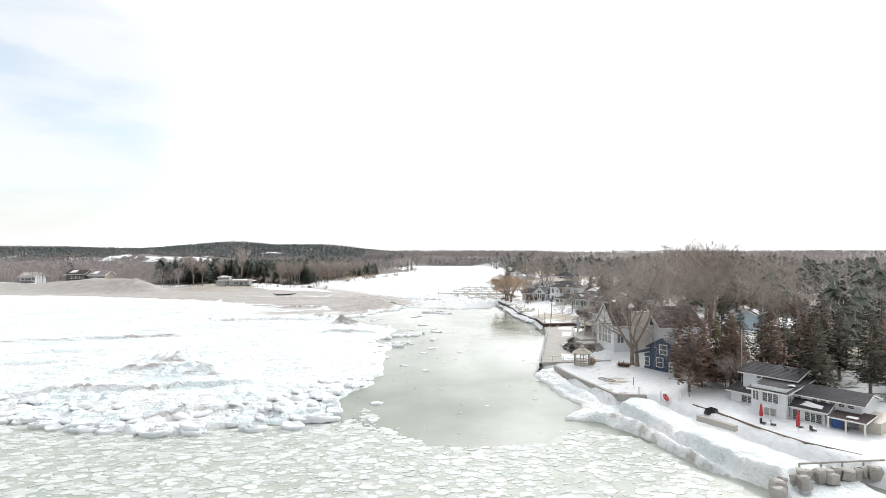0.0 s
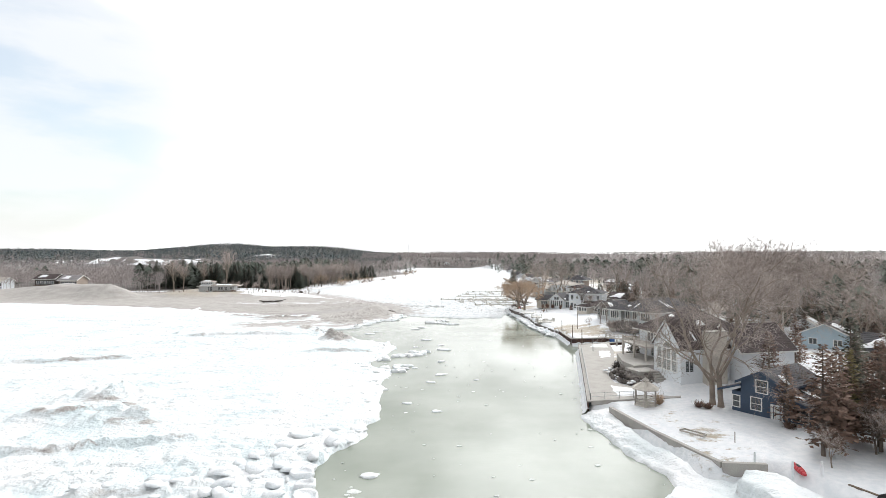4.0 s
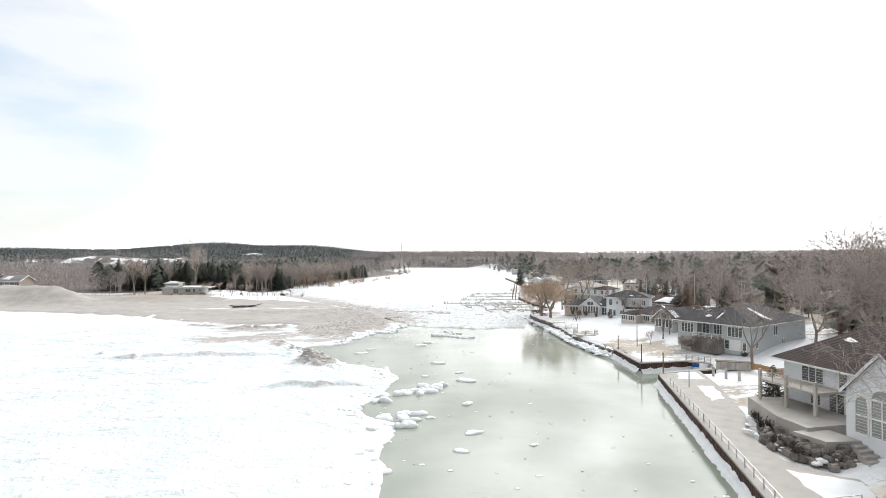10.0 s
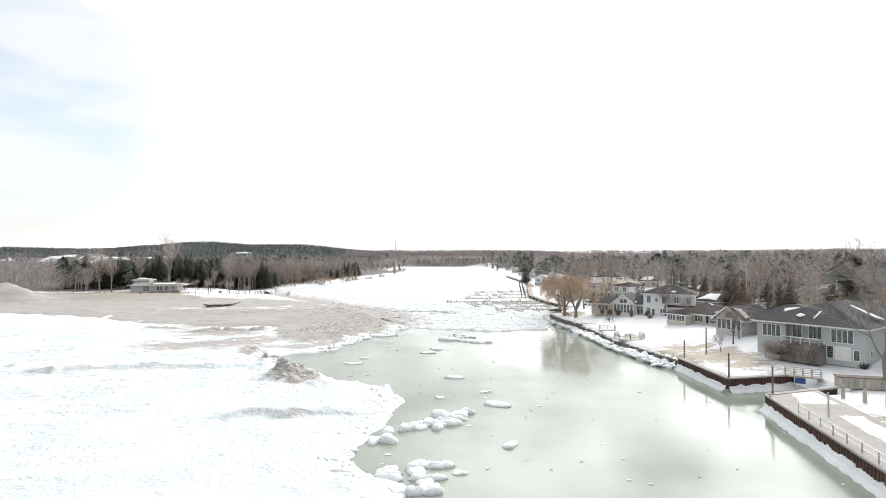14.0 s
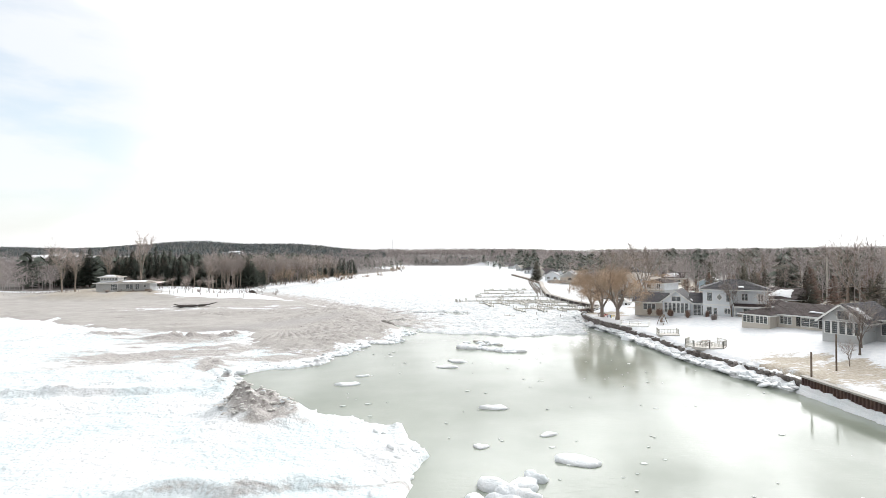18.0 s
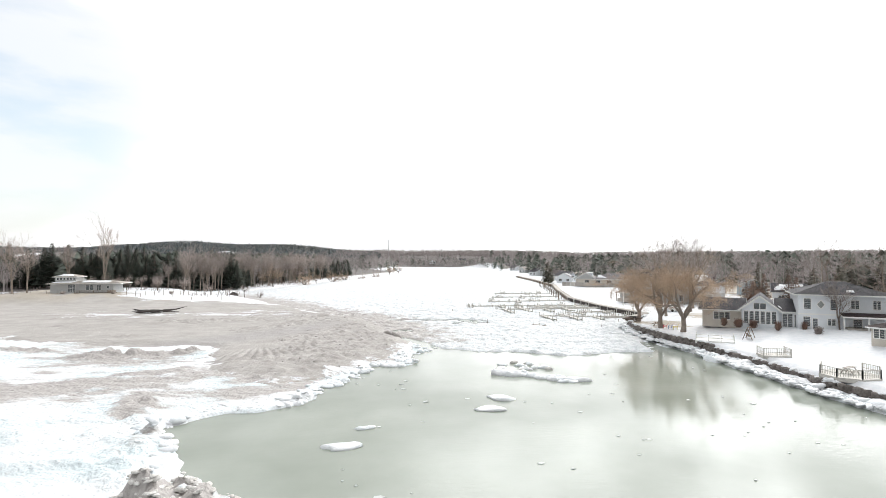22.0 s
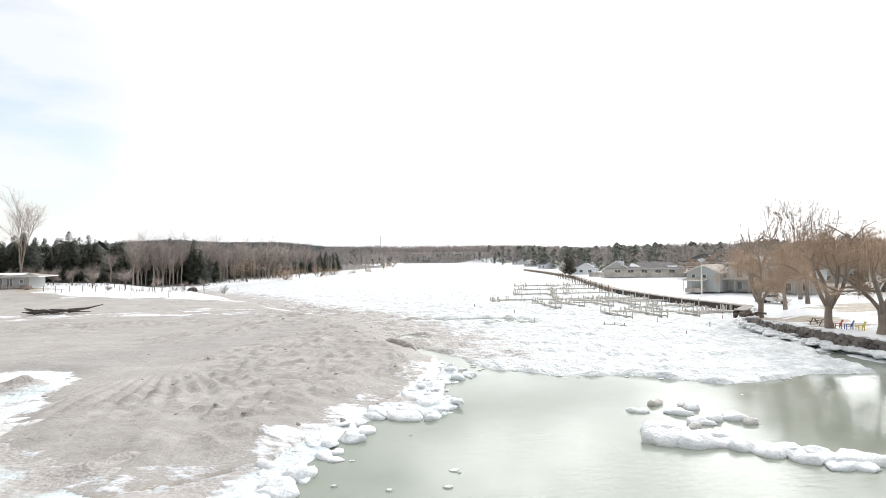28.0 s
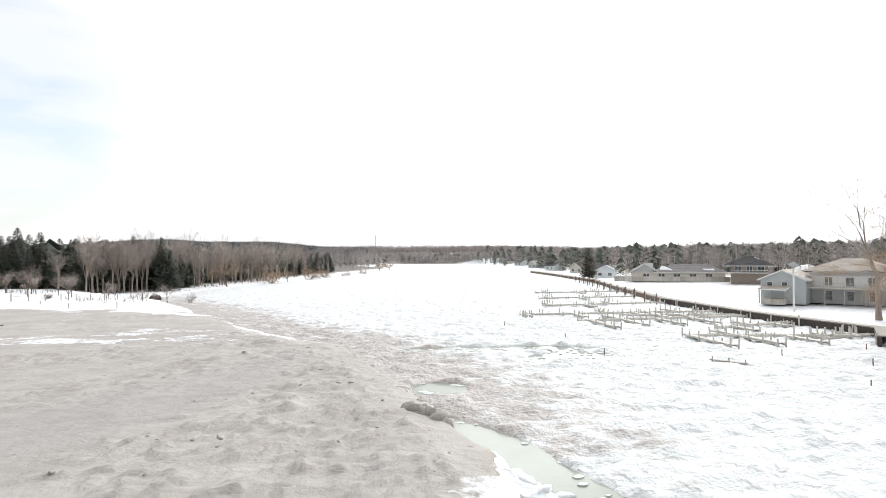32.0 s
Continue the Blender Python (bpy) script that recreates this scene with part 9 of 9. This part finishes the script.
back_cottage(112, 408, 8, 8, 3.0, 2.2, "x", siding_white, shingle_dark, 60, "white cottage past the tall cedar", 0.7)
back_cottage(88, 92, 10, 10, 3.2, 2.4, "y", siding_tan, shingle_dark, 30, "brown cottage with dark roof in the trees", 0.4)
back_cottage(78, 52, 8, 9, 3.0, 2.0, "x", siding_grey, shingle_dark, 30, "grey cottage half hidden by conifers", 0.6)


def utility_pole(x, y, high, label, arm=True):
    u = thing("utility_pole", pose(x, y, ground_at(x, y) - 0.1), label, "utility pole", "utility poles behind the cottages")
    part("shaft", Shape().tube((0, 0, 0), (0, 0, high), 0.14, 0.10, 8), timber_grey, u)
    if arm:
        part("crossarm", Shape().box(-1.1, 1.1, -0.06, 0.06, high - 0.9, high - 0.76), timber_grey, u)
        for sx in (-1.0, 0.0, 1.0):
            part("insulator", Shape().tube((sx, 0, high - 0.76), (sx, 0, high - 0.55), 0.05, 0.03, 6), white_paint, u)
    return Vector((x, y, ground_at(x, y) + high - 0.6))


tops = [utility_pole(*a) for a in ((73.1, 77.9, 11, "tall weathered utility pole among conifers"), (92, 122, 10, "grey utility pole behind the gabled house"), (104, 168, 10, "grey utility pole behind the bungalow"), (108, 205, 9.5, "grey utility pole by the two-storey house"), (118.8, 232.6, 9.5, "grey utility pole at the wood's edge"), (122, 276, 9.5, "grey utility pole behind the marina"), (128, 330, 9.5, "grey utility pole along the marina road"), (134, 392, 9.5, "grey utility pole along the river road"))]
wire = thing("power_line", Matrix(), "slack overhead power lines between poles", "cable")
for a, b in zip(tops, tops[1:]):
    for sx in (-1.0, 1.0):
        s = Shape()
        pts = [a.lerp(b, i / 6) + Vector((sx, 0, -1.4 * (1 - (2 * i / 6 - 1) ** 2))) for i in range(7)]
        for p, q in zip(pts, pts[1:]):
            s.tube(p, q, 0.016, 0.016, 3)
        part("wire", s, black_paint, wire)
pole("flag_mast", 112, 190, ground_at(112, 190), 12, 0.07, white_paint, "slim white mast behind the cottages", "mast")
pole("flag_mast", 118, 196, ground_at(118, 196), 10, 0.06, white_paint, "short white mast behind the cottages", "mast")

# saplings, stakes and low brush on the snowy bank
brush = Shape()
g16 = np.random.default_rng(16)
bx, by = g16.uniform(-140, -5, 5200), g16.uniform(284, 470, 5200)
bd, bw = inside_distance(bx, by, LEFT_LAND), inside_distance(bx, by, FOREST_LEFT)
ok = (bd > 1.5) & (bw < 8) & (bw > -26) & (value_noise(bx, by, 9, 5) > 0.0)
bx, by = bx[ok], by[ok]
bz = ground_height(bx[None], by[None])[0]
for x, y, z in zip(bx.tolist(), by.tolist(), bz.tolist()):
    for _ in range(4):
        a, h, k = g16.uniform(0, 6.28), g16.uniform(0.35, 1.5), g16.uniform(0.1, 0.5)
        brush.add([(x - 0.035, y, z - 0.2), (x + 0.035, y, z - 0.2), (x + k * math.cos(a), y + k * math.sin(a), z + h)], [(0, 1, 2)])
solo("brush", brush, twig_grey, Matrix(), "low leafless brush along the snowy bank", "brush", kind="stuff")
r29 = random.Random(29)
for i in range(9):
    x, y = -42 - i * 8 + r29.uniform(-3, 3), 314 + i * 0.8 + r29.uniform(-4, 4)
    pole("fence_stake", x, y, ground_at(x, y), r29.uniform(0.7, 1.6), 0.07, timber, "leaning grey fence stake in the snow", "stake")
